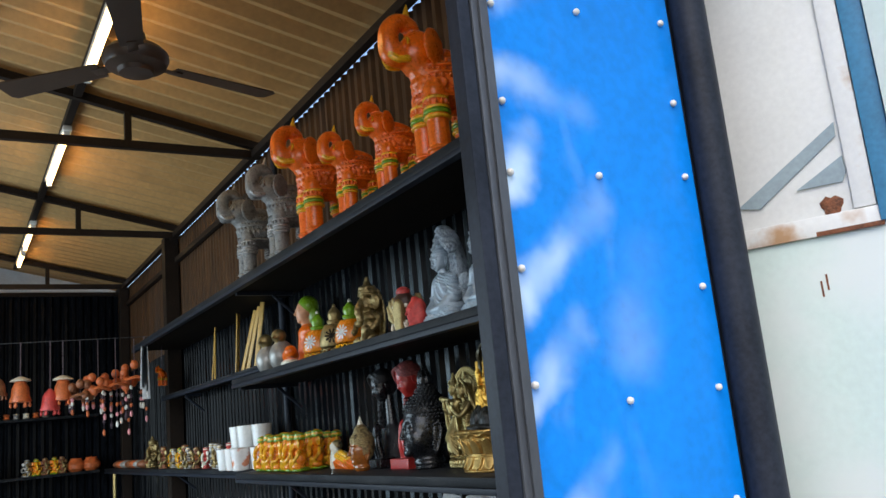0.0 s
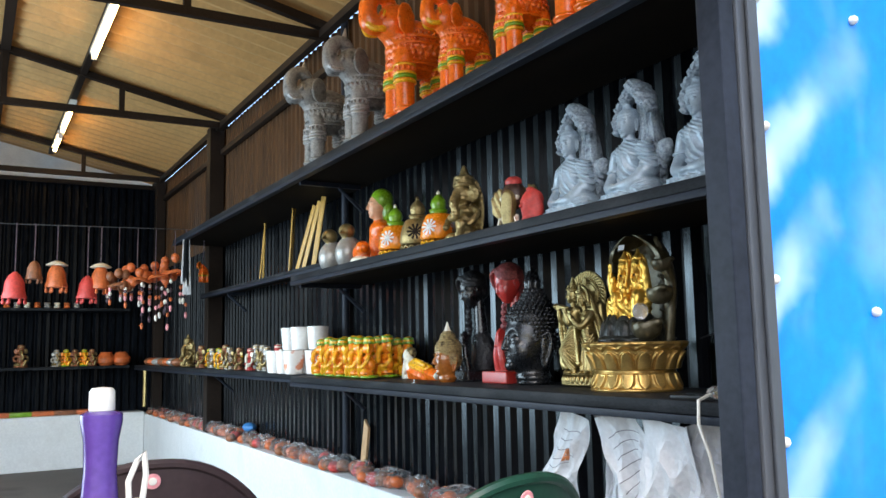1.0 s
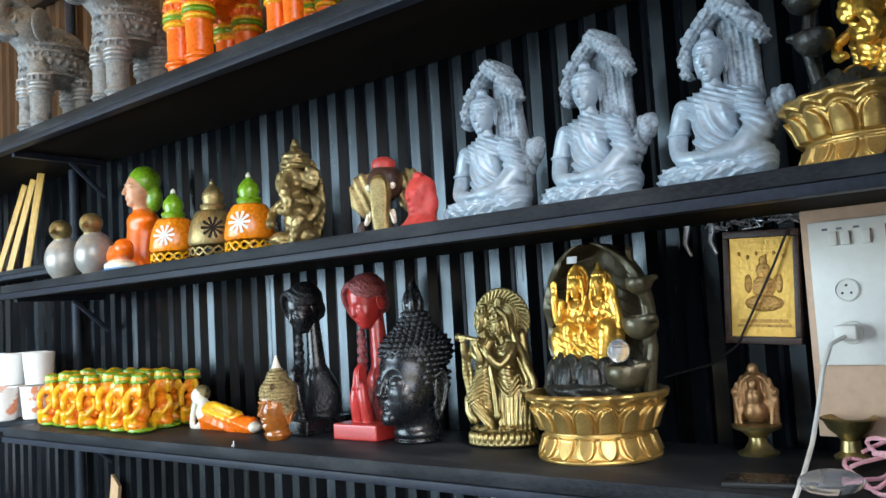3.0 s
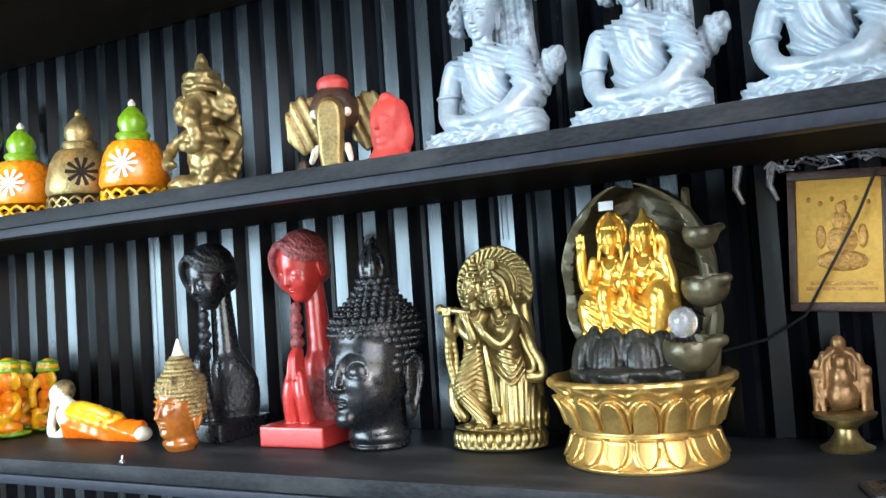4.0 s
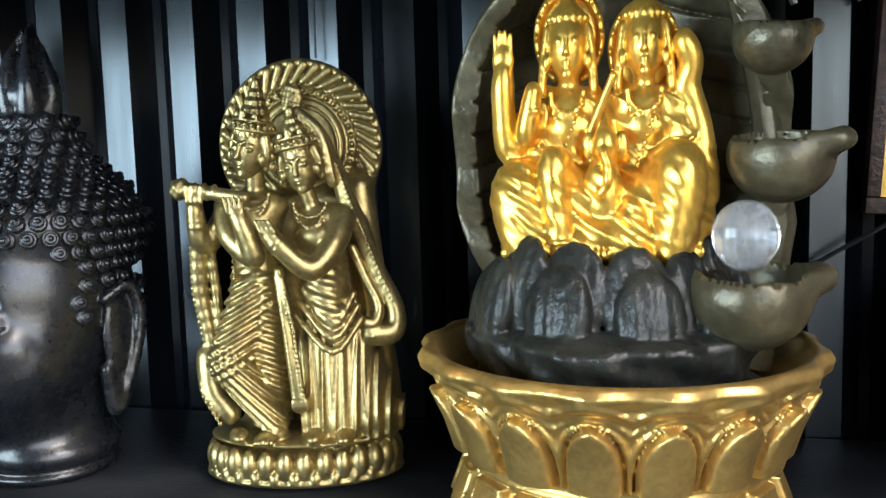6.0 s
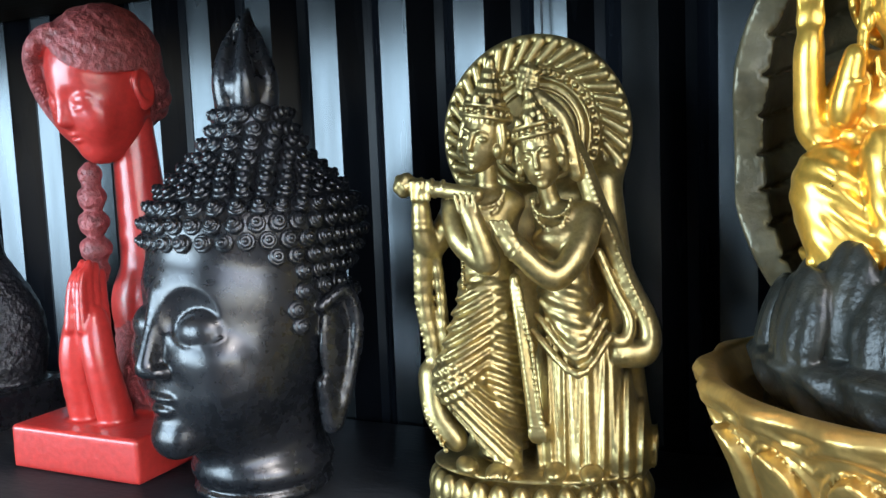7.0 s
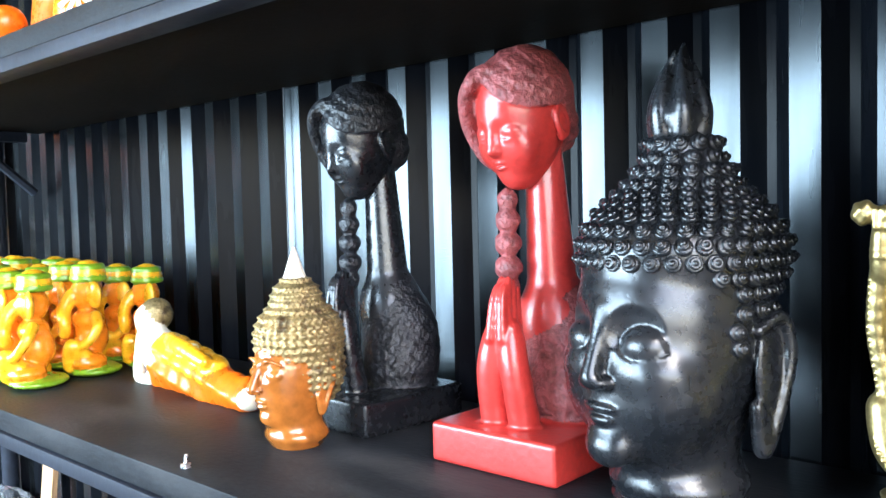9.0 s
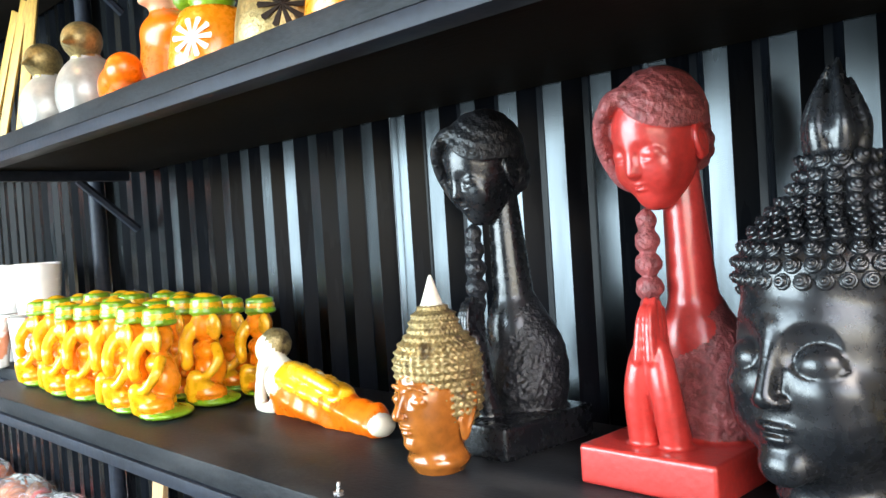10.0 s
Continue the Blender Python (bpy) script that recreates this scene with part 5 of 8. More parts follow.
def lotus_bowl_mesh():
    """Wide bowl: a low ring of hanging petals and a flaring ring of double-lined petals."""
    def petals(n, z0, z1, depth):
        def f(a, z):
            u = np.abs(((a * n / (2 * math.pi)) % 1.0) * 2 - 1)
            t = np.clip((z - z0) / (z1 - z0), 0, 1)
            edge = np.sqrt(np.clip(1 - t ** 3, 0.02, 1))
            inside = np.clip((edge - u) / 0.22, 0, 1)
            line = np.exp(-((edge - u - 0.16) / 0.06) ** 2)
            on = ((z > z0) & (z < z1)) * 1.0
            rim = np.exp(-((edge - u + 0.02) / 0.09) ** 2)
            return on * (-depth * inside * (0.55 + 0.45 * np.cos(u * 1.5)) + 0.75 * depth * line - 0.35 * depth * rim)
        return f
    up = petals(17, 0.054, 0.100, 0.0110)
    def wave(a, z):
        u = np.abs(((a * 17 / (2 * math.pi)) % 1.0) * 2 - 1)
        t = np.clip((0.042 - z) / 0.034, 0, 1)
        edge = np.sqrt(np.clip(1 - t ** 3, 0.02, 1))
        low = ((z > 0.008) & (z < 0.044)) * (-0.0075 * np.clip((edge - u) / 0.3, 0, 1) + 0.0042 * np.exp(-((edge - u - 0.18) / 0.07) ** 2))
        rim = (z > 0.108) * 0.0020 * np.cos(a * 17)
        v = np.abs(((a * 17 / (2 * math.pi) + 0.5) % 1.0) * 2 - 1)
        top = 0.112 - 0.010 * (1 - v) ** 2
        lobe = -0.0030 * np.exp(-((z - top) / 0.0028) ** 2) - 0.0026 * np.exp(-((z - top + 0.009) / 0.0022) ** 2)
        return up(a, z) + low + rim + lobe
    c = Clay((-0.165, -0.165, -0.002), (0.165, 0.165, 0.130), 0.0018)
    rev_add(c, [(0, 0.124), (0.006, 0.126), (0.010, 0.119), (0.042, 0.106), (0.047, 0.111), (0.051, 0.108), (0.075, 0.116), (0.100, 0.128), (0.112, 0.140), (0.118, 0.146), (0.124, 0.142)], 0.0, 0.124, wave=wave)
    sl, x, y, z = c.region((0, 0, 0.1), 0.16)
    R = np.interp(z, [0.075, 0.085, 0.105, 0.124, 0.13], [0.05, 0.100, 0.124, 0.134, 0.135])
    c.blend(sl, np.maximum((np.sqrt(x * x + y * y) - R), 0.075 - z).astype(np.float32), 0.003, 0, cut=True)
    return clay_mesh("bowl", c.geo(), [GOLD_BOWL])


def seated_couple_mesh():
    """Two seated figures with haloes and a small one between."""
    fold = lambda x, y, z: 0.0014 * np.sin(480 * z + 260 * x)
    c = Clay((-0.10, -0.055, 0.19), (0.090, 0.035, 0.372), 0.0012)
    c.ell((-0.005, -0.004, 0.203), (0.082, 0.036, 0.018), 0.004, wave=fold)
    for kx, top, w in ((-0.030, 0.338, 1.0), (0.030, 0.328, 0.94)):
        c.cap((kx, 0.004, 0.215), (kx, 0.0, 0.275), 0.024 * w, 0.021 * w, 0.008)
        c.ell((kx, -0.002, 0.282), (0.028 * w, 0.016, 0.015), 0.006)
        c.ell((kx, -0.012, 0.272), (0.020 * w, 0.011, 0.010), 0.004)
        c.cap((kx, -0.004, 0.290), (kx, -0.006, 0.304), 0.008, 0.008, 0.003)
        c.ell((kx, -0.008, 0.318), (0.0155, 0.016, 0.019), 0.003)
        face(c, (kx, -0.0235, 0.317), 0.0135, 0.025)
        c.ring((kx, 0.006, top - 0.012), 0.026, 0.0032, (90, 0, 0), 0.001)
        c.ell((kx, 0.009, top - 0.012), (0.026, 0.004, 0.026), 0.001)
        c.ell((kx, -0.004, 0.334), (0.015, 0.014, 0.010), 0.002)
        c.cap((kx, -0.003, 0.338), (kx, -0.002, 0.352), 0.010, 0.004, 0.002)
        for j in range(16):
            a = 2 * math.pi * j / 16
            c.ell((kx + 0.0265 * math.cos(a), 0.004, top - 0.012 + 0.0265 * math.sin(a)), (0.0026, 0.003, 0.0026), 0.0005)
        for j in range(11):
            a = math.pi * j / 10
            for q in (1.0, 1.6):
                c.ell((kx - 0.013 * math.cos(a), -0.020, 0.292 - 0.012 * q * math.sin(a)), (0.0023, 0.0023, 0.0023), 0.0005)
    drape = lambda x, y, z: 0.0034 * np.abs(np.sin(230 * (z + 0.45 * x) + 30 * y)) - 0.0017
    for q, r in (((-0.034, -0.016, 0.226), (0.046, 0.026, 0.024)), ((0.040, -0.016, 0.224), (0.044, 0.026, 0.026)), ((0.002, -0.026, 0.210), (0.050, 0.022, 0.016))):
        c.ell(q, r, 0.006, wave=drape)
    for x0, x1 in ((-0.050, -0.058), (0.052, 0.066), (0.012, 0.020), (-0.012, -0.004)):
        c.cap((x0, -0.002, 0.286), (x1, -0.010, 0.226), 0.011, 0.016, 0.006, wave=drape)
    # legs, knees, skirts
    c.line([(-0.040, -0.010, 0.222), (-0.074, -0.018, 0.236), (-0.066, -0.030, 0.205)], 0.020, 0.014, 0.006)
    c.line([(-0.022, -0.014, 0.224), (-0.040, -0.036, 0.250), (-0.034, -0.040, 0.205)], 0.015, 0.0085, 0.004)
    c.ell((-0.034, -0.046, 0.199), (0.008, 0.010, 0.006), 0.002)
    c.line([(-0.010, -0.026, 0.214), (0.028, -0.032, 0.208)], 0.012, 0.012, 0.004)
    c.line([(0.040, -0.010, 0.228), (0.056, -0.030, 0.244), (0.050, -0.034, 0.205)], 0.022, 0.015, 0.006)
    c.cap((0.050, -0.020, 0.200), (0.058, -0.014, 0.240), 0.020, 0.018, 0.006, wave=fold)
    c.line([(0.030, -0.020, 0.224), (0.014, -0.034, 0.204)], 0.016, 0.012, 0.005)
    # arms
    c.line([(-0.054, -0.004, 0.284), (-0.078, -0.010, 0.262), (-0.082, -0.016, 0.290), (-0.081, -0.017, 0.305)], 0.011, 0.007, 0.004)
    c.ell((-0.081, -0.018, 0.312), (0.009, 0.004, 0.009), 0.002)
    for j in range(4):
        c.cap((-0.087 + 0.004 * j, -0.018, 0.314), (-0.0875 + 0.0042 * j, -0.018, 0.326 + 0.002 * (1.5 - abs(j - 1.5))), 0.0022, 0.0018, 0.0005)
    c.line([(-0.052, -0.006, 0.284), (-0.062, -0.024, 0.270), (-0.056, -0.028, 0.292)], 0.009, 0.007, 0.003)
    c.line([(-0.006, -0.004, 0.282), (0.000, -0.020, 0.258), (-0.010, -0.032, 0.240)], 0.009, 0.007, 0.003)
    c.line([(0.054, -0.004, 0.278), (0.068, -0.014, 0.250), (0.056, -0.032, 0.250)], 0.0095, 0.007, 0.004)
    c.line([(0.056, -0.002, 0.286), (0.066, -0.006, 0.306), (0.060, -0.010, 0.318)], 0.009, 0.008, 0.003)
    c.line([(0.060, 0.0, 0.30), (0.072, -0.006, 0.27), (0.078, -0.010, 0.235)], 0.009, 0.010, 0.004)
    # small seated one between
    c.ell((0.0, -0.030, 0.236), (0.014, 0.012, 0.018), 0.003)
    c.ell((0.0, -0.034, 0.262), (0.010, 0.010, 0.011), 0.002)
    c.line([(0.0, -0.044, 0.258), (0.003, -0.046, 0.244), (-0.003, -0.044, 0.236)], 0.004, 0.003, 0.001)
    for s in (-1, 1):
        c.ell((s * 0.012, -0.030, 0.262), (0.006, 0.003, 0.008), 0.001)
    c.cap((-0.012, -0.02, 0.27), (0.006, -0.024, 0.30), 0.003, 0.003, 0.001)
    # jewellery, hems and folded cloth
    band = lambda x, y, z: 0.0012 * np.sin(620 * z + 260 * x) - 0.0004
    c.cap((-0.066, -0.024, 0.236), (-0.050, -0.030, 0.206), 0.0175, 0.0150, 0.003, wave=band)
    c.cap((-0.040, -0.034, 0.246), (-0.035, -0.038, 0.212), 0.0125, 0.0095, 0.002, wave=band)
    c.cap((0.054, -0.030, 0.240), (0.050, -0.034, 0.206), 0.0170, 0.0150, 0.003, wave=band)
    c.cap((0.020, -0.036, 0.222), (0.026, -0.038, 0.204), 0.0110, 0.0120, 0.003, wave=band)
    c.cap((0.072, -0.012, 0.240), (0.066, -0.018, 0.206), 0.0130, 0.0140, 0.003, wave=band)
    for q, R, rot in (((-0.066, -0.008, 0.272), 0.0105, (0, 40, 0)), ((-0.0815, -0.016, 0.298), 0.0080, (0, 0, 0)), ((-0.057, -0.026, 0.282), 0.0085, (0, 0, 0)), ((-0.034, -0.040, 0.209), 0.0098, (0, 0, 0)), ((0.062, -0.010, 0.263), 0.0105, (0, -30, 0)), ((0.058, -0.030, 0.250), 0.0085, (0, 90, 0)), ((0.0, -0.020, 0.259), 0.0095, (30, 20, 0))):
        c.ring(q, R, 0.0016, rot, 0.0005)
    for kx in (-0.030, 0.030):
        for z in (0.232, 0.238, 0.244):
            c.ring((kx, 0.0, z), 0.0235, 0.0020, (0, 0, 0), 0.0006, 0, (1.0, 0.9))
        for s in (-1, 1):
            c.line([(kx + s * 0.016, -0.006, 0.328), (kx + s * 0.019, -0.008, 0.312), (kx + s * 0.021, -0.012, 0.294)], 0.0040, 0.0034, 0.001)
            c.ell((kx + s * 0.0165, -0.012, 0.310), (0.0032, 0.0032, 0.0050), 0.0005)
        for j in range(9):
            a = math.pi * j / 8
            c.ell((kx - 0.0155 * math.cos(a), -0.004 - 0.0135 * math.sin(a), 0.3345), (0.0021, 0.0021, 0.0026), 0.0004)
        for j in range(12):
            t = j / 11
            c.ell((kx + 0.012 - 0.022 * t, -0.0225 - 0.004 * math.sin(3 * t), 0.288 - 0.046 * t), (0.0018, 0.0018, 0.0018), 0.0004)
    for j in range(34):
        t = j / 33
        c.ell((-0.080 + 0.152 * t, -0.034 - 0.012 * math.sin(math.pi * t), 0.2025), (0.0030, 0.0030, 0.0036), 0.0006)
    c.emboss(lambda x, y, z: 0.0006 * np.sin(560 * z + 330 * x) * (0.5 + 0.5 * np.sin(230 * x - 120 * z)) * (z < 0.262))
    return clay_mesh("figures", c.geo(0.15), [GOLD])


def fountain_rock():
    """Rough dish with a wavy lip, and broad ribbed lotus petals that stand on it."""
    c = Clay((-0.13, -0.12, 0.07), (0.13, 0.12, 0.225), 0.0020)
    rough = lambda x, y, z: 0.0022 * np.sin(90 * x + 60 * z) * np.sin(80 * y - 50 * z) + 0.0012 * np.sin(300 * z + 90 * x + 60 * y)
    lip = lambda a, z: 0.0030 * np.sin(5 * a + 1) + 0.0016 * np.sin(260 * z + 9 * a) + 0.0012 * np.sin(23 * a + 120 * z)
    c.ell((0, 0, 0.088), (0.108, 0.096, 0.030), 0.01, wave=rough)
    rev_add(c, [(0.080, 0.094), (0.105, 0.095), (0.122, 0.103), (0.131, 0.107), (0.135, 0.103), (0.140, 0.080)], 0.08, 0.140, 0, 0.004, lip, (-0.004, 0.008))
    groove = lambda x, y, z: 0.0005 * np.sin(620 * x) + 0.010 * np.clip(z - 0.012, 0, 1) * np.abs(x) / 0.02
    for row, n, rr, zc, hz, hw in ((0, 6, 0.90, 0.160, 0.034, 0.0250), (1, 6, 1.08, 0.148, 0.032, 0.0240)):
        for j in range(n):
            a = math.pi * (0.97 + 1.06 * (j + 0.5 * (1 - row)) / (n - row))
            p = (-0.006 + 0.086 * rr * math.cos(a), 0.002 + 0.066 * rr * math.sin(a), zc + 0.003 * ((j * 3) % 4 - 1.5))
            c.ell(p, (hw, 0.0105, hz), 0.0010, rot=(-14, 0, math.degrees(a) + 90), wave=groove)
    c.ell((0, 0.0, 0.158), (0.078, 0.055, 0.026), 0.006)
    return clay_mesh("rock_base", c.geo(), [ROCK])


def fountain_shell():
    """Upright hollow leaf behind the figures, with a frayed rim and vein cuts."""
    c = Clay((-0.125, -0.065, 0.14), (0.125, 0.085, 0.408), 0.0019)
    sl, x, y, z = c.region((0, 0, 0.27), 0.2)
    zz = (z - 0.255)
    wid = 0.116 * np.sqrt(np.clip(1 - (np.abs(zz) / 0.147) ** 2.1, 0.0, 1)) + 0.001
    dep = 0.060
    d = (np.sqrt((x / wid) ** 2 + ((y - 0.0) / dep) ** 2) - 1) * np.minimum(wid, dep) * 0.8
    shell = np.abs(d) - 0.0045
    vein = 0.0022 * np.exp(-(((z - 0.16 + 0.35 * np.abs(x)) % 0.022 - 0.011) / 0.0013) ** 2) * (np.abs(x) > 0.02)
    shell = shell + vein * (d < 0)
    lip = -0.004 - 0.030 * np.clip((z - 0.27) / 0.12, 0, 1) + 0.006 * np.sin(70 * z + 20 * x)
    shell = np.maximum(shell, lip - y)
    shell = np.maximum(np.maximum(shell, 0.15 - z), z - 0.401)
    c.blend(sl, shell.astype(np.float32), 0.001, 0)
    return clay_mesh("shell", c.geo(), [LEAFY])


def leaf_cup(r, material):
    """A cupped leaf with a pointed lip."""
    c = Clay((-1.5 * r, -1.5 * r, -1.0 * r), (1.5 * r, 1.5 * r, 0.8 * r), r / 14)
    c.ell((0, 0, 0), (r, r, 0.85 * r), 0.001)
    c.ell((0.75 * r, -0.3 * r, 0.30 * r), (0.6 * r, 0.4 * r, 0.28 * r), 0.2 * r)
    c.ell((0, 0, 0.25 * r), (0.86 * r, 0.86 * r, 0.75 * r), 0.04 * r, cut=True)
    c.ell((0, 0, 0.95 * r), (1.6 * r, 1.6 * r, 0.6 * r), 0.03 * r, cut=True)
    return clay_mesh("leaf_cup", c.geo(), [material])


BOWL, CUP, CUP_DARK = lotus_bowl_mesh(), leaf_cup(0.034, LEAFY), leaf_cup(0.030, ROCK)
ft = thing("table_fountain", "gold lotus-bowl table fountain with gilded seated figures in a shell", "fountain", m=pose(1.472, 2.260, S1, 0, 0, -90) @ Matrix.Diagonal((0.915, 0.915, 0.99, 1)))
part("bowl", BOWL, None, ft, "gold lotus-petal bowl")
part("rock_base", fountain_rock(), None, ft, "dark rock with lotus petals")
part("shell", fountain_shell(), None, ft, "olive brown hollow leaf shell", m=pose(0, 0.028, 0))
part("gilded_relief", seated_couple_mesh(), None, ft, "gilded seated figures", m=pose(-0.006, 0.010, -0.052) @ Matrix.Diagonal((0.90, 1.0, 1.17, 1)))
part("crystal_ball", Geo().ball((0, 0, 0), 0.0215, 19, 12), CRYSTAL, ft, "clear crackled crystal ball", smooth=False, m=pose(0.084, -0.052, 0.198))
for _x, _y, _z, _a, _s in ((0.088, -0.036, 0.160, 20, 1.2), (0.112, -0.005, 0.245, -15, 1.05), (0.108, 0.010, 0.320, 40, 0.8)):
    part("leaf_cup", CUP, None, ft, m=pose(_x, _y, _z, 6, 0, _a) @ Matrix.Scale(_s, 4))
part("stem", Geo().tube([(0.10, 0.03, 0.10), (0.118, 0.03, 0.20), (0.105, 0.035, 0.29), (0.085, 0.03, 0.36), (0.09, 0.01, 0.385)], 0.014, 9, r2=0.006), LEAFY, ft)
part("price_tag", Geo().box((-0.012, -0.001, -0.007), (0.012, 0.001, 0.007), 0.0005), PAPER, ft, "small white paper tag", m=pose(-0.034, -0.002, 0.372, -12, 0, 0))

f2 = thing("table_fountain", "gold lotus-bowl table fountain with dark leaf cups and a gilded figure", "fountain", m=pose(1.470, 1.745, S2, 0, 0, -75))
part("bowl", BOWL, None, f2, "gold lotus-petal bowl", m=Matrix.Scale(0.94, 4))
part("rock_base", fountain_rock(), None, f2, "dark rock", m=Matrix.Diagonal((0.9, 0.9, 0.82, 1)))
for _x, _y, _z, _a, _s in ((-0.075, -0.02, 0.215, 190, 1.0), (-0.085, 0.01, 0.290, 160, 0.9), (-0.07, 0.02, 0.365, 200, 0.8)):
    part("leaf_cup", CUP_DARK, None, f2, m=pose(_x, _y, _z, 4, 0, _a) @ Matrix.Scale(_s, 4))
part("stem", Geo().tube([(-0.06, 0.04, 0.10), (-0.085, 0.035, 0.22), (-0.07, 0.04, 0.34), (-0.06, 0.03, 0.40)], 0.013, 9, r2=0.007), ROCK, f2)


def calm_head():
    """Round-topped head with closed eyes, ringed hair, a top knot and long ears, looking along -y."""
    c = Clay((-0.058, -0.062, -0.066), (0.058, 0.062, 0.092), 0.0016)
    calm_face(c, (0, 0, 0), 1.0)
    for s in (-1, 1):
        ear(c, (s * 0.037, 0.004, -0.008), s, 0.052)
    ringed = lambda x, y, z: 0.0016 * np.sin(520 * z) * (0.5 + 0.5 * np.sin(22 * np.arctan2(y, x)))
    c.ell((0, 0.008, 0.026), (0.0410, 0.0460, 0.0360), 0.002, wave=ringed)
    c.ell((0, 0.006, 0.064), (0.0170, 0.0170, 0.0190), 0.004, wave=ringed)
    return c.geo(0.2)


def tree_sitter_mesh():
    """Cross-legged seated figure in a folded robe under a leaning tree."""
    robe = lambda x, y, z: 0.0066 * np.abs(np.sin(225 * (x * 0.62 + z * 0.78) + 5 * np.sin(30 * z))) - 0.0036
    lap = lambda x, y, z: 0.0066 * np.abs(np.sin(215 * (z - 0.5 * np.abs(x)) + 45 * y)) - 0.0034
    bark = lambda x, y, z: 0.0020 * np.sin(420 * x + 60 * z) + 0.001 * np.sin(160 * z)
    leaf = lambda x, y, z: 0.0028 * np.sin(300 * x + 40) * np.sin(310 * y) * np.sin(280 * z)
    c = Clay((-0.125, -0.085, -0.002), (0.135, 0.085, 0.368), 0.0021)
    c.ell((0, 0.0, 0.004), (0.108, 0.075, 0.008), 0.004, wave=lambda x, y, z: 0.002 * np.sin(200 * x))
    c.ell((0, -0.010, 0.030), (0.098, 0.058, 0.026), 0.008, wave=lap)
    c.cap((-0.080, -0.026, 0.030), (0.010, -0.058, 0.024), 0.025, 0.017, 0.008, wave=lap)
    c.cap((0.080, -0.022, 0.034), (-0.010, -0.050, 0.036), 0.027, 0.017, 0.008, wave=lap)
    c.ell((0.055, -0.005, 0.050), (0.048, 0.045, 0.034), 0.010, wave=lap)
    c.cap((0, 0.005, 0.04), (0, 0.004, 0.145), 0.045, 0.040, 0.012, wave=robe)
    c.ell((0, 0.002, 0.160), (0.062, 0.034, 0.030), 0.014, wave=robe)
    c.line([(-0.058, 0.0, 0.160), (-0.072, -0.004, 0.105), (-0.050, -0.040, 0.066), (-0.012, -0.054, 0.058)], 0.0185, 0.011, 0.006)
    c.ring((-0.070, -0.004, 0.115), 0.019, 0.0028, (0, 0, 0), 0.001)
    c.cap((0.060, 0.0, 0.158), (0.076, -0.004, 0.100), 0.022, 0.023, 0.008, wave=robe)
    c.line([(0.074, -0.006, 0.100), (0.050, -0.040, 0.064), (0.012, -0.054, 0.060)], 0.021, 0.011, 0.008)
    c.ell((0, -0.056, 0.058), (0.022, 0.014, 0.009), 0.004)
    c.cap((0, -0.002, 0.18), (0, -0.006, 0.208), 0.017, 0.016, 0.008)
    # trunk, stump and canopy
    c.line([(0.030, 0.048, 0.0), (0.046, 0.048, 0.12), (0.040, 0.046, 0.22), (0.020, 0.040, 0.30)], 0.030, 0.022, 0.008, 1)
    c.cap((0.050, 0.045, 0.06), (0.062, 0.035, 0.25), 0.014, 0.012, 0.006, 1, wave=bark)
    c.cap((0.066, 0.040, 0.10), (0.108, 0.026, 0.150), 0.018, 0.021, 0.006, 1, wave=bark)
    c.ell((0.113, 0.024, 0.156), (0.010, 0.019, 0.019), 0.001, 1, rot=(0, 40, 0), cut=False)
    hood = lambda x, y, z: 0.0024 * np.sin(260 * x + 60 * z) * np.sin(280 * z - 90 * x) + 0.0016 * np.sin(430 * x + 300 * y) * np.sin(410 * z)
    arch = [(-0.044, -0.004, 0.218, 0.009), (-0.048, 0.000, 0.248, 0.011), (-0.038, 0.004, 0.282, 0.012), (-0.010, 0.006, 0.310, 0.014), (0.022, 0.006, 0.336, 0.017), (0.050, 0.000, 0.316, 0.020), (0.078, -0.008, 0.284, 0.018), (0.102, -0.014, 0.252, 0.011)]
    for p, q in zip(arch, arch[1:]):
        c.cap(p[:3], q[:3], p[3], q[3], 0.006, 1, wave=hood, flat=1.7)
    for x0, x1, r in ((0.040, 0.040, 0.020), (0.060, 0.066, 0.016), (0.024, 0.024, 0.016)):
        c.cap((x0, 0.036, 0.02), (x1, 0.024, 0.300), r, r * 0.8, 0.004, 1, wave=lambda x, y, z: 0.0022 * np.sin(520 * x + 22 * z) + 0.0008 * np.sin(140 * z))
    g = c.geo(0.12)
    join(g, calm_head(), pose(0, -0.006, 0.236, 6, 0, 0) @ Matrix.Scale(0.70, 4))
    return clay_mesh("seated_statue", g, [STONE_GREY, STONE_BARK])


_tb = tree_sitter_mesh()
for _y in (2.462, 2.222, 1.985):
    stand(_tb, "seated_statue", "blue-grey painted seated statue under a leaning tree", 1.455, _y, S2, -94, 0.96, group="seated statues")


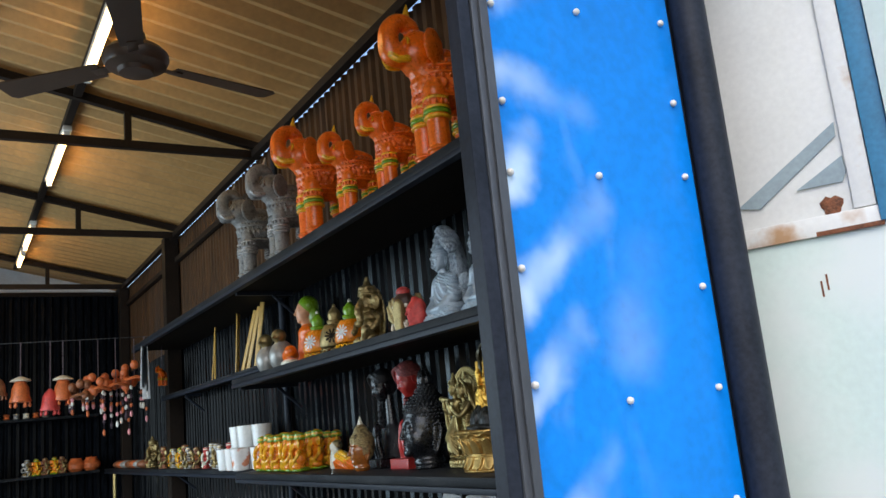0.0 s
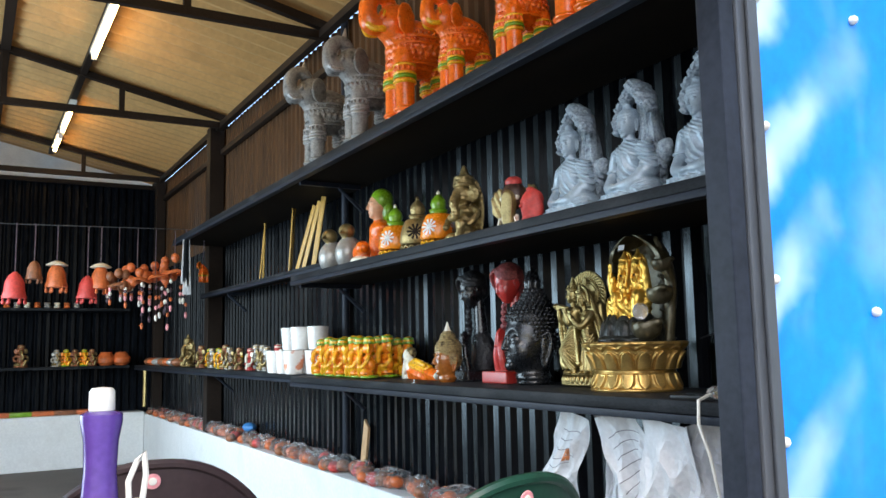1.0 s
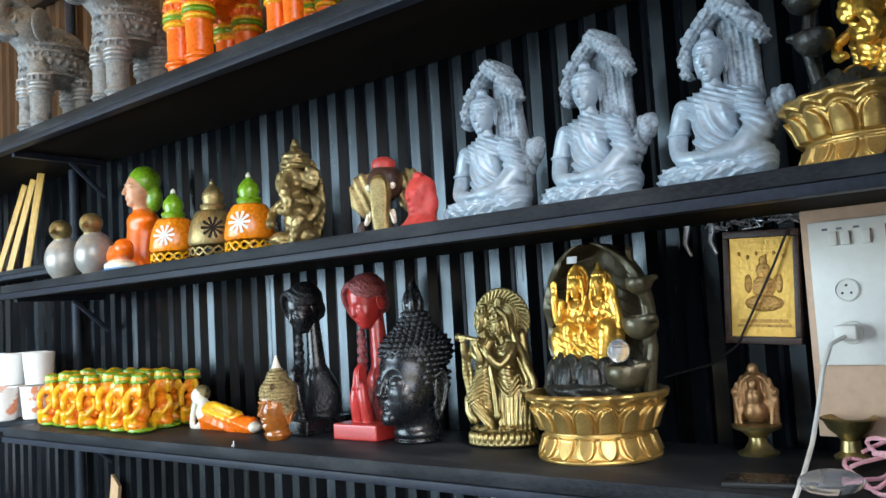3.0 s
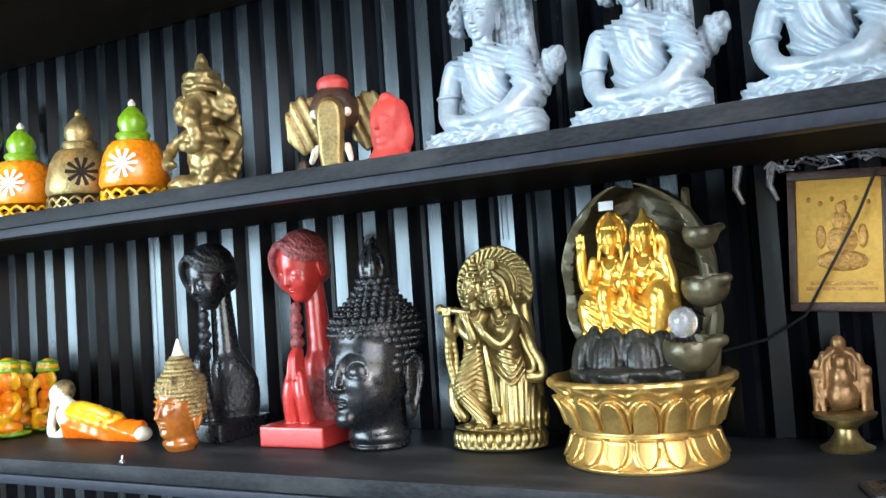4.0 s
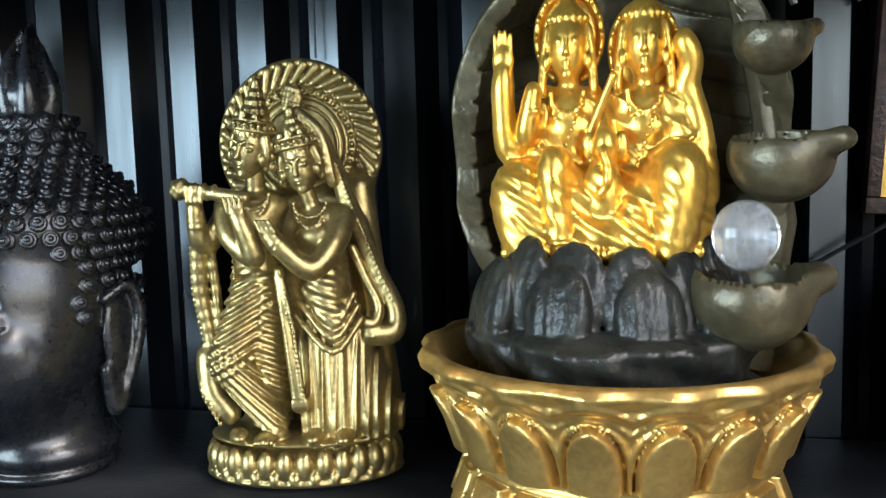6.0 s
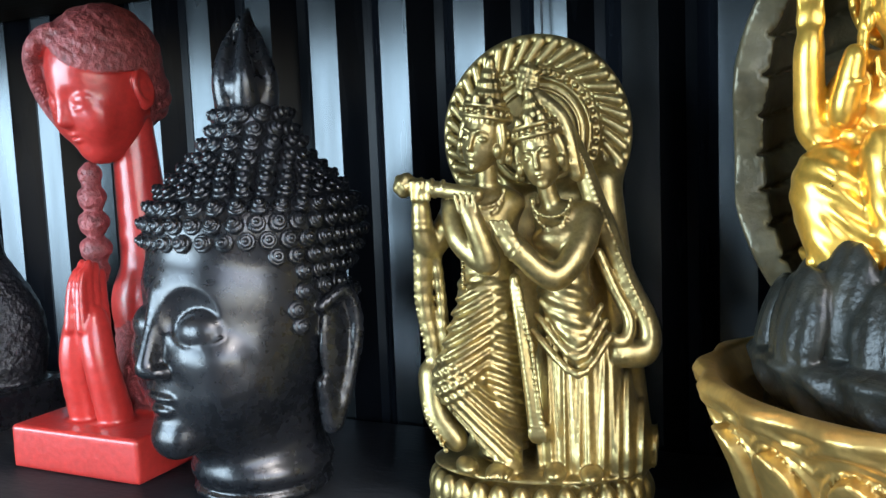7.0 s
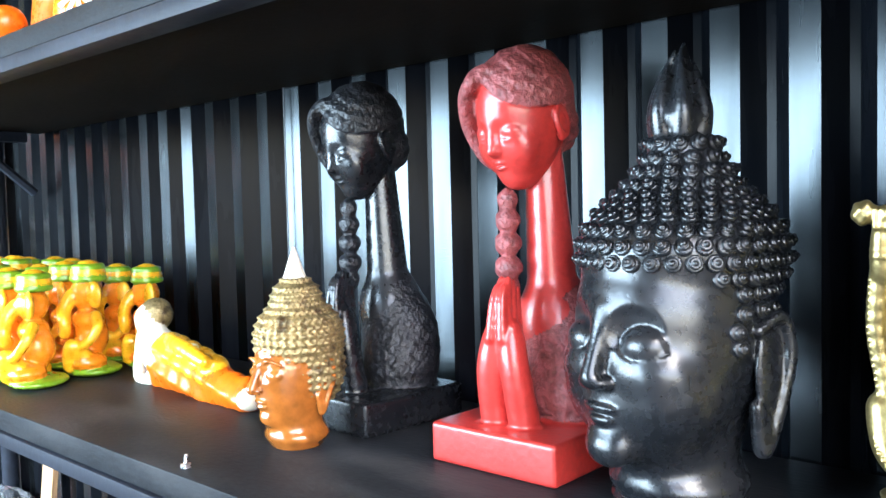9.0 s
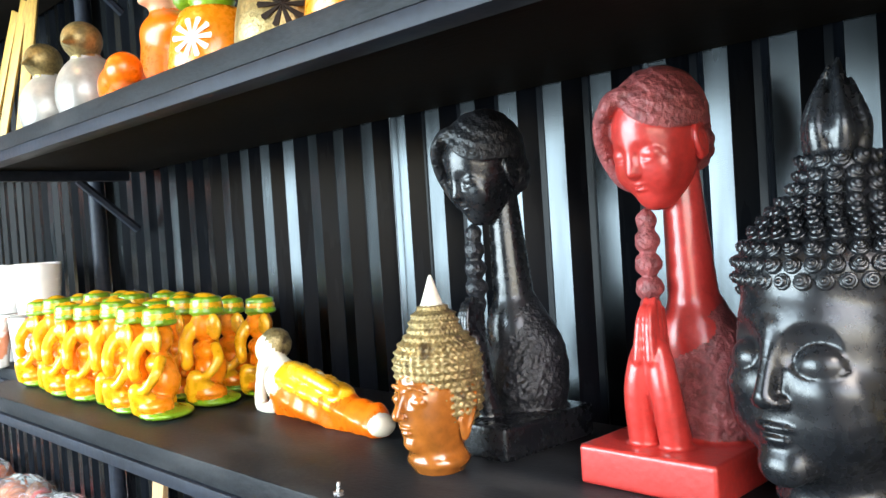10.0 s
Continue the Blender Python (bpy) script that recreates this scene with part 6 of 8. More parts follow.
def elephant_mesh(mats):
    """Standing elephant with raised curled trunk and belted cloth: 0 body, 1 bands, 2 trim."""
    cloth = lambda x, y, z: 0.0022 * np.sin(210 * z) + 0.0014 * np.sin(230 * y) * np.sin(190 * x + 100 * z)
    c = Clay((-0.105, -0.225, -0.004), (0.105, 0.150, 0.580), 0.0036)
    for sx in (-1, 1):
        for sy, zt in ((-0.070, 0.24), (0.082, 0.24)):
            c.cap((sx * 0.046, sy, 0.016), (sx * 0.042, sy, zt), 0.034, 0.036, 0.012)
            c.ell((sx * 0.046, sy, 0.010), (0.039, 0.041, 0.013), 0.003)
            for z, m, r in ((0.048, 0, 0.036), (0.150, 1, 0.038), (0.166, 2, 0.039), (0.180, 1, 0.038)):
                c.ring((sx * 0.045, sy, z), r, 0.006, (0, 0, 0), 0.002, m)
    c.ell((0, 0.006, 0.285), (0.082, 0.128, 0.095), 0.015, wave=cloth)
    c.ell((0, 0.008, 0.275), (0.089, 0.098, 0.082), 0.004, wave=cloth)
    for z, r in ((0.222, 0.083), (0.300, 0.088), (0.325, 0.084)):
        c.ring((0, 0.006, z), r, 0.0055, (0, 0, 0), 0.002, 0, (1.0, 1.30))
    for j in range(26):
        a = 2 * math.pi * j / 26
        c.ell((0.090 * math.cos(a), 0.006 + 0.118 * math.sin(a), 0.262), (0.0085, 0.0085, 0.013), 0.002)
    for z, R, n, r in ((0.238, 0.092, 34, 0.0050), (0.286, 0.094, 30, 0.0062), (0.312, 0.091, 36, 0.0046), (0.345, 0.074, 24, 0.0058)):
        for j in range(n):
            a = 2 * math.pi * (j + 0.5) / n
            c.ell((R * math.cos(a), 0.006 + R * 1.31 * math.sin(a), z), (r, r, r), 0.0015)
    for sx in (-1, 1):
        for sy in (-0.070, 0.082):
            for j in range(12):
                a = 2 * math.pi * j / 12
                c.ell((sx * 0.044 + 0.039 * math.cos(a), sy + 0.039 * math.sin(a), 0.198), (0.0055, 0.0055, 0.0085), 0.002)
            c.ring((sx * 0.043, sy, 0.212), 0.038, 0.0045, (0, 0, 0), 0.002, 1)
    c.ell((0, -0.100, 0.375), (0.060, 0.064, 0.070), 0.02)
    for j in range(13):
        a = math.pi * j / 12
        c.ell((0.046 * math.cos(a), -0.152 + 0.012 * math.sin(a), 0.392 + 0.034 * math.sin(a)), (0.0058, 0.0058, 0.0058), 0.0015, 1)
    c.ell((0, -0.090, 0.430), (0.040, 0.045, 0.030), 0.012)
    for s in (-1, 1):
        c.ell((s * 0.064, -0.070, 0.385), (0.013, 0.048, 0.062), 0.004, rot=(0, 0, s * 25), wave=lambda x, y, z: 0.001 * np.sin(200 * z))
        c.ring((s * 0.068, -0.072, 0.392), 0.030, 0.004, (0, 90, s * 25), 0.002, 0, (1.3, 1))
        c.ell((s * 0.040, -0.150, 0.392), (0.011, 0.010, 0.010), 0.002)
        c.line([(s * 0.036, -0.150, 0.345), (s * 0.034, -0.185, 0.340), (s * 0.028, -0.205, 0.355)], 0.010, 0.004, 0.002, 1)
    c.line([(0, -0.150, 0.370), (0, -0.185, 0.372), (0, -0.196, 0.405), (0, -0.190, 0.450), (0, -0.160, 0.482), (0, -0.125, 0.480), (0, -0.105, 0.462)], 0.036, 0.020, 0.010)
    for t in range(9):
        a = radians(200 - 22 * t)
        c.ring((0, -0.150 + 0.045 * math.cos(a), 0.425 + 0.055 * math.sin(a)), 0.026, 0.0045, (0, 90 if abs(math.cos(a)) > 0.7 else 0, 0), 0.004)
    c.cap((0, -0.128, 0.488), (0, -0.120, 0.552), 0.018, 0.003, 0.004, 1)
    c.line([(0, 0.118, 0.30), (0.006, 0.138, 0.24), (0.0, 0.136, 0.17)], 0.011, 0.006, 0.004)
    c.line([(0, -0.07, 0.375), (0, 0.0, 0.392), (0, 0.08, 0.372)], 0.020, 0.020, 0.01)
    return clay_mesh("elephant_statue", c.geo(), mats)


_oe, _ge = elephant_mesh([ORANGE, YELLOW, GREEN]), elephant_mesh([GREY_EL, SILVER_EL, SILVER_EL])
for _m, _y, _s, _l in ((_ge, 4.22, 0.96, "carved dark grey elephant statue with a raised trunk"), (_ge, 3.74, 0.93, "carved dark grey elephant statue with a raised trunk"),
                       (_oe, 3.34, 1.02, "large orange glazed elephant statue with yellow leg bands"), (_oe, 2.95, 0.70, "small orange glazed elephant statue with a raised trunk"),
                       (_oe, 2.61, 0.68, "small orange glazed elephant statue with a raised trunk"), (_oe, 2.29, 1.02, "large orange glazed elephant statue with yellow leg bands")):
    stand(_m, "elephant_statue", _l, 1.345 + 0.085 * _s, _y, S3, -92, _s, group="elephant statues")


def trunk_sitter_mesh(mats, carved=False):
    """Small seated elephant-headed figure: 0 body, 1 garment, 2 base and cap."""
    c = Clay((-0.045, -0.045, -0.001), (0.045, 0.040, 0.166), 0.0015 if carved else 0.0021)
    c.ell((0, 0, 0.006), (0.041, 0.034, 0.008), 0.002, 2)
    c.ell((-0.016, -0.010, 0.018), (0.022, 0.022, 0.012), 0.003, 1)
    c.ell((0.016, -0.010, 0.018), (0.022, 0.022, 0.012), 0.003, 0)
    c.line([(0.022, -0.012, 0.020), (0.026, -0.030, 0.040), (0.016, -0.032, 0.014)], 0.010, 0.007, 0.003, 1)
    c.ell((0, 0.0, 0.046), (0.020, 0.020, 0.026), 0.005, 0)
    c.ell((0, -0.004, 0.068), (0.024, 0.018, 0.014), 0.005, 0)
    for s, m in ((-1, 0), (1, 1)):
        c.line([(s * 0.022, 0.0, 0.074), (s * 0.040, -0.004, 0.060), (s * 0.036, -0.018, 0.042), (s * 0.026, -0.026, 0.040)], 0.0066, 0.0052, 0.0015, m)
        c.ell((s * 0.027, -0.002, 0.100), (0.013, 0.005, 0.017), 0.002, m, rot=(0, 0, s * 20))
    c.ell((0, -0.004, 0.100), (0.018, 0.019, 0.021), 0.004, 0)
    c.line([(0, -0.022, 0.098), (0.004, -0.032, 0.082), (0.012, -0.034, 0.066), (0.008, -0.033, 0.054), (-0.006, -0.032, 0.056)], 0.0085, 0.005, 0.003, 1)
    for k, z in enumerate((0.119, 0.126, 0.133)):
        c.ring((0, -0.001, z), 0.0175 - 0.0010 * k, 0.0045, (0, 0, 0), 0.001, 2 if k != 1 else 1)
    c.ell((0, -0.001, 0.132), (0.0155, 0.0155, 0.010), 0.001, 1)
    if carved:
        c.ell((0, 0.018, 0.070), (0.034, 0.007, 0.066), 0.003).cap((0, -0.001, 0.136), (0, 0.0, 0.156), 0.011, 0.004, 0.003)
        c.emboss(lambda x, y, z: 0.0009 * np.sin(430 * z + 90 * x) * np.sin(400 * x - 60 * z) * np.sin(380 * y + 1.0) + 0.0004 * np.sin(640 * z + 300 * x))
    return clay_mesh("trunk_sitter_statue", c.geo(), mats)


_gn = trunk_sitter_mesh([AMBER, YELLOW, GREEN])
_rg = random.Random(4)
for _r, (_x, _y0, _n) in enumerate(((1.368, 3.64, 7), (1.452, 3.665, 7), (1.540, 3.65, 8))):
    for _j in range(_n):
        stand(_gn, "small_elephant_god_statue", "small orange and yellow glazed seated statue with a green base", _x + _rg.uniform(-0.008, 0.008), _y0 + 0.088 * _j, S1, -108 + _rg.uniform(-18, 18), _rg.uniform(1.13, 1.24), group="small seated statues")
_gb = trunk_sitter_mesh([BRONZE, BRONZE, BRONZE], True)
stand(_gb, "bronze_seated_statue", "tall dull bronze seated elephant-headed statue", 1.460, 3.055, S2, -80, 1.80)
stand(trunk_sitter_mesh([GOLD, GOLD, GOLD], True), "gilded_seated_statue", "gilded seated elephant-headed statue on a fountain", 1.462, 1.735, S2 + 0.128, -96, 1.30)


def recliner_mesh():
    c = Clay((-0.175, -0.05, -0.002), (0.165, 0.05, 0.125), 0.0024)
    fold = lambda x, y, z: 0.0050 * np.abs(np.sin(95 * (z + 0.22 * x) + 14 * y)) - 0.0025 + 0.0008 * np.sin(190 * x)
    c.cap((-0.085, 0.004, 0.026), (0.130, 0.004, 0.016), 0.036, 0.024, 0.006, 0, wave=fold, flat=0.85)
    c.cap((-0.072, 0.002, 0.050), (0.060, 0.002, 0.034), 0.026, 0.020, 0.004, 1, wave=fold)
    c.ell((-0.094, -0.004, 0.046), (0.022, 0.028, 0.030), 0.006, 2)
    c.line([(-0.040, -0.012, 0.068), (0.010, -0.018, 0.064), (0.060, -0.014, 0.052)], 0.011, 0.009, 0.004, 1)
    c.ell((0.022, -0.012, 0.066), (0.010, 0.008, 0.006), 0.002, 2)
    c.ell((0.150, 0.0, 0.016), (0.014, 0.018, 0.014), 0.003, 2)
    c.cap((-0.090, 0.0, 0.058), (-0.115, -0.002, 0.076), 0.016, 0.012, 0.006, 2)
    c.ell((-0.128, -0.004, 0.088), (0.023, 0.022, 0.026), 0.003, 2, rot=(0, -25, 0))
    c.ell((-0.126, 0.004, 0.096), (0.025, 0.023, 0.024), 0.002, 3, rot=(0, -25, 0), wave=lambda x, y, z: 0.0012 * np.sin(500 * x) * np.sin(500 * y) * np.sin(500 * z))
    c.line([(-0.086, -0.006, 0.050), (-0.110, -0.014, 0.008), (-0.150, -0.014, 0.008), (-0.136, -0.014, 0.066)], 0.010, 0.0085, 0.003, 2)
    return clay_mesh("reclining_statue", c.geo(), [ORANGE, YELLOW, IVORY, HAIR_GOLD])


stand(recliner_mesh(), "reclining_statue", "small ivory and orange reclining statue leaning on one arm", 1.468, 3.400, S1, -96)


def small_head_mesh():
    c = Clay((-0.056, -0.060, -0.001), (0.056, 0.056, 0.200), 0.0015)
    hair = lambda x, y, z: 0.0028 * np.sin(820 * z) * (0.45 + 0.55 * np.sin(34 * np.arctan2(y, x)))
    c.ell((0, 0.002, 0.012), (0.033, 0.030, 0.012), 0.002)
    c.cap((0, 0.002, 0.01), (0, 0.002, 0.05), 0.026, 0.026, 0.006)
    calm_face(c, (0, -0.001, 0.075), 0.90)
    for s in (-1, 1):
        ear(c, (s * 0.035, 0.004, 0.064), s, 0.056)
    c.ell((0, 0.008, 0.104), (0.043, 0.044, 0.040), 0.003, 1, wave=hair)
    c.ell((0, 0.014, 0.076), (0.042, 0.036, 0.044), 0.003, 1, wave=hair)
    c.ell((0, 0.006, 0.140), (0.024, 0.025, 0.024), 0.008, 1, wave=hair)
    c.cap((0, 0.005, 0.152), (0, 0.005, 0.190), 0.0145, 0.002, 0.002, 2)
    return clay_mesh("small_head_statue", c.geo(), [BROWN_GLOSS, HAIR_GOLD, IVORY])


stand(small_head_mesh(), "small_head_statue", "small glossy brown head statue with gilded curls and a cone", 1.400, 3.100, S1, -93, 1.06)


# bells, bust and birds on the middle shelf
def star(parent, m, material, n=10, r=0.032):
    vs, fs = [(0, -0.003, 0)], []
    for j in range(n):
        a = 2 * math.pi * j / n
        vs += [(q * math.cos(a + d), 0, q * math.sin(a + d)) for q, d in ((0.009, -math.pi / n), (r * 0.96, -0.15), (r, 0.0), (r * 0.96, 0.15))]
        k = 1 + 4 * j
        fs += [(0, k, k + 1), (0, k + 1, k + 2), (0, k + 2, k + 3), (0, k + 3, 1 + (4 * j + 4) % (4 * n))]
    g = Geo().put(vs, fs)
    part("star", g, material, parent, m=m)


def lattice_bell(x, y, turn, body, dome, trim, star_mat, label, s=1.0):
    b = thing("lattice_bell", label, "bell lamp", m=pose(x, y, S2, 0, 0, turn) @ Matrix.Scale(s, 4), group="bell lamps")
    shell = part("body", Geo().lathe([(0.050, 0.050), (0.066, 0.052), (0.071, 0.062), (0.068, 0.090), (0.061, 0.120), (0.050, 0.142), (0.044, 0.148), (0.034, 0.150)], 32), body, b)
    dome_part = part("dome", Geo().lathe([(0.030, 0.149), (0.033, 0.158), (0.024, 0.163), (0.026, 0.172), (0.030, 0.186), (0.027, 0.201), (0.016, 0.216), (0.006, 0.225)], 28, wob=lambda a, i: 1 + (0.03 * math.cos(8 * a) if i > 3 else 0)), dome, b)
    part("collar", Geo().lathe([(0.0335, 0.158), (0.0355, 0.162), (0.0335, 0.167)], 28), GREEN if dome is not BRONZE else BRONZE, dome_part)
    part("finial", Geo().lathe([(0.006, 0.224), (0.008, 0.230), (0.005, 0.236), (0.001, 0.240)], 12), IVORY if dome is not BRONZE else BRONZE, dome_part)
    for j in range(8):
        a = 2 * math.pi * j / 8
        pts = [(0.066 * math.cos(a + math.pi / 8 * k / 3), 0.066 * math.sin(a + math.pi / 8 * k / 3), 0.034 + 0.013 * math.sin(math.pi * k / 3 * 0.5 + math.pi / 2 * 0)) for k in range(0, 7)]
        q = [(p[0], p[1], 0.034 + 0.011 * math.cos(math.pi * k / 3)) for k, p in enumerate(pts)]
        r = [(p[0], p[1], 0.034 - 0.011 * math.cos(math.pi * k / 3)) for k, p in enumerate(pts)]
        part("lattice", Geo().tube(q, 0.0034, 6).tube(r, 0.0034, 6), trim, b)
        if j % 2 == 0:
            part("foot", Geo().lathe([(0.003, 0.0), (0.006, 0.004), (0.007, 0.014), (0.005, 0.022)], 10), trim, b, m=pose(0.064 * math.cos(a), 0.064 * math.sin(a), 0))
    for k in range(2):
        a = radians(-78 + 95 * k)
        star(shell, pose(0.0665 * math.cos(a), 0.0665 * math.sin(a), 0.096, -12, 0, math.degrees(a) + 90), star_mat)
    return b


lattice_bell(1.470, 3.612, -70, AMBER, GREEN, YELLOW, CERAMIC, "orange-yellow glazed lattice bell with a white star and green dome")
lattice_bell(1.470, 3.420, -50, BRONZE, BRONZE, BRONZE, STEEL_DARK, "dull bronze lattice bell with cut stars")
lattice_bell(1.472, 3.262, -75, AMBER, GREEN, YELLOW, CERAMIC, "orange-yellow glazed lattice bell with a white star and green dome", 0.98)


def green_hair_bust():
    c = Clay((-0.09, -0.08, -0.002), (0.09, 0.07, 0.362), 0.003)
    c.ell((0, 0.0, 0.02), (0.075, 0.055, 0.03), 0.01, 0)
    c.cap((0, 0, 0.02), (0, 0.005, 0.16), 0.060, 0.050, 0.02, 0)
    c.ell((0, 0.0, 0.175), (0.070, 0.042, 0.035), 0.015, 0)
    c.cap((0, 0.0, 0.19), (0, -0.004, 0.24), 0.024, 0.022, 0.01, 1)
    calm_face(c, (0, -0.008, 0.276), 1.0, 1)
    c.ell((0, 0.010, 0.300), (0.048, 0.050, 0.052), 0.003, 2)
    c.ell((0.010, 0.030, 0.250), (0.040, 0.030, 0.050), 0.004, 2)
    return clay_mesh("painted_bust", c.geo(), [ORANGE, SKIN_PAINT, GREEN])


stand(green_hair_bust(), "painted_bust", "painted bust with green hair and an orange dress", 1.520, 3.860, S2, -100)


def bird_mesh(mats, parrot=False):
    c = Clay((-0.06, -0.10, -0.002), (0.06, 0.10, 0.20), 0.003)
    if parrot:
        c.ell((0, 0.0, 0.062), (0.040, 0.075, 0.034), 0.01, 0, rot=(-12, 0, 0))
        c.ell((0, -0.058, 0.078), (0.030, 0.032, 0.030), 0.006, 0)
        c.ell((0, 0.072, 0.080), (0.024, 0.034, 0.020), 0.006, 2, rot=(18, 0, 0))
        c.ell((0, -0.004, 0.026), (0.050, 0.070, 0.020), 0.004, 1)
        c.ell((0, 0.0, 0.010), (0.058, 0.082, 0.012), 0.004, 3)
    else:
        c.ell((0, 0.0, 0.070), (0.052, 0.062, 0.066), 0.012, 0)
        c.ell((0, -0.018, 0.155), (0.030, 0.034, 0.030), 0.008, 1)
        c.cap((0, -0.046, 0.150), (0, -0.070, 0.142), 0.010, 0.002, 0.004, 1)
        c.cap((0, 0.04, 0.075), (0, 0.090, 0.050), 0.026, 0.010, 0.01, 0)
        c.ell((0, 0.0, 0.008), (0.042, 0.050, 0.010), 0.004, 1)
    return clay_mesh("bird_figurine", c.geo(), mats)


_bd = bird_mesh([GREY_PAINT, BRONZE])
for _x, _y, _a in ((1.440, 4.205, -60), (1.440, 4.010, -55)):
    stand(_bd, "bird_figurine", "plump grey bird figurine with a bronze head", _x, _y, S2, _a, 1.15, "figurine", "bird figurines")
stand(bird_mesh([ORANGE, IVORY, IVORY, BLUE_PAINT], True), "duck_figurine", "orange, white and blue painted duck figurine", 1.400, 3.790, S2, -20, 0.95, "figurine")


def red_bust_mesh():
    c = Clay((-0.085, -0.06, -0.002), (0.085, 0.06, 0.165), 0.0024)
    c.ell((0, 0.0, 0.010), (0.076, 0.046, 0.026), 0.01)
    c.cap((0, 0.0, 0.01), (0, 0.004, 0.075), 0.044, 0.026, 0.02)
    calm_face(c, (0, -0.006, 0.097), 0.80)
    c.ell((0, 0.008, 0.112), (0.040, 0.036, 0.040), 0.006, wave=lambda x, y, z: 0.0012 * np.sin(400 * x))
    c.ell((0, 0.012, 0.075), (0.046, 0.030, 0.050), 0.008)
    c.ell((0, 0.0, 0.148), (0.014, 0.016, 0.012), 0.004)
    return clay_mesh("red_bust", c.geo(), [RED_PAINT])


stand(red_bust_mesh(), "red_bust", "small bright red painted bust", 1.432, 2.632, S2, -92, 0.84)


def elephant_head_mesh():
    fan_ear = lambda x, y, z: 0.0022 * np.sin(300 * x + 130 * z)
    c = Clay((-0.09, -0.05, -0.002), (0.09, 0.05, 0.190), 0.0024)
    c.line([(0, -0.034, 0.120), (0, -0.036, 0.085), (0, -0.034, 0.040), (0.004, -0.030, 0.008)], 0.022, 0.018, 0.006, 0)
    c.ell((0, -0.004, 0.128), (0.042, 0.038, 0.044), 0.008, 1)
    for s in (-1, 1):
        c.ell((s * 0.056, 0.006, 0.108), (0.036, 0.008, 0.052), 0.003, 0, rot=(0, 0, -s * 15), wave=fan_ear)
        c.line([(s * 0.026, -0.028, 0.060), (s * 0.034, -0.042, 0.035), (s * 0.028, -0.046, 0.055)], 0.006, 0.003, 0.002, 2)
        c.ell((s * 0.030, -0.030, 0.118), (0.007, 0.006, 0.007), 0.001, 2)
    c.ell((0, -0.006, 0.172), (0.028, 0.024, 0.018), 0.004, 3)
    c.ell((0, -0.010, 0.006), (0.040, 0.032, 0.008), 0.003, 1)
    c.ell((-0.060, -0.006, 0.022), (0.012, 0.010, 0.024), 0.003, 1)
    return clay_mesh("elephant_head_statue", c.geo(), [BRONZE, FRAME_BROWN, IVORY, RED_PAINT])


stand(elephant_head_mesh(), "elephant_head_statue", "bronze elephant head statue with a red top knot", 1.460, 2.755, S2, -70)


# ---- things at the near end of the shelf ----
pic = thing("framed_picture", "small gold foil relief picture in a dark frame", "picture", m=pose(1.640, 1.992, 1.527, 0, 3, -90))
for _lo, _hi in (((-0.069, -0.008, 0.092), (0.069, 0.008, 0.105)), ((-0.069, -0.008, -0.105), (0.069, 0.008, -0.092)), ((-0.069, -0.008, -0.0915), (-0.058, 0.008, 0.0915)), ((0.058, -0.008, -0.0915), (0.069, 0.008, 0.0915))):
    part("frame_bar", Geo().box(_lo, _hi, 0.002), FRAME_BROWN, pic)
_foil = part("foil", Geo().box((-0.0575, -0.003, -0.0915), (0.0575, 0.004, 0.0915)), GOLD_FOIL, pic, smooth=False)
_rel = Geo()
for _c, _r in (((0.004, -0.003, 0.030), (0.014, 0.002, 0.016)), ((0.004, -0.003, 0.0), (0.022, 0.003, 0.022)), ((0.004, -0.003, -0.030), (0.036, 0.003, 0.016)), ((0.004, -0.003, 0.048), (0.008, 0.002, 0.010)), ((-0.024, -0.003, 0.006), (0.007, 0.002, 0.018)), ((0.032, -0.003, 0.006), (0.007, 0.002, 0.018))):
    _rel.ball(_c, _r, 12, 6)
_rel.box((-0.040, -0.005, -0.066), (0.044, -0.002, -0.060)).box((-0.046, -0.005, -0.074), (0.050, -0.002, -0.069))
for _k in range(6):
    _rel.ball((-0.040 + 0.016 * _k, -0.003, 0.062 - 0.006 * (_k % 2)), (0.003, 0.002, 0.004), 6, 4)
part("relief", _rel, FOIL_RELIEF, _foil, "embossed seated figure as a plain shape")
solo("picture_wire", Geo().tube([(1.628, 1.935, 1.625), (1.622, 1.965, 1.56), (1.626, 2.01, 1.48), (1.632, 2.045, 1.42), (1.640, 2.10, 1.385), (1.645, 2.20, 1.36)], 0.0022, 6), BLACK_RUBBER, "thin black cable across the picture", "cable")

swb = thing("switch_board", "peach wooden board with a cream switch plate on the wall", "switch board")
part("back_board", Geo().box((1.612, 1.63, 1.262), (1.652, 1.908, 1.655), 0.002), BOARD, swb)
part("ledge", Geo().box((1.560, 1.62, 1.6565), (1.652, 1.925, 1.6655), 0.002), WOOD, swb, "wooden ledge")
_plate = part("plate", Geo().box((1.596, 1.665, 1.385), (1.611, 1.893, 1.632), 0.004), PLASTIC_WHITE, swb, "cream plastic switch plate")
for _y in (1.852, 1.832, 1.800):
    part("switch", Geo().box((1.590, _y - 0.007, 1.588), (1.5955, _y + 0.007, 1.612), 0.0015), PLASTIC_WHITE, _plate)
for _y in (1.865, 1.842, 1.815):
    part("mark", Geo().box((1.5948, _y - 0.005, 1.6155), (1.5958, _y + 0.004, 1.619)), INK, _plate)
part("red_switch", Geo().box((1.588, 1.752, 1.588), (1.5955, 1.770, 1.618), 0.002), RED_PRINT, _plate, "red indicator switch")
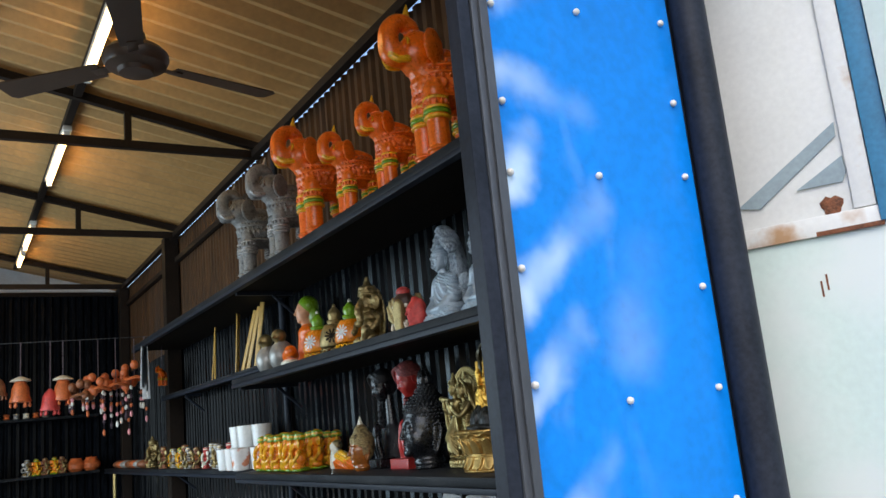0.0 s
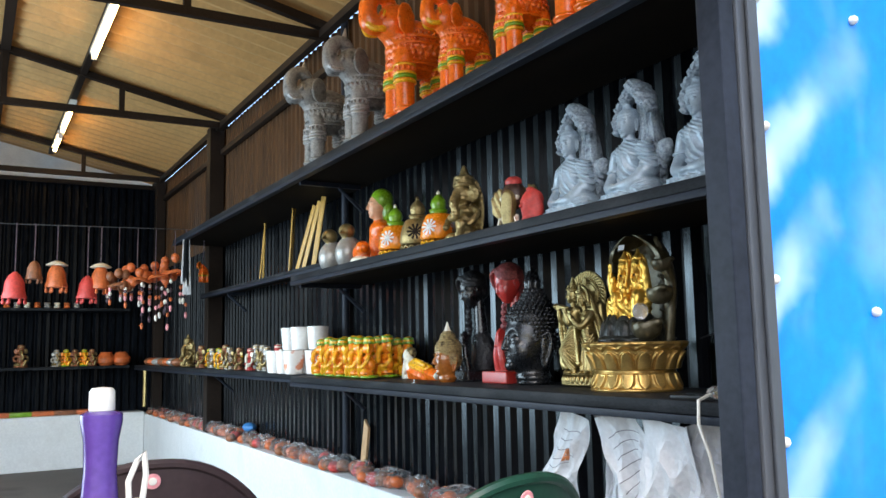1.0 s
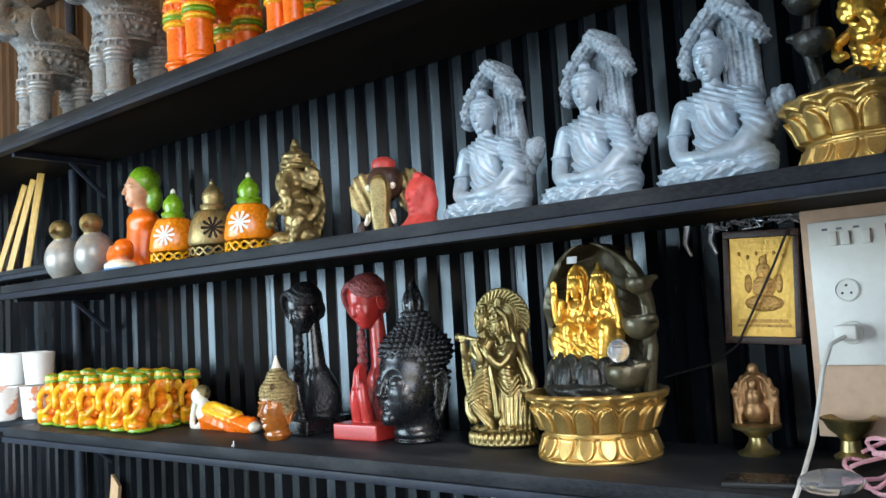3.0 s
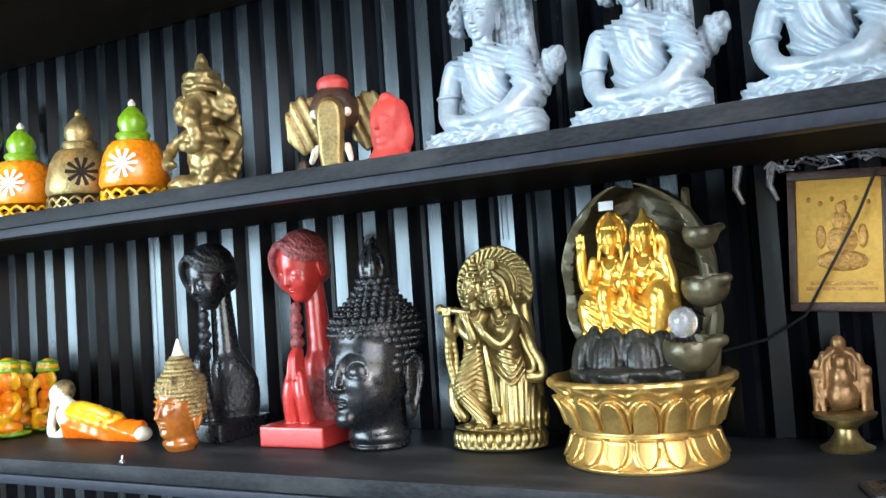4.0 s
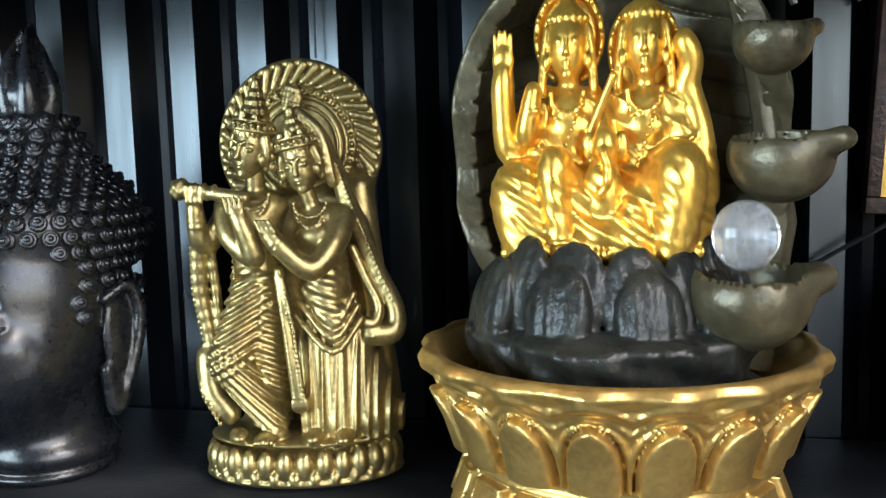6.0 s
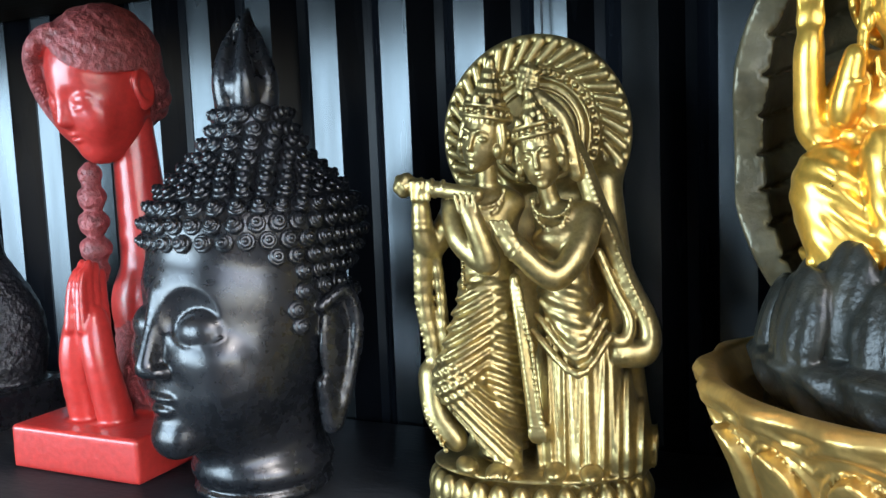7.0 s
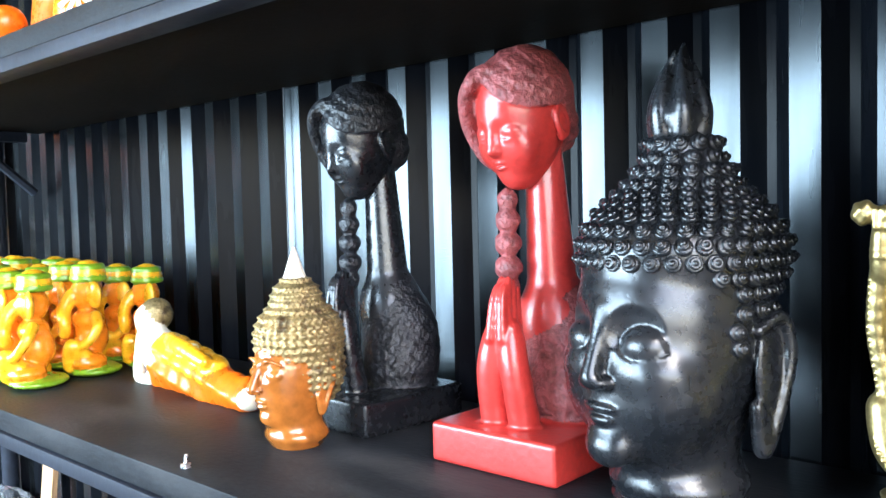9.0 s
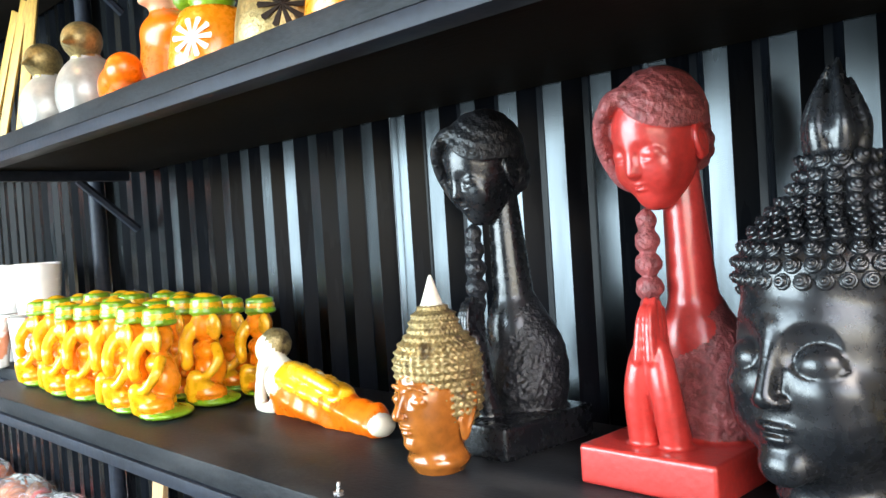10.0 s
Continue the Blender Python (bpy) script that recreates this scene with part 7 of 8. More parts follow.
for _y, _z in ((1.838, 1.512), (1.758, 1.512), (1.838, 1.440), (1.758, 1.440)):
    _sock = part("socket", Geo().lathe([(0.020, 0), (0.020, 0.003), (0.0175, 0.004), (0.0165, 0.0022), (0.004, 0.0022)], 20), PLASTIC_WHITE, swb, m=pose(1.5955, _y, _z, 0, -90, 0))
    for _dy, _dz in ((-0.007, -0.005), (0.007, -0.005), (0, 0.008)):
        part("pin_hole", Geo().lathe([(0.0022, 0), (0.0022, 0.0006)], 8), BLACK_RUBBER, _sock, m=pose(1.5955, _y, _z, 0, -90, 0).inverted() @ pose(1.5935, _y + _dy, _z + _dz, 0, -90, 0))
plug = thing("charger_plug", "white charger plug in the socket", "plug")
part("plug_body", Geo().box((1.562, 1.822, 1.428), (1.591, 1.858, 1.454), 0.005), PLASTIC_WHITE, plug)
part("cable", Geo().tube([(1.565, 1.84, 1.436), (1.53, 1.855, 1.425), (1.50, 1.862, 1.39), (1.46, 1.865, 1.33), (1.40, 1.862, 1.285), (1.32, 1.855, 1.255), (1.255, 1.850, 1.235), (1.247, 1.845, 1.19), (1.255, 1.828, 1.13), (1.262, 1.815, 1.05), (1.265, 1.805, 0.95), (1.28, 1.80, 0.80)], 0.0036, 8), PLASTIC_WHITE, plug, "white charging cable")
part("black_plug", Geo().box((1.570, 1.735, 1.430), (1.591, 1.778, 1.452), 0.004), BLACK_RUBBER, plug)
_rt = random.Random(3)
_tin = Geo()
for _k in range(46):
    _y = 1.90 + 0.17 * _rt.random()
    _q = (1.625 + 0.02 * _rt.random(), _y, 1.640 + 0.012 * _rt.random())
    _tin.tube([_q, (_q[0] - 0.01, _y + _rt.uniform(-0.02, 0.02), _q[2] + _rt.uniform(-0.008, 0.016)), (_q[0], _y + _rt.uniform(-0.03, 0.03), _q[2] + _rt.uniform(-0.006, 0.02))], 0.0018, 4)
solo("tinsel", _tin, TINSEL, "silvery tinsel garland over the picture", "garland", kind="stuff")
for _y in (2.125, 2.075):
    solo("tinsel_tuft", Geo().tube([(1.642, _y, 1.655), (1.638, _y + 0.006, 1.62), (1.640, _y - 0.004, 1.595)], 0.008, 6, r2=0.003), TINSEL, "silvery tinsel tuft at the wall", "garland", group="tinsel tufts")

lamp_god = thing("oil_lamp", "small brass oil lamp with a round figured back", "oil lamp", m=pose(1.575, 2.002, S1, 0, 0, -80))
part("foot", Geo().lathe([(0.034, 0), (0.036, 0.004), (0.024, 0.010), (0.016, 0.022), (0.015, 0.030), (0.026, 0.040), (0.040, 0.046), (0.042, 0.052), (0.034, 0.054)], 24), BRASS, lamp_god)
_lc = Clay((-0.05, -0.02, 0.045), (0.05, 0.03, 0.170), 0.002)
_lc.ell((0, 0.010, 0.098), (0.038, 0.007, 0.048), 0.003, wave=lambda x, y, z: 0.0014 * np.sin(620 * x))
_lc.ring((0, 0.006, 0.104), 0.026, 0.0030, (90, 0, 0), 0.001, 0, (1, 1.3))
for _s in (-1, 1):
    _lc.cap((_s * 0.034, 0.008, 0.050), (_s * 0.034, 0.008, 0.100), 0.005, 0.004).ell((_s * 0.034, 0.008, 0.108), (0.007, 0.006, 0.008), 0.002)
_lc.ell((0, 0.0, 0.075), (0.020, 0.014, 0.020), 0.004).ell((0, -0.002, 0.100), (0.015, 0.012, 0.018), 0.004).ell((0, -0.004, 0.122), (0.010, 0.010, 0.012), 0.003)
_lc.ell((0, 0.006, 0.148), (0.010, 0.008, 0.012), 0.003).cap((-0.026, 0.0, 0.05), (-0.028, 0.006, 0.09), 0.004, 0.004).cap((0.026, 0.0, 0.05), (0.028, 0.006, 0.09), 0.004, 0.004)
part("figured_back", clay_mesh("figured_back", _lc.geo(), [COPPER]), None, lamp_god)
for _x, _y, _s in ((1.585, 1.852, 1.0), (1.575, 1.735, 1.0)):
    solo("brass_cup", Geo().lathe([(0.026, 0), (0.028, 0.004), (0.018, 0.012), (0.015, 0.030), (0.022, 0.040), (0.034, 0.050), (0.040, 0.062), (0.046, 0.066), (0.043, 0.069), (0.034, 0.062), (0.020, 0.054), (0.004, 0.052)], 26), BRASS, "brass footed cup on the shelf", "cup", m=pose(_x, _y, S1), group="brass cups")
phone = thing("phone", "black phone lying on the shelf", "phone", m=pose(1.345, 1.905, S1, 0, 0, 14))
part("case", Geo().box((-0.036, -0.072, 0.0), (0.036, 0.072, 0.008), 0.003), BLACK_RUBBER, phone)
part("screen", Geo().box((-0.033, -0.067, 0.0082), (0.033, 0.067, 0.0088)), BLACK_RESIN, phone, smooth=False)
_ry = random.Random(8)
yarn = thing("yarn_heap", "tangled heap of pink cord", "cord", m=pose(1.375, 1.715, S1))
for _k in range(16):
    _a = _ry.uniform(0, 6.28)
    _cx, _cy, _h = _ry.uniform(-0.03, 0.03), _ry.uniform(-0.05, 0.05), _ry.uniform(0.006, 0.055)
    _pts = [(_cx + (0.03 + 0.03 * math.sin(2.1 * t + _k)) * math.cos(_a + t), _cy + (0.045 + 0.02 * math.cos(1.7 * t)) * math.sin(_a + t), max(0.004, _h + 0.018 * math.sin(1.5 * t + _k))) for t in np.linspace(0, 7.0, 26)]
    part("strand", Geo().tube(_pts, 0.0032, 5), PINK, yarn)
solo("plastic_pouch", Geo().ball((0, 0, 0.018), (0.030, 0.045, 0.018), 14, 8), POLY, "small clear plastic pouch", "pouch", m=pose(1.305, 1.815, S1, 0, 0, 30))


# papers hanging below the lower shelf
def crease(seed, w, h, amp):
    """A function that lays sheet coordinates (u, v) onto a creased hanging sheet."""
    rnd = random.Random(seed)
    ph = [rnd.uniform(0, 6.28) for _ in range(6)]

    def at(u, v, off=0.0):
        d = amp * (math.sin(5 * u + ph[0] + 2 * v) + 0.9 * abs(math.sin(6 * v + ph[1] - 5 * u)) + 0.8 * abs(math.sin(8 * u + 7 * v + ph[2])) + 0.4 * abs(math.sin(13 * u - 11 * v + ph[5]))) * (0.3 + v)
        return (w * (u - 0.5) * (1 + 0.22 * v) + 0.03 * math.sin(4 * v + ph[3]), d + off, -h * v + 0.03 * math.sin(6 * u + ph[4]) * (v + 0.15) * (1 - 0.8 * (v == 0)))
    return at


def patch(at, u0, u1, v0, v1, n, m, off, t=0.0006):
    vs = [at(u0 + (u1 - u0) * i / n, v0 + (v1 - v0) * j / m, off + o) for o in (0, t) for j in range(m + 1) for i in range(n + 1)]
    k = (n + 1) * (m + 1)
    f = []
    for j in range(m):
        for i in range(n):
            q = (j * (n + 1) + i, j * (n + 1) + i + 1, (j + 1) * (n + 1) + i + 1, (j + 1) * (n + 1) + i)
            f += [q, tuple(e + k for e in reversed(q))]
    return Geo().put(vs, f)


def paper(x, y, w, h, seed, turn, lines, label, photo=False, lean=0.0):
    p = thing("hanging_paper", label, "paper", m=pose(x, y, S1 - 0.050, 0, lean, turn), group="hanging papers")
    at = crease(seed, w, h, 0.020)
    part("sheet", patch(at, 0, 1, 0, 1, 14, 16, 0.0), PAPER, p, smooth=False)
    for k in range(lines):
        v = 0.14 + 0.075 * k
        part("text_line", patch(at, 0.18, 0.85 - 0.12 * (k % 3), v, v + 0.006, 12, 1, -0.0016), INK, p)
    if photo:
        part("photo", patch(at, 0.52, 0.74, 0.30, 0.42, 4, 3, -0.0016), INK_ORANGE, p)
    return p


paper(1.345, 2.395, 0.12, 0.34, 1, -86, 6, "creased printed newspaper sheet tucked under the shelf", True, 14)
paper(1.395, 2.315, 0.08, 0.34, 2, -70, 0, "folded colour-printed newspaper strip under the shelf", True, -6)
paper(1.345, 2.205, 0.125, 0.34, 5, -84, 7, "creased printed newspaper sheet tucked under the shelf", False, -10)
paper(1.310, 2.035, 0.15, 0.34, 7, -92, 0, "crumpled plain white paper tucked under the shelf", False, 8)
paper(1.350, 1.940, 0.10, 0.20, 11, -80, 0, "crumpled plain white paper tucked under the shelf", False, -18)
solo("wood_offcut", Geo().prism([(-0.026, 0), (0.026, 0), (0.026, 0.225), (-0.026, 0.262)], -0.006, 0.006), WOOD, "pale pointed wooden offcut leaning on the wall", "board", m=pose(1.610, 4.265, 0.757, -6, 0, -90), smooth=False)

# sticks on the far middle shelf
for _x, _y, _tx, _ty, _h in ((1.52, 5.02, 0.03, 0.02, 0.37), (1.51, 4.88, 0.05, -0.16, 0.37), (1.51, 4.78, 0.05, -0.12, 0.37), (1.52, 4.66, 0.04, -0.05, 0.37)):
    solo("flat_stick", Geo().box((-0.004, -0.014, 0), (0.004, 0.014, _h), 0.002), STICK, "yellow-brown flat wooden stick leaning on the wall", "stick", m=Matrix.Translation((_x, _y, 1.770)) @ Vector((_tx, _ty, _h)).to_track_quat("Z", "Y").to_matrix().to_4x4(), group="leaning sticks")
for _y, _ty in ((5.60, 0.02), (5.53, 0.10)):
    solo("thin_stick", Geo().tube([(1.53, _y, 1.770), (1.57, _y + _ty, 2.14)], 0.006, 7), STICK, "thin yellow-brown stick leaning on the wall", "stick", group="leaning sticks")


# ---- far lower shelf: cups and figurines ----
def mug(x, y, z, material, tip=0):
    m = thing("mug", "white ceramic mug on the far shelf", "mug", m=pose(x, y, z, 0, tip, 40) @ Matrix.Scale(1.22, 4), group="white mugs")
    part("cup", Geo().lathe([(0.030, 0), (0.036, 0.003), (0.040, 0.045), (0.044, 0.092), (0.042, 0.094), (0.037, 0.045), (0.030, 0.010), (0.004, 0.008)], 26), material, m)
    part("handle", Geo().tube([(0.040, 0, 0.074), (0.062, 0, 0.070), (0.068, 0, 0.048), (0.058, 0, 0.026), (0.037, 0, 0.022)], 0.005, 7), material, m)
    return m


FAR = 1.232
for _x, _y, _z in ((1.45, 4.45, FAR), (1.53, 4.50, FAR), (1.46, 4.62, FAR), (1.55, 4.68, FAR), (1.47, 4.47, FAR + 0.1155), (1.54, 4.67, FAR + 0.1155), (1.43, 4.60, FAR + 0.1155), (1.44, 4.77, FAR + 0.1155), (1.47, 4.80, FAR), (1.37, 4.53, FAR), (1.38, 4.68, FAR), (1.38, 4.83, FAR)):
    mug(_x, _y, _z, CERAMIC if _z > FAR or _y > 4.7 else CERAMIC_PRINT)
solo("pink_figurine", clay_mesh("pink_figurine", Clay((-0.07, -0.04, -0.001), (0.07, 0.04, 0.08), 0.003).ell((0, 0, 0.02), (0.06, 0.032, 0.02), 0.01).ell((-0.035, 0, 0.045), (0.024, 0.022, 0.022), 0.01).ell((0.03, 0, 0.035), (0.028, 0.024, 0.018), 0.01).geo(), [PINK_PAINT]), None, "pink painted reclining figurine", "figurine", m=pose(1.44, 4.98, FAR, 0, 0, -90))
_rf = random.Random(12)
_fg = {k: trunk_sitter_mesh(list(v)) for k, v in {"grey": (GREY_PAINT, BRONZE, GREY_PAINT), "brown": (TERRA_DARK, BRONZE, TERRA_DARK), "red": (RED_PAINT, IVORY, RED_PAINT)}.items()}
for _j in range(17):
    _kind = ("red", "grey", "grey", "brown")[_j % 4] if _j < 6 else ("brown", "orange", "grey")[_j % 3]
    _me = _gn if _kind == "orange" else _fg[_kind]
    stand(_me, "shelf_figurine", {"red": "small red and ivory figurine", "grey": "small grey and bronze figurine", "brown": "small brown terracotta figurine", "orange": "small orange glazed figurine"}[_kind], 1.46 + _rf.uniform(-0.02, 0.07), 5.10 + 0.105 * _j, FAR, -85 + _rf.uniform(-20, 20), _rf.uniform(0.9, 1.15), "figurine", "shelf figurines")
stand(_gb, "bronze_shelf_statue", "bronze seated statue on the far shelf", 1.50, 7.35, FAR, -70, 1.6)
for _j in range(7):
    solo("wrapped_ware", Geo().ball((0, 0, 0.035), (0.075, 0.06, 0.036), 12, 7), (TERRA_DARK, GREY_PAINT, TERRA)[_j % 3], "small wrapped pottery ware on the far shelf", "pottery", m=pose(1.48, 7.55 + 0.20 * _j, FAR, 0, 0, 37 * _j), group="wrapped ware")
for _j, (_m, _x) in enumerate(((_fg["grey"], 0.72), (_gn, 0.80), (_fg["brown"], 0.88), (_gn, 0.96), (_fg["brown"], 1.03))):
    stand(_m, "end_shelf_figurine", "small painted figurine on the end shelf", _x, 9.27, 1.232, 0, 1.15, "figurine", "end shelf figurines")
stand(_fg["brown"], "end_shelf_figurine", "small painted figurine on the end shelf", 0.42, 9.27, 1.232, 0, 1.5, "figurine", "end shelf figurines")
for _x in (1.16, 1.30):
    solo("clay_pot", Geo().lathe([(0.05, 0), (0.085, 0.03), (0.09, 0.07), (0.06, 0.11), (0.05, 0.12), (0.056, 0.13)], 20), TERRA, "small round terracotta pot", "pot", m=pose(_x, 9.30, 1.232), group="clay pots")
for _j in range(9):
    solo("small_ware", Geo().lathe([(0.02, 0), (0.03, 0.012), (0.022, 0.03), (0.03, 0.045), (0.02, 0.055)], 12), (IVORY, TERRA, GREY_PAINT)[_j % 3], "tiny ornament on the upper end shelf", "ornament", m=pose(0.20 + 0.085 * _j, 9.25, 1.78), group="tiny ornaments")


# ---- hanging goods on a wire ----
WY, WZ = 6.60, 2.20
solo("hanging_wire", Geo().tube([(-1.36, WY, WZ + 0.02), (0.2, WY, WZ - 0.01), (1.30, WY, WZ + 0.012), (1.54, WY + 0.05, WZ + 0.02)], 0.003, 6), STEEL_GREY, "taut wire across the shop", "wire")


def hanging_bell(x, z_top, s, material, label, frill=True):
    b = thing("hanging_bell", label, "bell", m=pose(x, WY, 0), group="hanging bells")
    z = z_top
    part("cord", Geo().tube([(0, 0, WZ), (0, 0, z)], 0.004, 5), BEAD_DARK, b)
    part("bell_body", Geo().lathe([(0.085 * s, z - 0.20 * s), (0.088 * s, z - 0.19 * s), (0.075 * s, z - 0.15 * s), (0.068 * s, z - 0.08 * s), (0.045 * s, z - 0.03 * s), (0.014 * s, z)], 22), material, b)
    if frill:
        part("cap_rim", Geo().lathe([(0.082 * s, z - 0.022 * s), (0.086 * s, z - 0.016 * s), (0.05 * s, z + 0.006 * s), (0.012 * s, z + 0.02 * s)], 22), IVORY, b, "cream rim cap")
    for k in range(6):
        a = k * math.pi / 3
        part("dangle", Geo().lathe([(0.004, 0), (0.013 * s, 0.006), (0.011 * s, 0.03 * s), (0.003, 0.045 * s)], 9), material, b, m=pose(0.075 * s * math.cos(a), 0.075 * s * math.sin(a), z - 0.245 * s))
    return b


hanging_bell(0.478, 1.945, 0.80, TERRA, "terracotta lamp bell with a cream rim cap")
hanging_bell(0.747, 1.940, 0.80, TERRA, "terracotta lamp bell with a cream rim cap")
hanging_bell(0.235, 1.880, 0.85, RED_PAINT, "red painted clay bell on the wire", False)
hanging_bell(0.665, 1.865, 0.75, RED_PAINT, "red painted clay bell on the wire", False)
hanging_bell(0.345, 1.955, 0.6, TERRA_DARK, "brown clay bell on the wire", False)


def chime(x, z0, n, drop, seed, material, label):
    r = random.Random(seed)
    c = thing("wind_chime", label, "wind chime", m=pose(x, WY, 0), group="wind chimes")
    part("cord", Geo().tube([(0, 0, WZ), (0, 0, z0)], 0.003, 5), BEAD_DARK, c)
    part("ring", Geo().tube([(0.085 * math.cos(a), 0.085 * math.sin(a), z0 + 0.01 * math.sin(3 * a)) for a in np.linspace(0, 6.283, 17)], 0.012, 6), material, c)
    for k in range(n):
        a = 2 * math.pi * k / n + r.uniform(-0.2, 0.2)
        px, py = 0.085 * math.cos(a), 0.085 * math.sin(a)
        length = drop * r.uniform(0.6, 1.0)
        part("bead_string", Geo().tube([(px, py, z0), (px, py, z0 - length)], 0.0022, 4), BEAD_DARK, c)
        for q in range(4):
            part("bead", Geo().ball((px, py, z0 - length * (0.25 + 0.25 * q)), (0.011, 0.011, 0.016 if q < 3 else 0.024), 8, 5), (PLASTIC_WHITE, BEAD_DARK, TERRA, PINK_PAINT)[(k + q) % 4], c)
    for k in range(9):
        a = r.uniform(0, 6.28)
        part("leaf", Geo().ball((0.075 * math.cos(a), 0.075 * math.sin(a), z0 + r.uniform(-0.02, 0.10)), (0.030, 0.024, 0.034), 8, 5), material, c)
    return c


chime(1.10, 1.86, 7, 0.36, 1, TERRA, "terracotta wind chime with bead strings")
chime(1.23, 1.90, 6, 0.30, 2, TERRA, "terracotta wind chime with bead strings")
chime(0.98, 1.84, 5, 0.18, 3, TERRA, "terracotta wind chime with short strings")
chime(0.86, 1.80, 5, 0.12, 4, TERRA_DARK, "brown clay wind chime")
bundle = thing("paper_strip_bundle", "bundle of grey bamboo strips hung from the wire", "strips", m=pose(1.285, WY - 0.10, 0))
_rb = random.Random(5)
for _k in range(9):
    _dx = 0.030 * (_k - 4)
    part("strip", Geo().box((_dx * 0.7 - 0.014, -0.004 + 0.006 * (_k % 2), 1.80 + _rb.uniform(-0.06, 0.06)), (_dx * 0.7 + 0.013, 0.001 + 0.006 * (_k % 2), 2.15 - _rb.uniform(0, 0.03)), 0.001), PAPER, bundle, m=pose(0, 0, 0, 0, -2.0 * (_k - 4) / 4, 0))
part("tie", Geo().tube([(0, 0, WZ), (0, 0, 2.13)], 0.006, 6), BEAD_DARK, bundle)
hel = thing("hanging_clay_elephant", "small orange clay elephant hung from the wire", "ornament", m=pose(1.43, WY, 1.84, 0, 0, -60))
part("elephant_body", _oe, None, hel, m=Matrix.Scale(0.28, 4))
part("cord", Geo().tube([(0, 0, 0.10), (0, 0, WZ + 0.015 - 1.84)], 0.003, 5), BEAD_DARK, hel)

# ---- packets on the ledge ----
_rp = random.Random(21)
for _k in range(22):
    _y = 3.05 + 0.29 * _k
    pk = thing("packet", "clear plastic packet of red and brown clay goods", "packet", m=pose(1.588, _y, 0.755, 0, 0, _rp.uniform(-40, 40)), group="packets on the ledge")
    for _j in range(5):
        part("clay_piece", Geo().ball((_rp.uniform(-0.03, 0.02), -0.09 + 0.045 * _j, 0.026 + 0.008 * (_j % 2)), (0.034, 0.034, 0.026), 10, 6), (TERRA, TERRA_DARK, RED_PAINT, TERRA_DARK, TERRA)[(_j + _k) % 5], pk)
    _bag = Geo().ball((0, 0, 0.042), (0.056, 0.128, 0.042), 18, 11)
    _bag.v = [(p[0] * (1 + _rp.uniform(-0.14, 0.10)), p[1] * (1 + _rp.uniform(-0.06, 0.06)), max(0.001, p[2] * (1 + _rp.uniform(-0.16, 0.12)))) for p in _bag.v]
    part("bag", _bag, POLY, pk, "crinkled clear plastic bag", smooth=False)
solo("blue_packet", Geo().ball((0, 0, 0.030), (0.045, 0.07, 0.030), 12, 7), BLUE_PAINT, "blue wrapped packet on the ledge", "packet", m=pose(1.60, 6.02, 0.757 + 0.07))
for _k in range(5):
    solo("end_ledge_ware", Geo().box((-0.11, -0.05, 0), (0.11, 0.05, 0.045), 0.012), (TERRA, GREEN, TERRA, TERRA_DARK, TERRA)[_k], "flat wrapped ware on the end ledge", "packet", m=pose(0.25 + 0.19 * _k, 9.385, 0.776), group="end ledge ware")
solo("brass_string", Geo().tube([(1.42, 8.7, 1.20), (1.42, 8.7, 0.86)], 0.018, 7), BRASS, "gold bead string hanging below the far shelf", "garland")


# ---- chairs, table, bottle ----
def chair(x, y, turn, material, label):
    c = thing("plastic_chair", label, "chair", m=pose(x, y, SLAB, 0, 0, turn), group="plastic chairs")
    # back: a curved shell with slots, its top bowed
    g = Geo()
    nu, nv = 17, 9
    def at(u, v, off):
        w = 0.225 - 0.02 * (1 - v)
        xx = w * (2 * u - 1)
        top = 0.83 - 0.115 * abs(2 * u - 1) ** 2.4
        z = 0.42 + (top - 0.42) * v
        return (xx, -0.235 - 0.055 * v + 0.075 * (2 * u - 1) ** 2 + off, z)
    vs = [at(i / (nu - 1), j / (nv - 1), o) for o in (0, 0.006) for j in range(nv) for i in range(nu)]
    k = nu * nv
    f = []
    for j in range(nv - 1):
        for i in range(nu - 1):
            if i % 2 == 1 and 2 <= j <= 5 and 2 < i < 14:
                continue
            q = (j * nu + i, j * nu + i + 1, (j + 1) * nu + i + 1, (j + 1) * nu + i)
            f += [q, tuple(e + k for e in reversed(q))]
    g.put(vs, f)
    back = part("backrest", g, material, c)
    rim = [at(0, v, 0.003) for v in np.linspace(0, 1, 6)] + [at(u, 1, 0.003) for u in np.linspace(0.06, 0.94, 15)] + [at(1, v, 0.003) for v in np.linspace(1, 0, 6)]
    part("rim", Geo().tube(rim, 0.011, 8), material, back)
    part("seat", Geo().box((-0.215, -0.22, 0.400), (0.215, 0.215, 0.425), 0.012), material, c)
    for sx in (-1, 1):
        part("leg", Geo().tube([(sx * 0.225, -0.26, 0.0), (sx * 0.205, -0.215, 0.41)], 0.022, 8), material, c)
        part("leg", Geo().tube([(sx * 0.235, 0.235, 0.0), (sx * 0.205, 0.20, 0.41)], 0.022, 8), material, c)
        part("armrest", Geo().tube([(sx * 0.225, -0.225, 0.60), (sx * 0.265, -0.08, 0.615), (sx * 0.265, 0.12, 0.60), (sx * 0.225, 0.20, 0.41)], 0.016, 8), material, c)
    part("badge", Geo().lathe([(0.017, 0), (0.016, 0.002), (0.002, 0.0022)], 18), PINK_PAINT, back, "small round pink badge", m=pose(-0.01, -0.2915, 0.795, 98, 0, 0))
    part("badge_ring", Geo().lathe([(0.009, 0), (0.008, 0.001), (0.006, 0.0012)], 14), PLASTIC_WHITE, back, m=pose(-0.01, -0.2938, 0.795, 98, 0, 0))
    return c


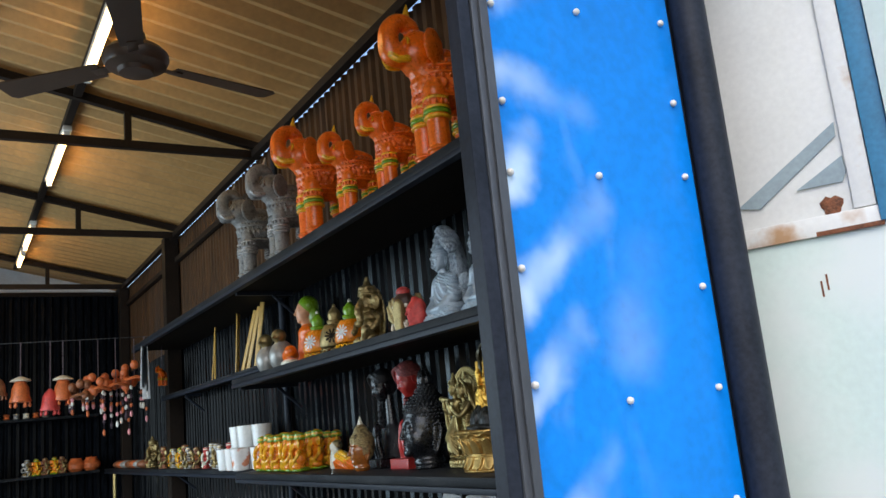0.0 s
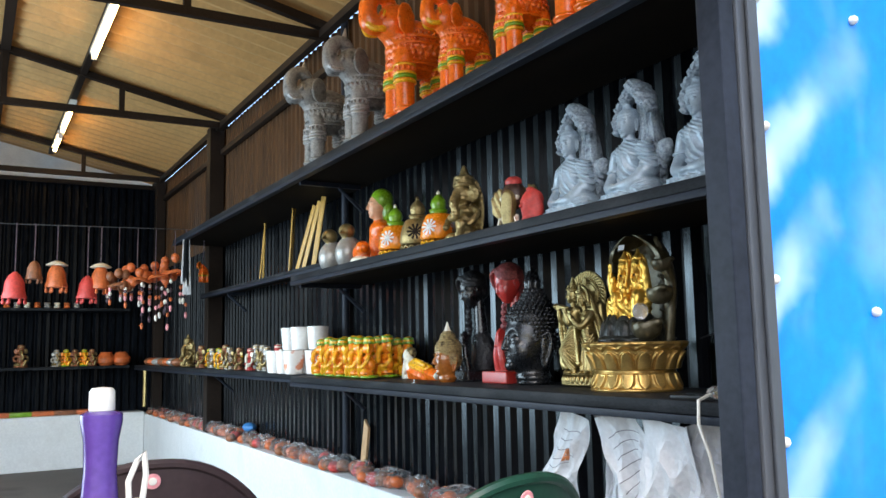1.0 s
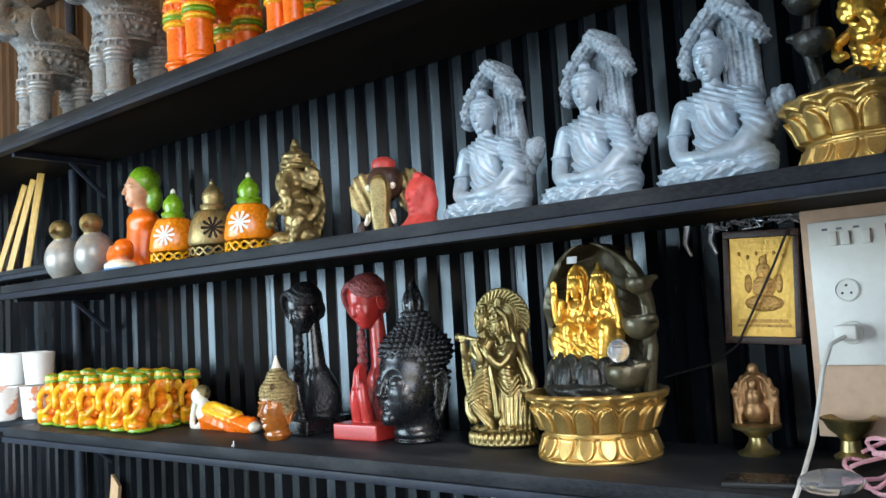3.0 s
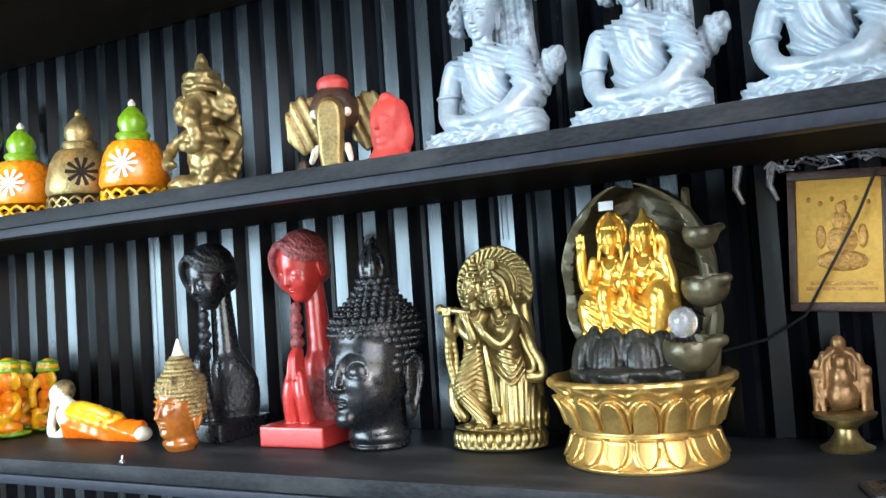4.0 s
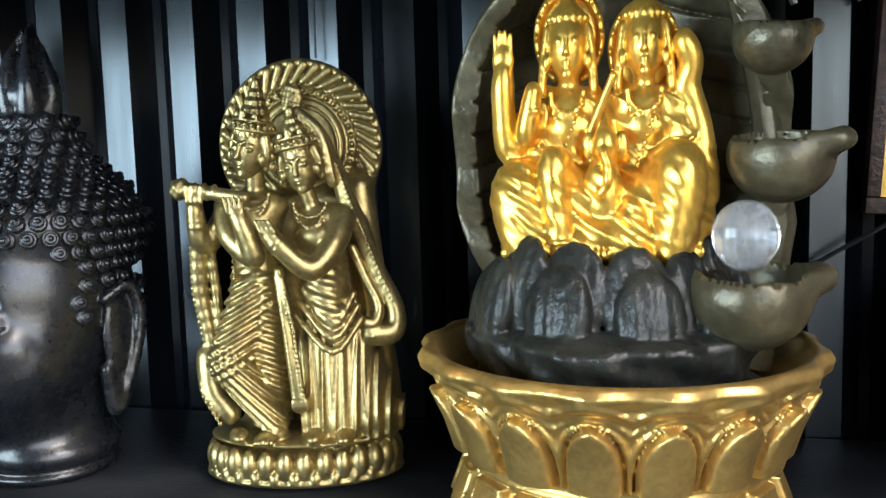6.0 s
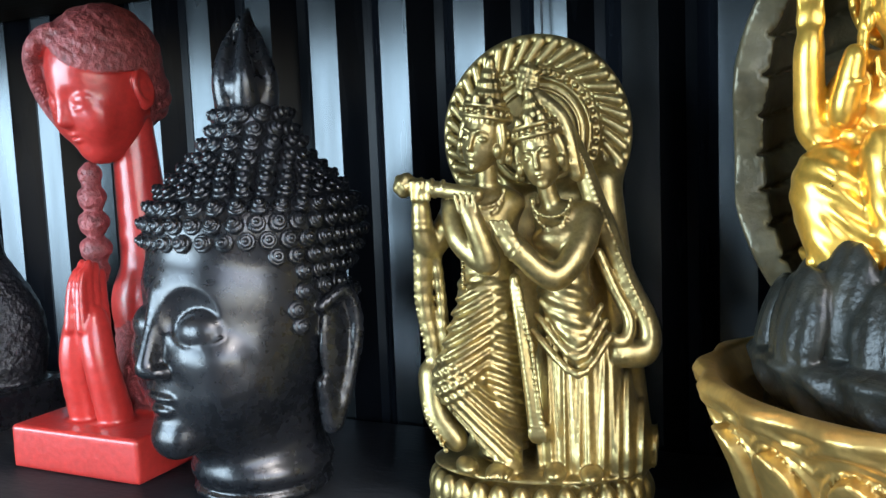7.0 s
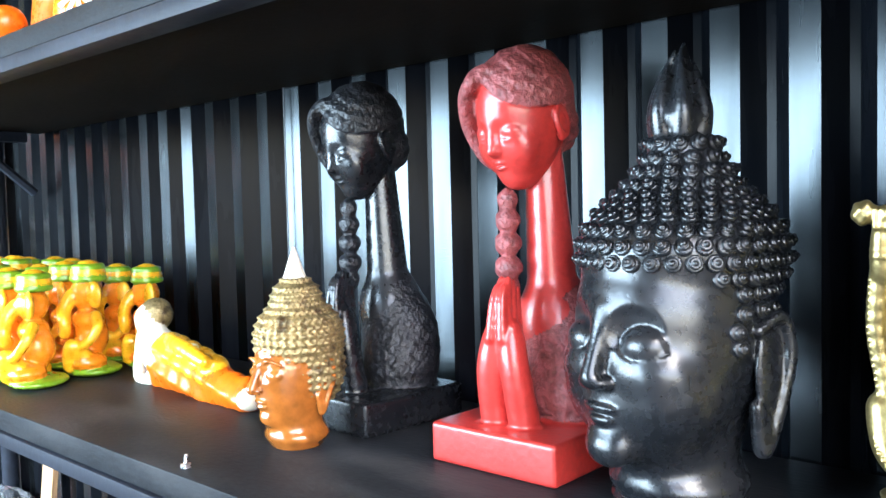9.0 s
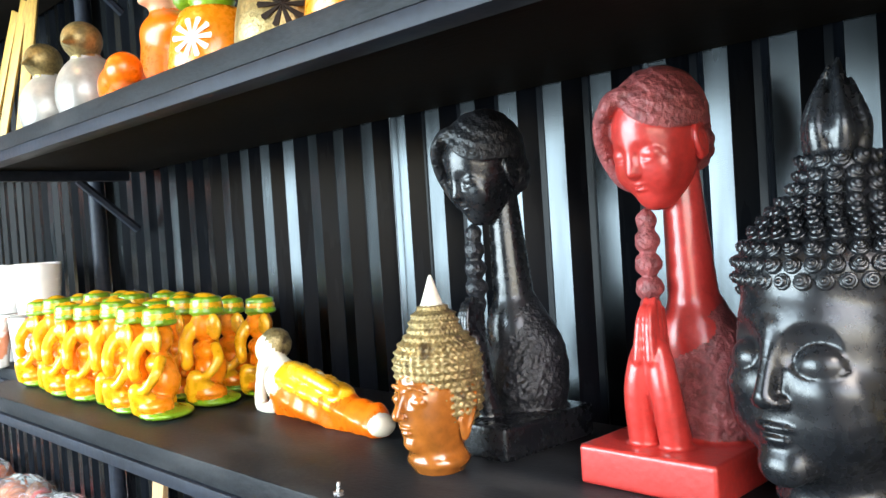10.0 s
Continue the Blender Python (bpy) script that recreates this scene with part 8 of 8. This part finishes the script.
chair(0.40, 2.84, -8, CHAIR_BROWN, "dark brown moulded plastic chair with a slotted back")
chair(0.835, 2.20, 10, CHAIR_GREEN, "dark green moulded plastic chair beside the shelves")
tbl = thing("side_table", "small wooden side table", "table")
part("tabletop", Geo().box((-0.30, 2.06, SLAB + 0.722), (0.30, 2.36, SLAB + 0.745), 0.004), WOOD, tbl)
for _x in (-0.26, 0.26):
    for _y in (2.10, 2.32):
        part("leg", Geo().box((_x - 0.018, _y - 0.018, SLAB), (_x + 0.018, _y + 0.018, SLAB + 0.721), 0.003), WOOD, tbl)
TT = SLAB + 0.745
bottle = thing("bottle", "purple squeeze bottle with a white cap on a table", "bottle", m=pose(0.205, 2.265, TT))
part("bottle_body", Geo().lathe([(0.030, 0), (0.034, 0.006), (0.033, 0.06), (0.028, 0.12), (0.030, 0.17), (0.036, 0.205), (0.036, 0.218), (0.024, 0.224)], 24), PURPLE, bottle)
part("cap", Geo().lathe([(0.022, 0.2245), (0.0225, 0.228), (0.022, 0.258), (0.018, 0.264), (0.004, 0.266)], 24), PLASTIC_WHITE, bottle, "white screw cap")
bag = thing("carrier_bag", "small white carrier bag with loop handles on a table", "bag", m=pose(0.262, 2.235, TT))
part("pouch", Geo().ball((0, 0, 0.035), (0.035, 0.03, 0.036), 14, 8), PLASTIC_WHITE, bag)
part("handle_loop", Geo().tube([(-0.012, 0, 0.06), (-0.014, 0, 0.10), (0.0, 0, 0.135), (0.012, 0, 0.15), (0.016, 0, 0.11), (0.010, 0, 0.06)], 0.0055, 7), PLASTIC_WHITE, bag)
for _y, _z0, _z1 in ((2.535, 1.575, 1.66), (3.42, 1.24, 1.66)):
    solo("hanging_thread", Geo().tube([(1.645, _y, _z1), (1.645, _y, _z0)], 0.0011, 5), STEEL_GREY, "thin pale wire hanging at the ribbed wall", "wire", group="hanging wires")
bolt = thing("bolt", "small steel bolt lying head down on the shelf", "bolt", m=pose(1.287, 3.122, S1))
part("head", Geo().lathe([(0.0052, 0), (0.0056, 0.001), (0.0054, 0.0035), (0.003, 0.0042)], 6), TINSEL, bolt)
part("shank", Geo().tube([(0, 0, 0.004), (0.0008, 0, 0.0125)], 0.0018, 8), TINSEL, bolt)
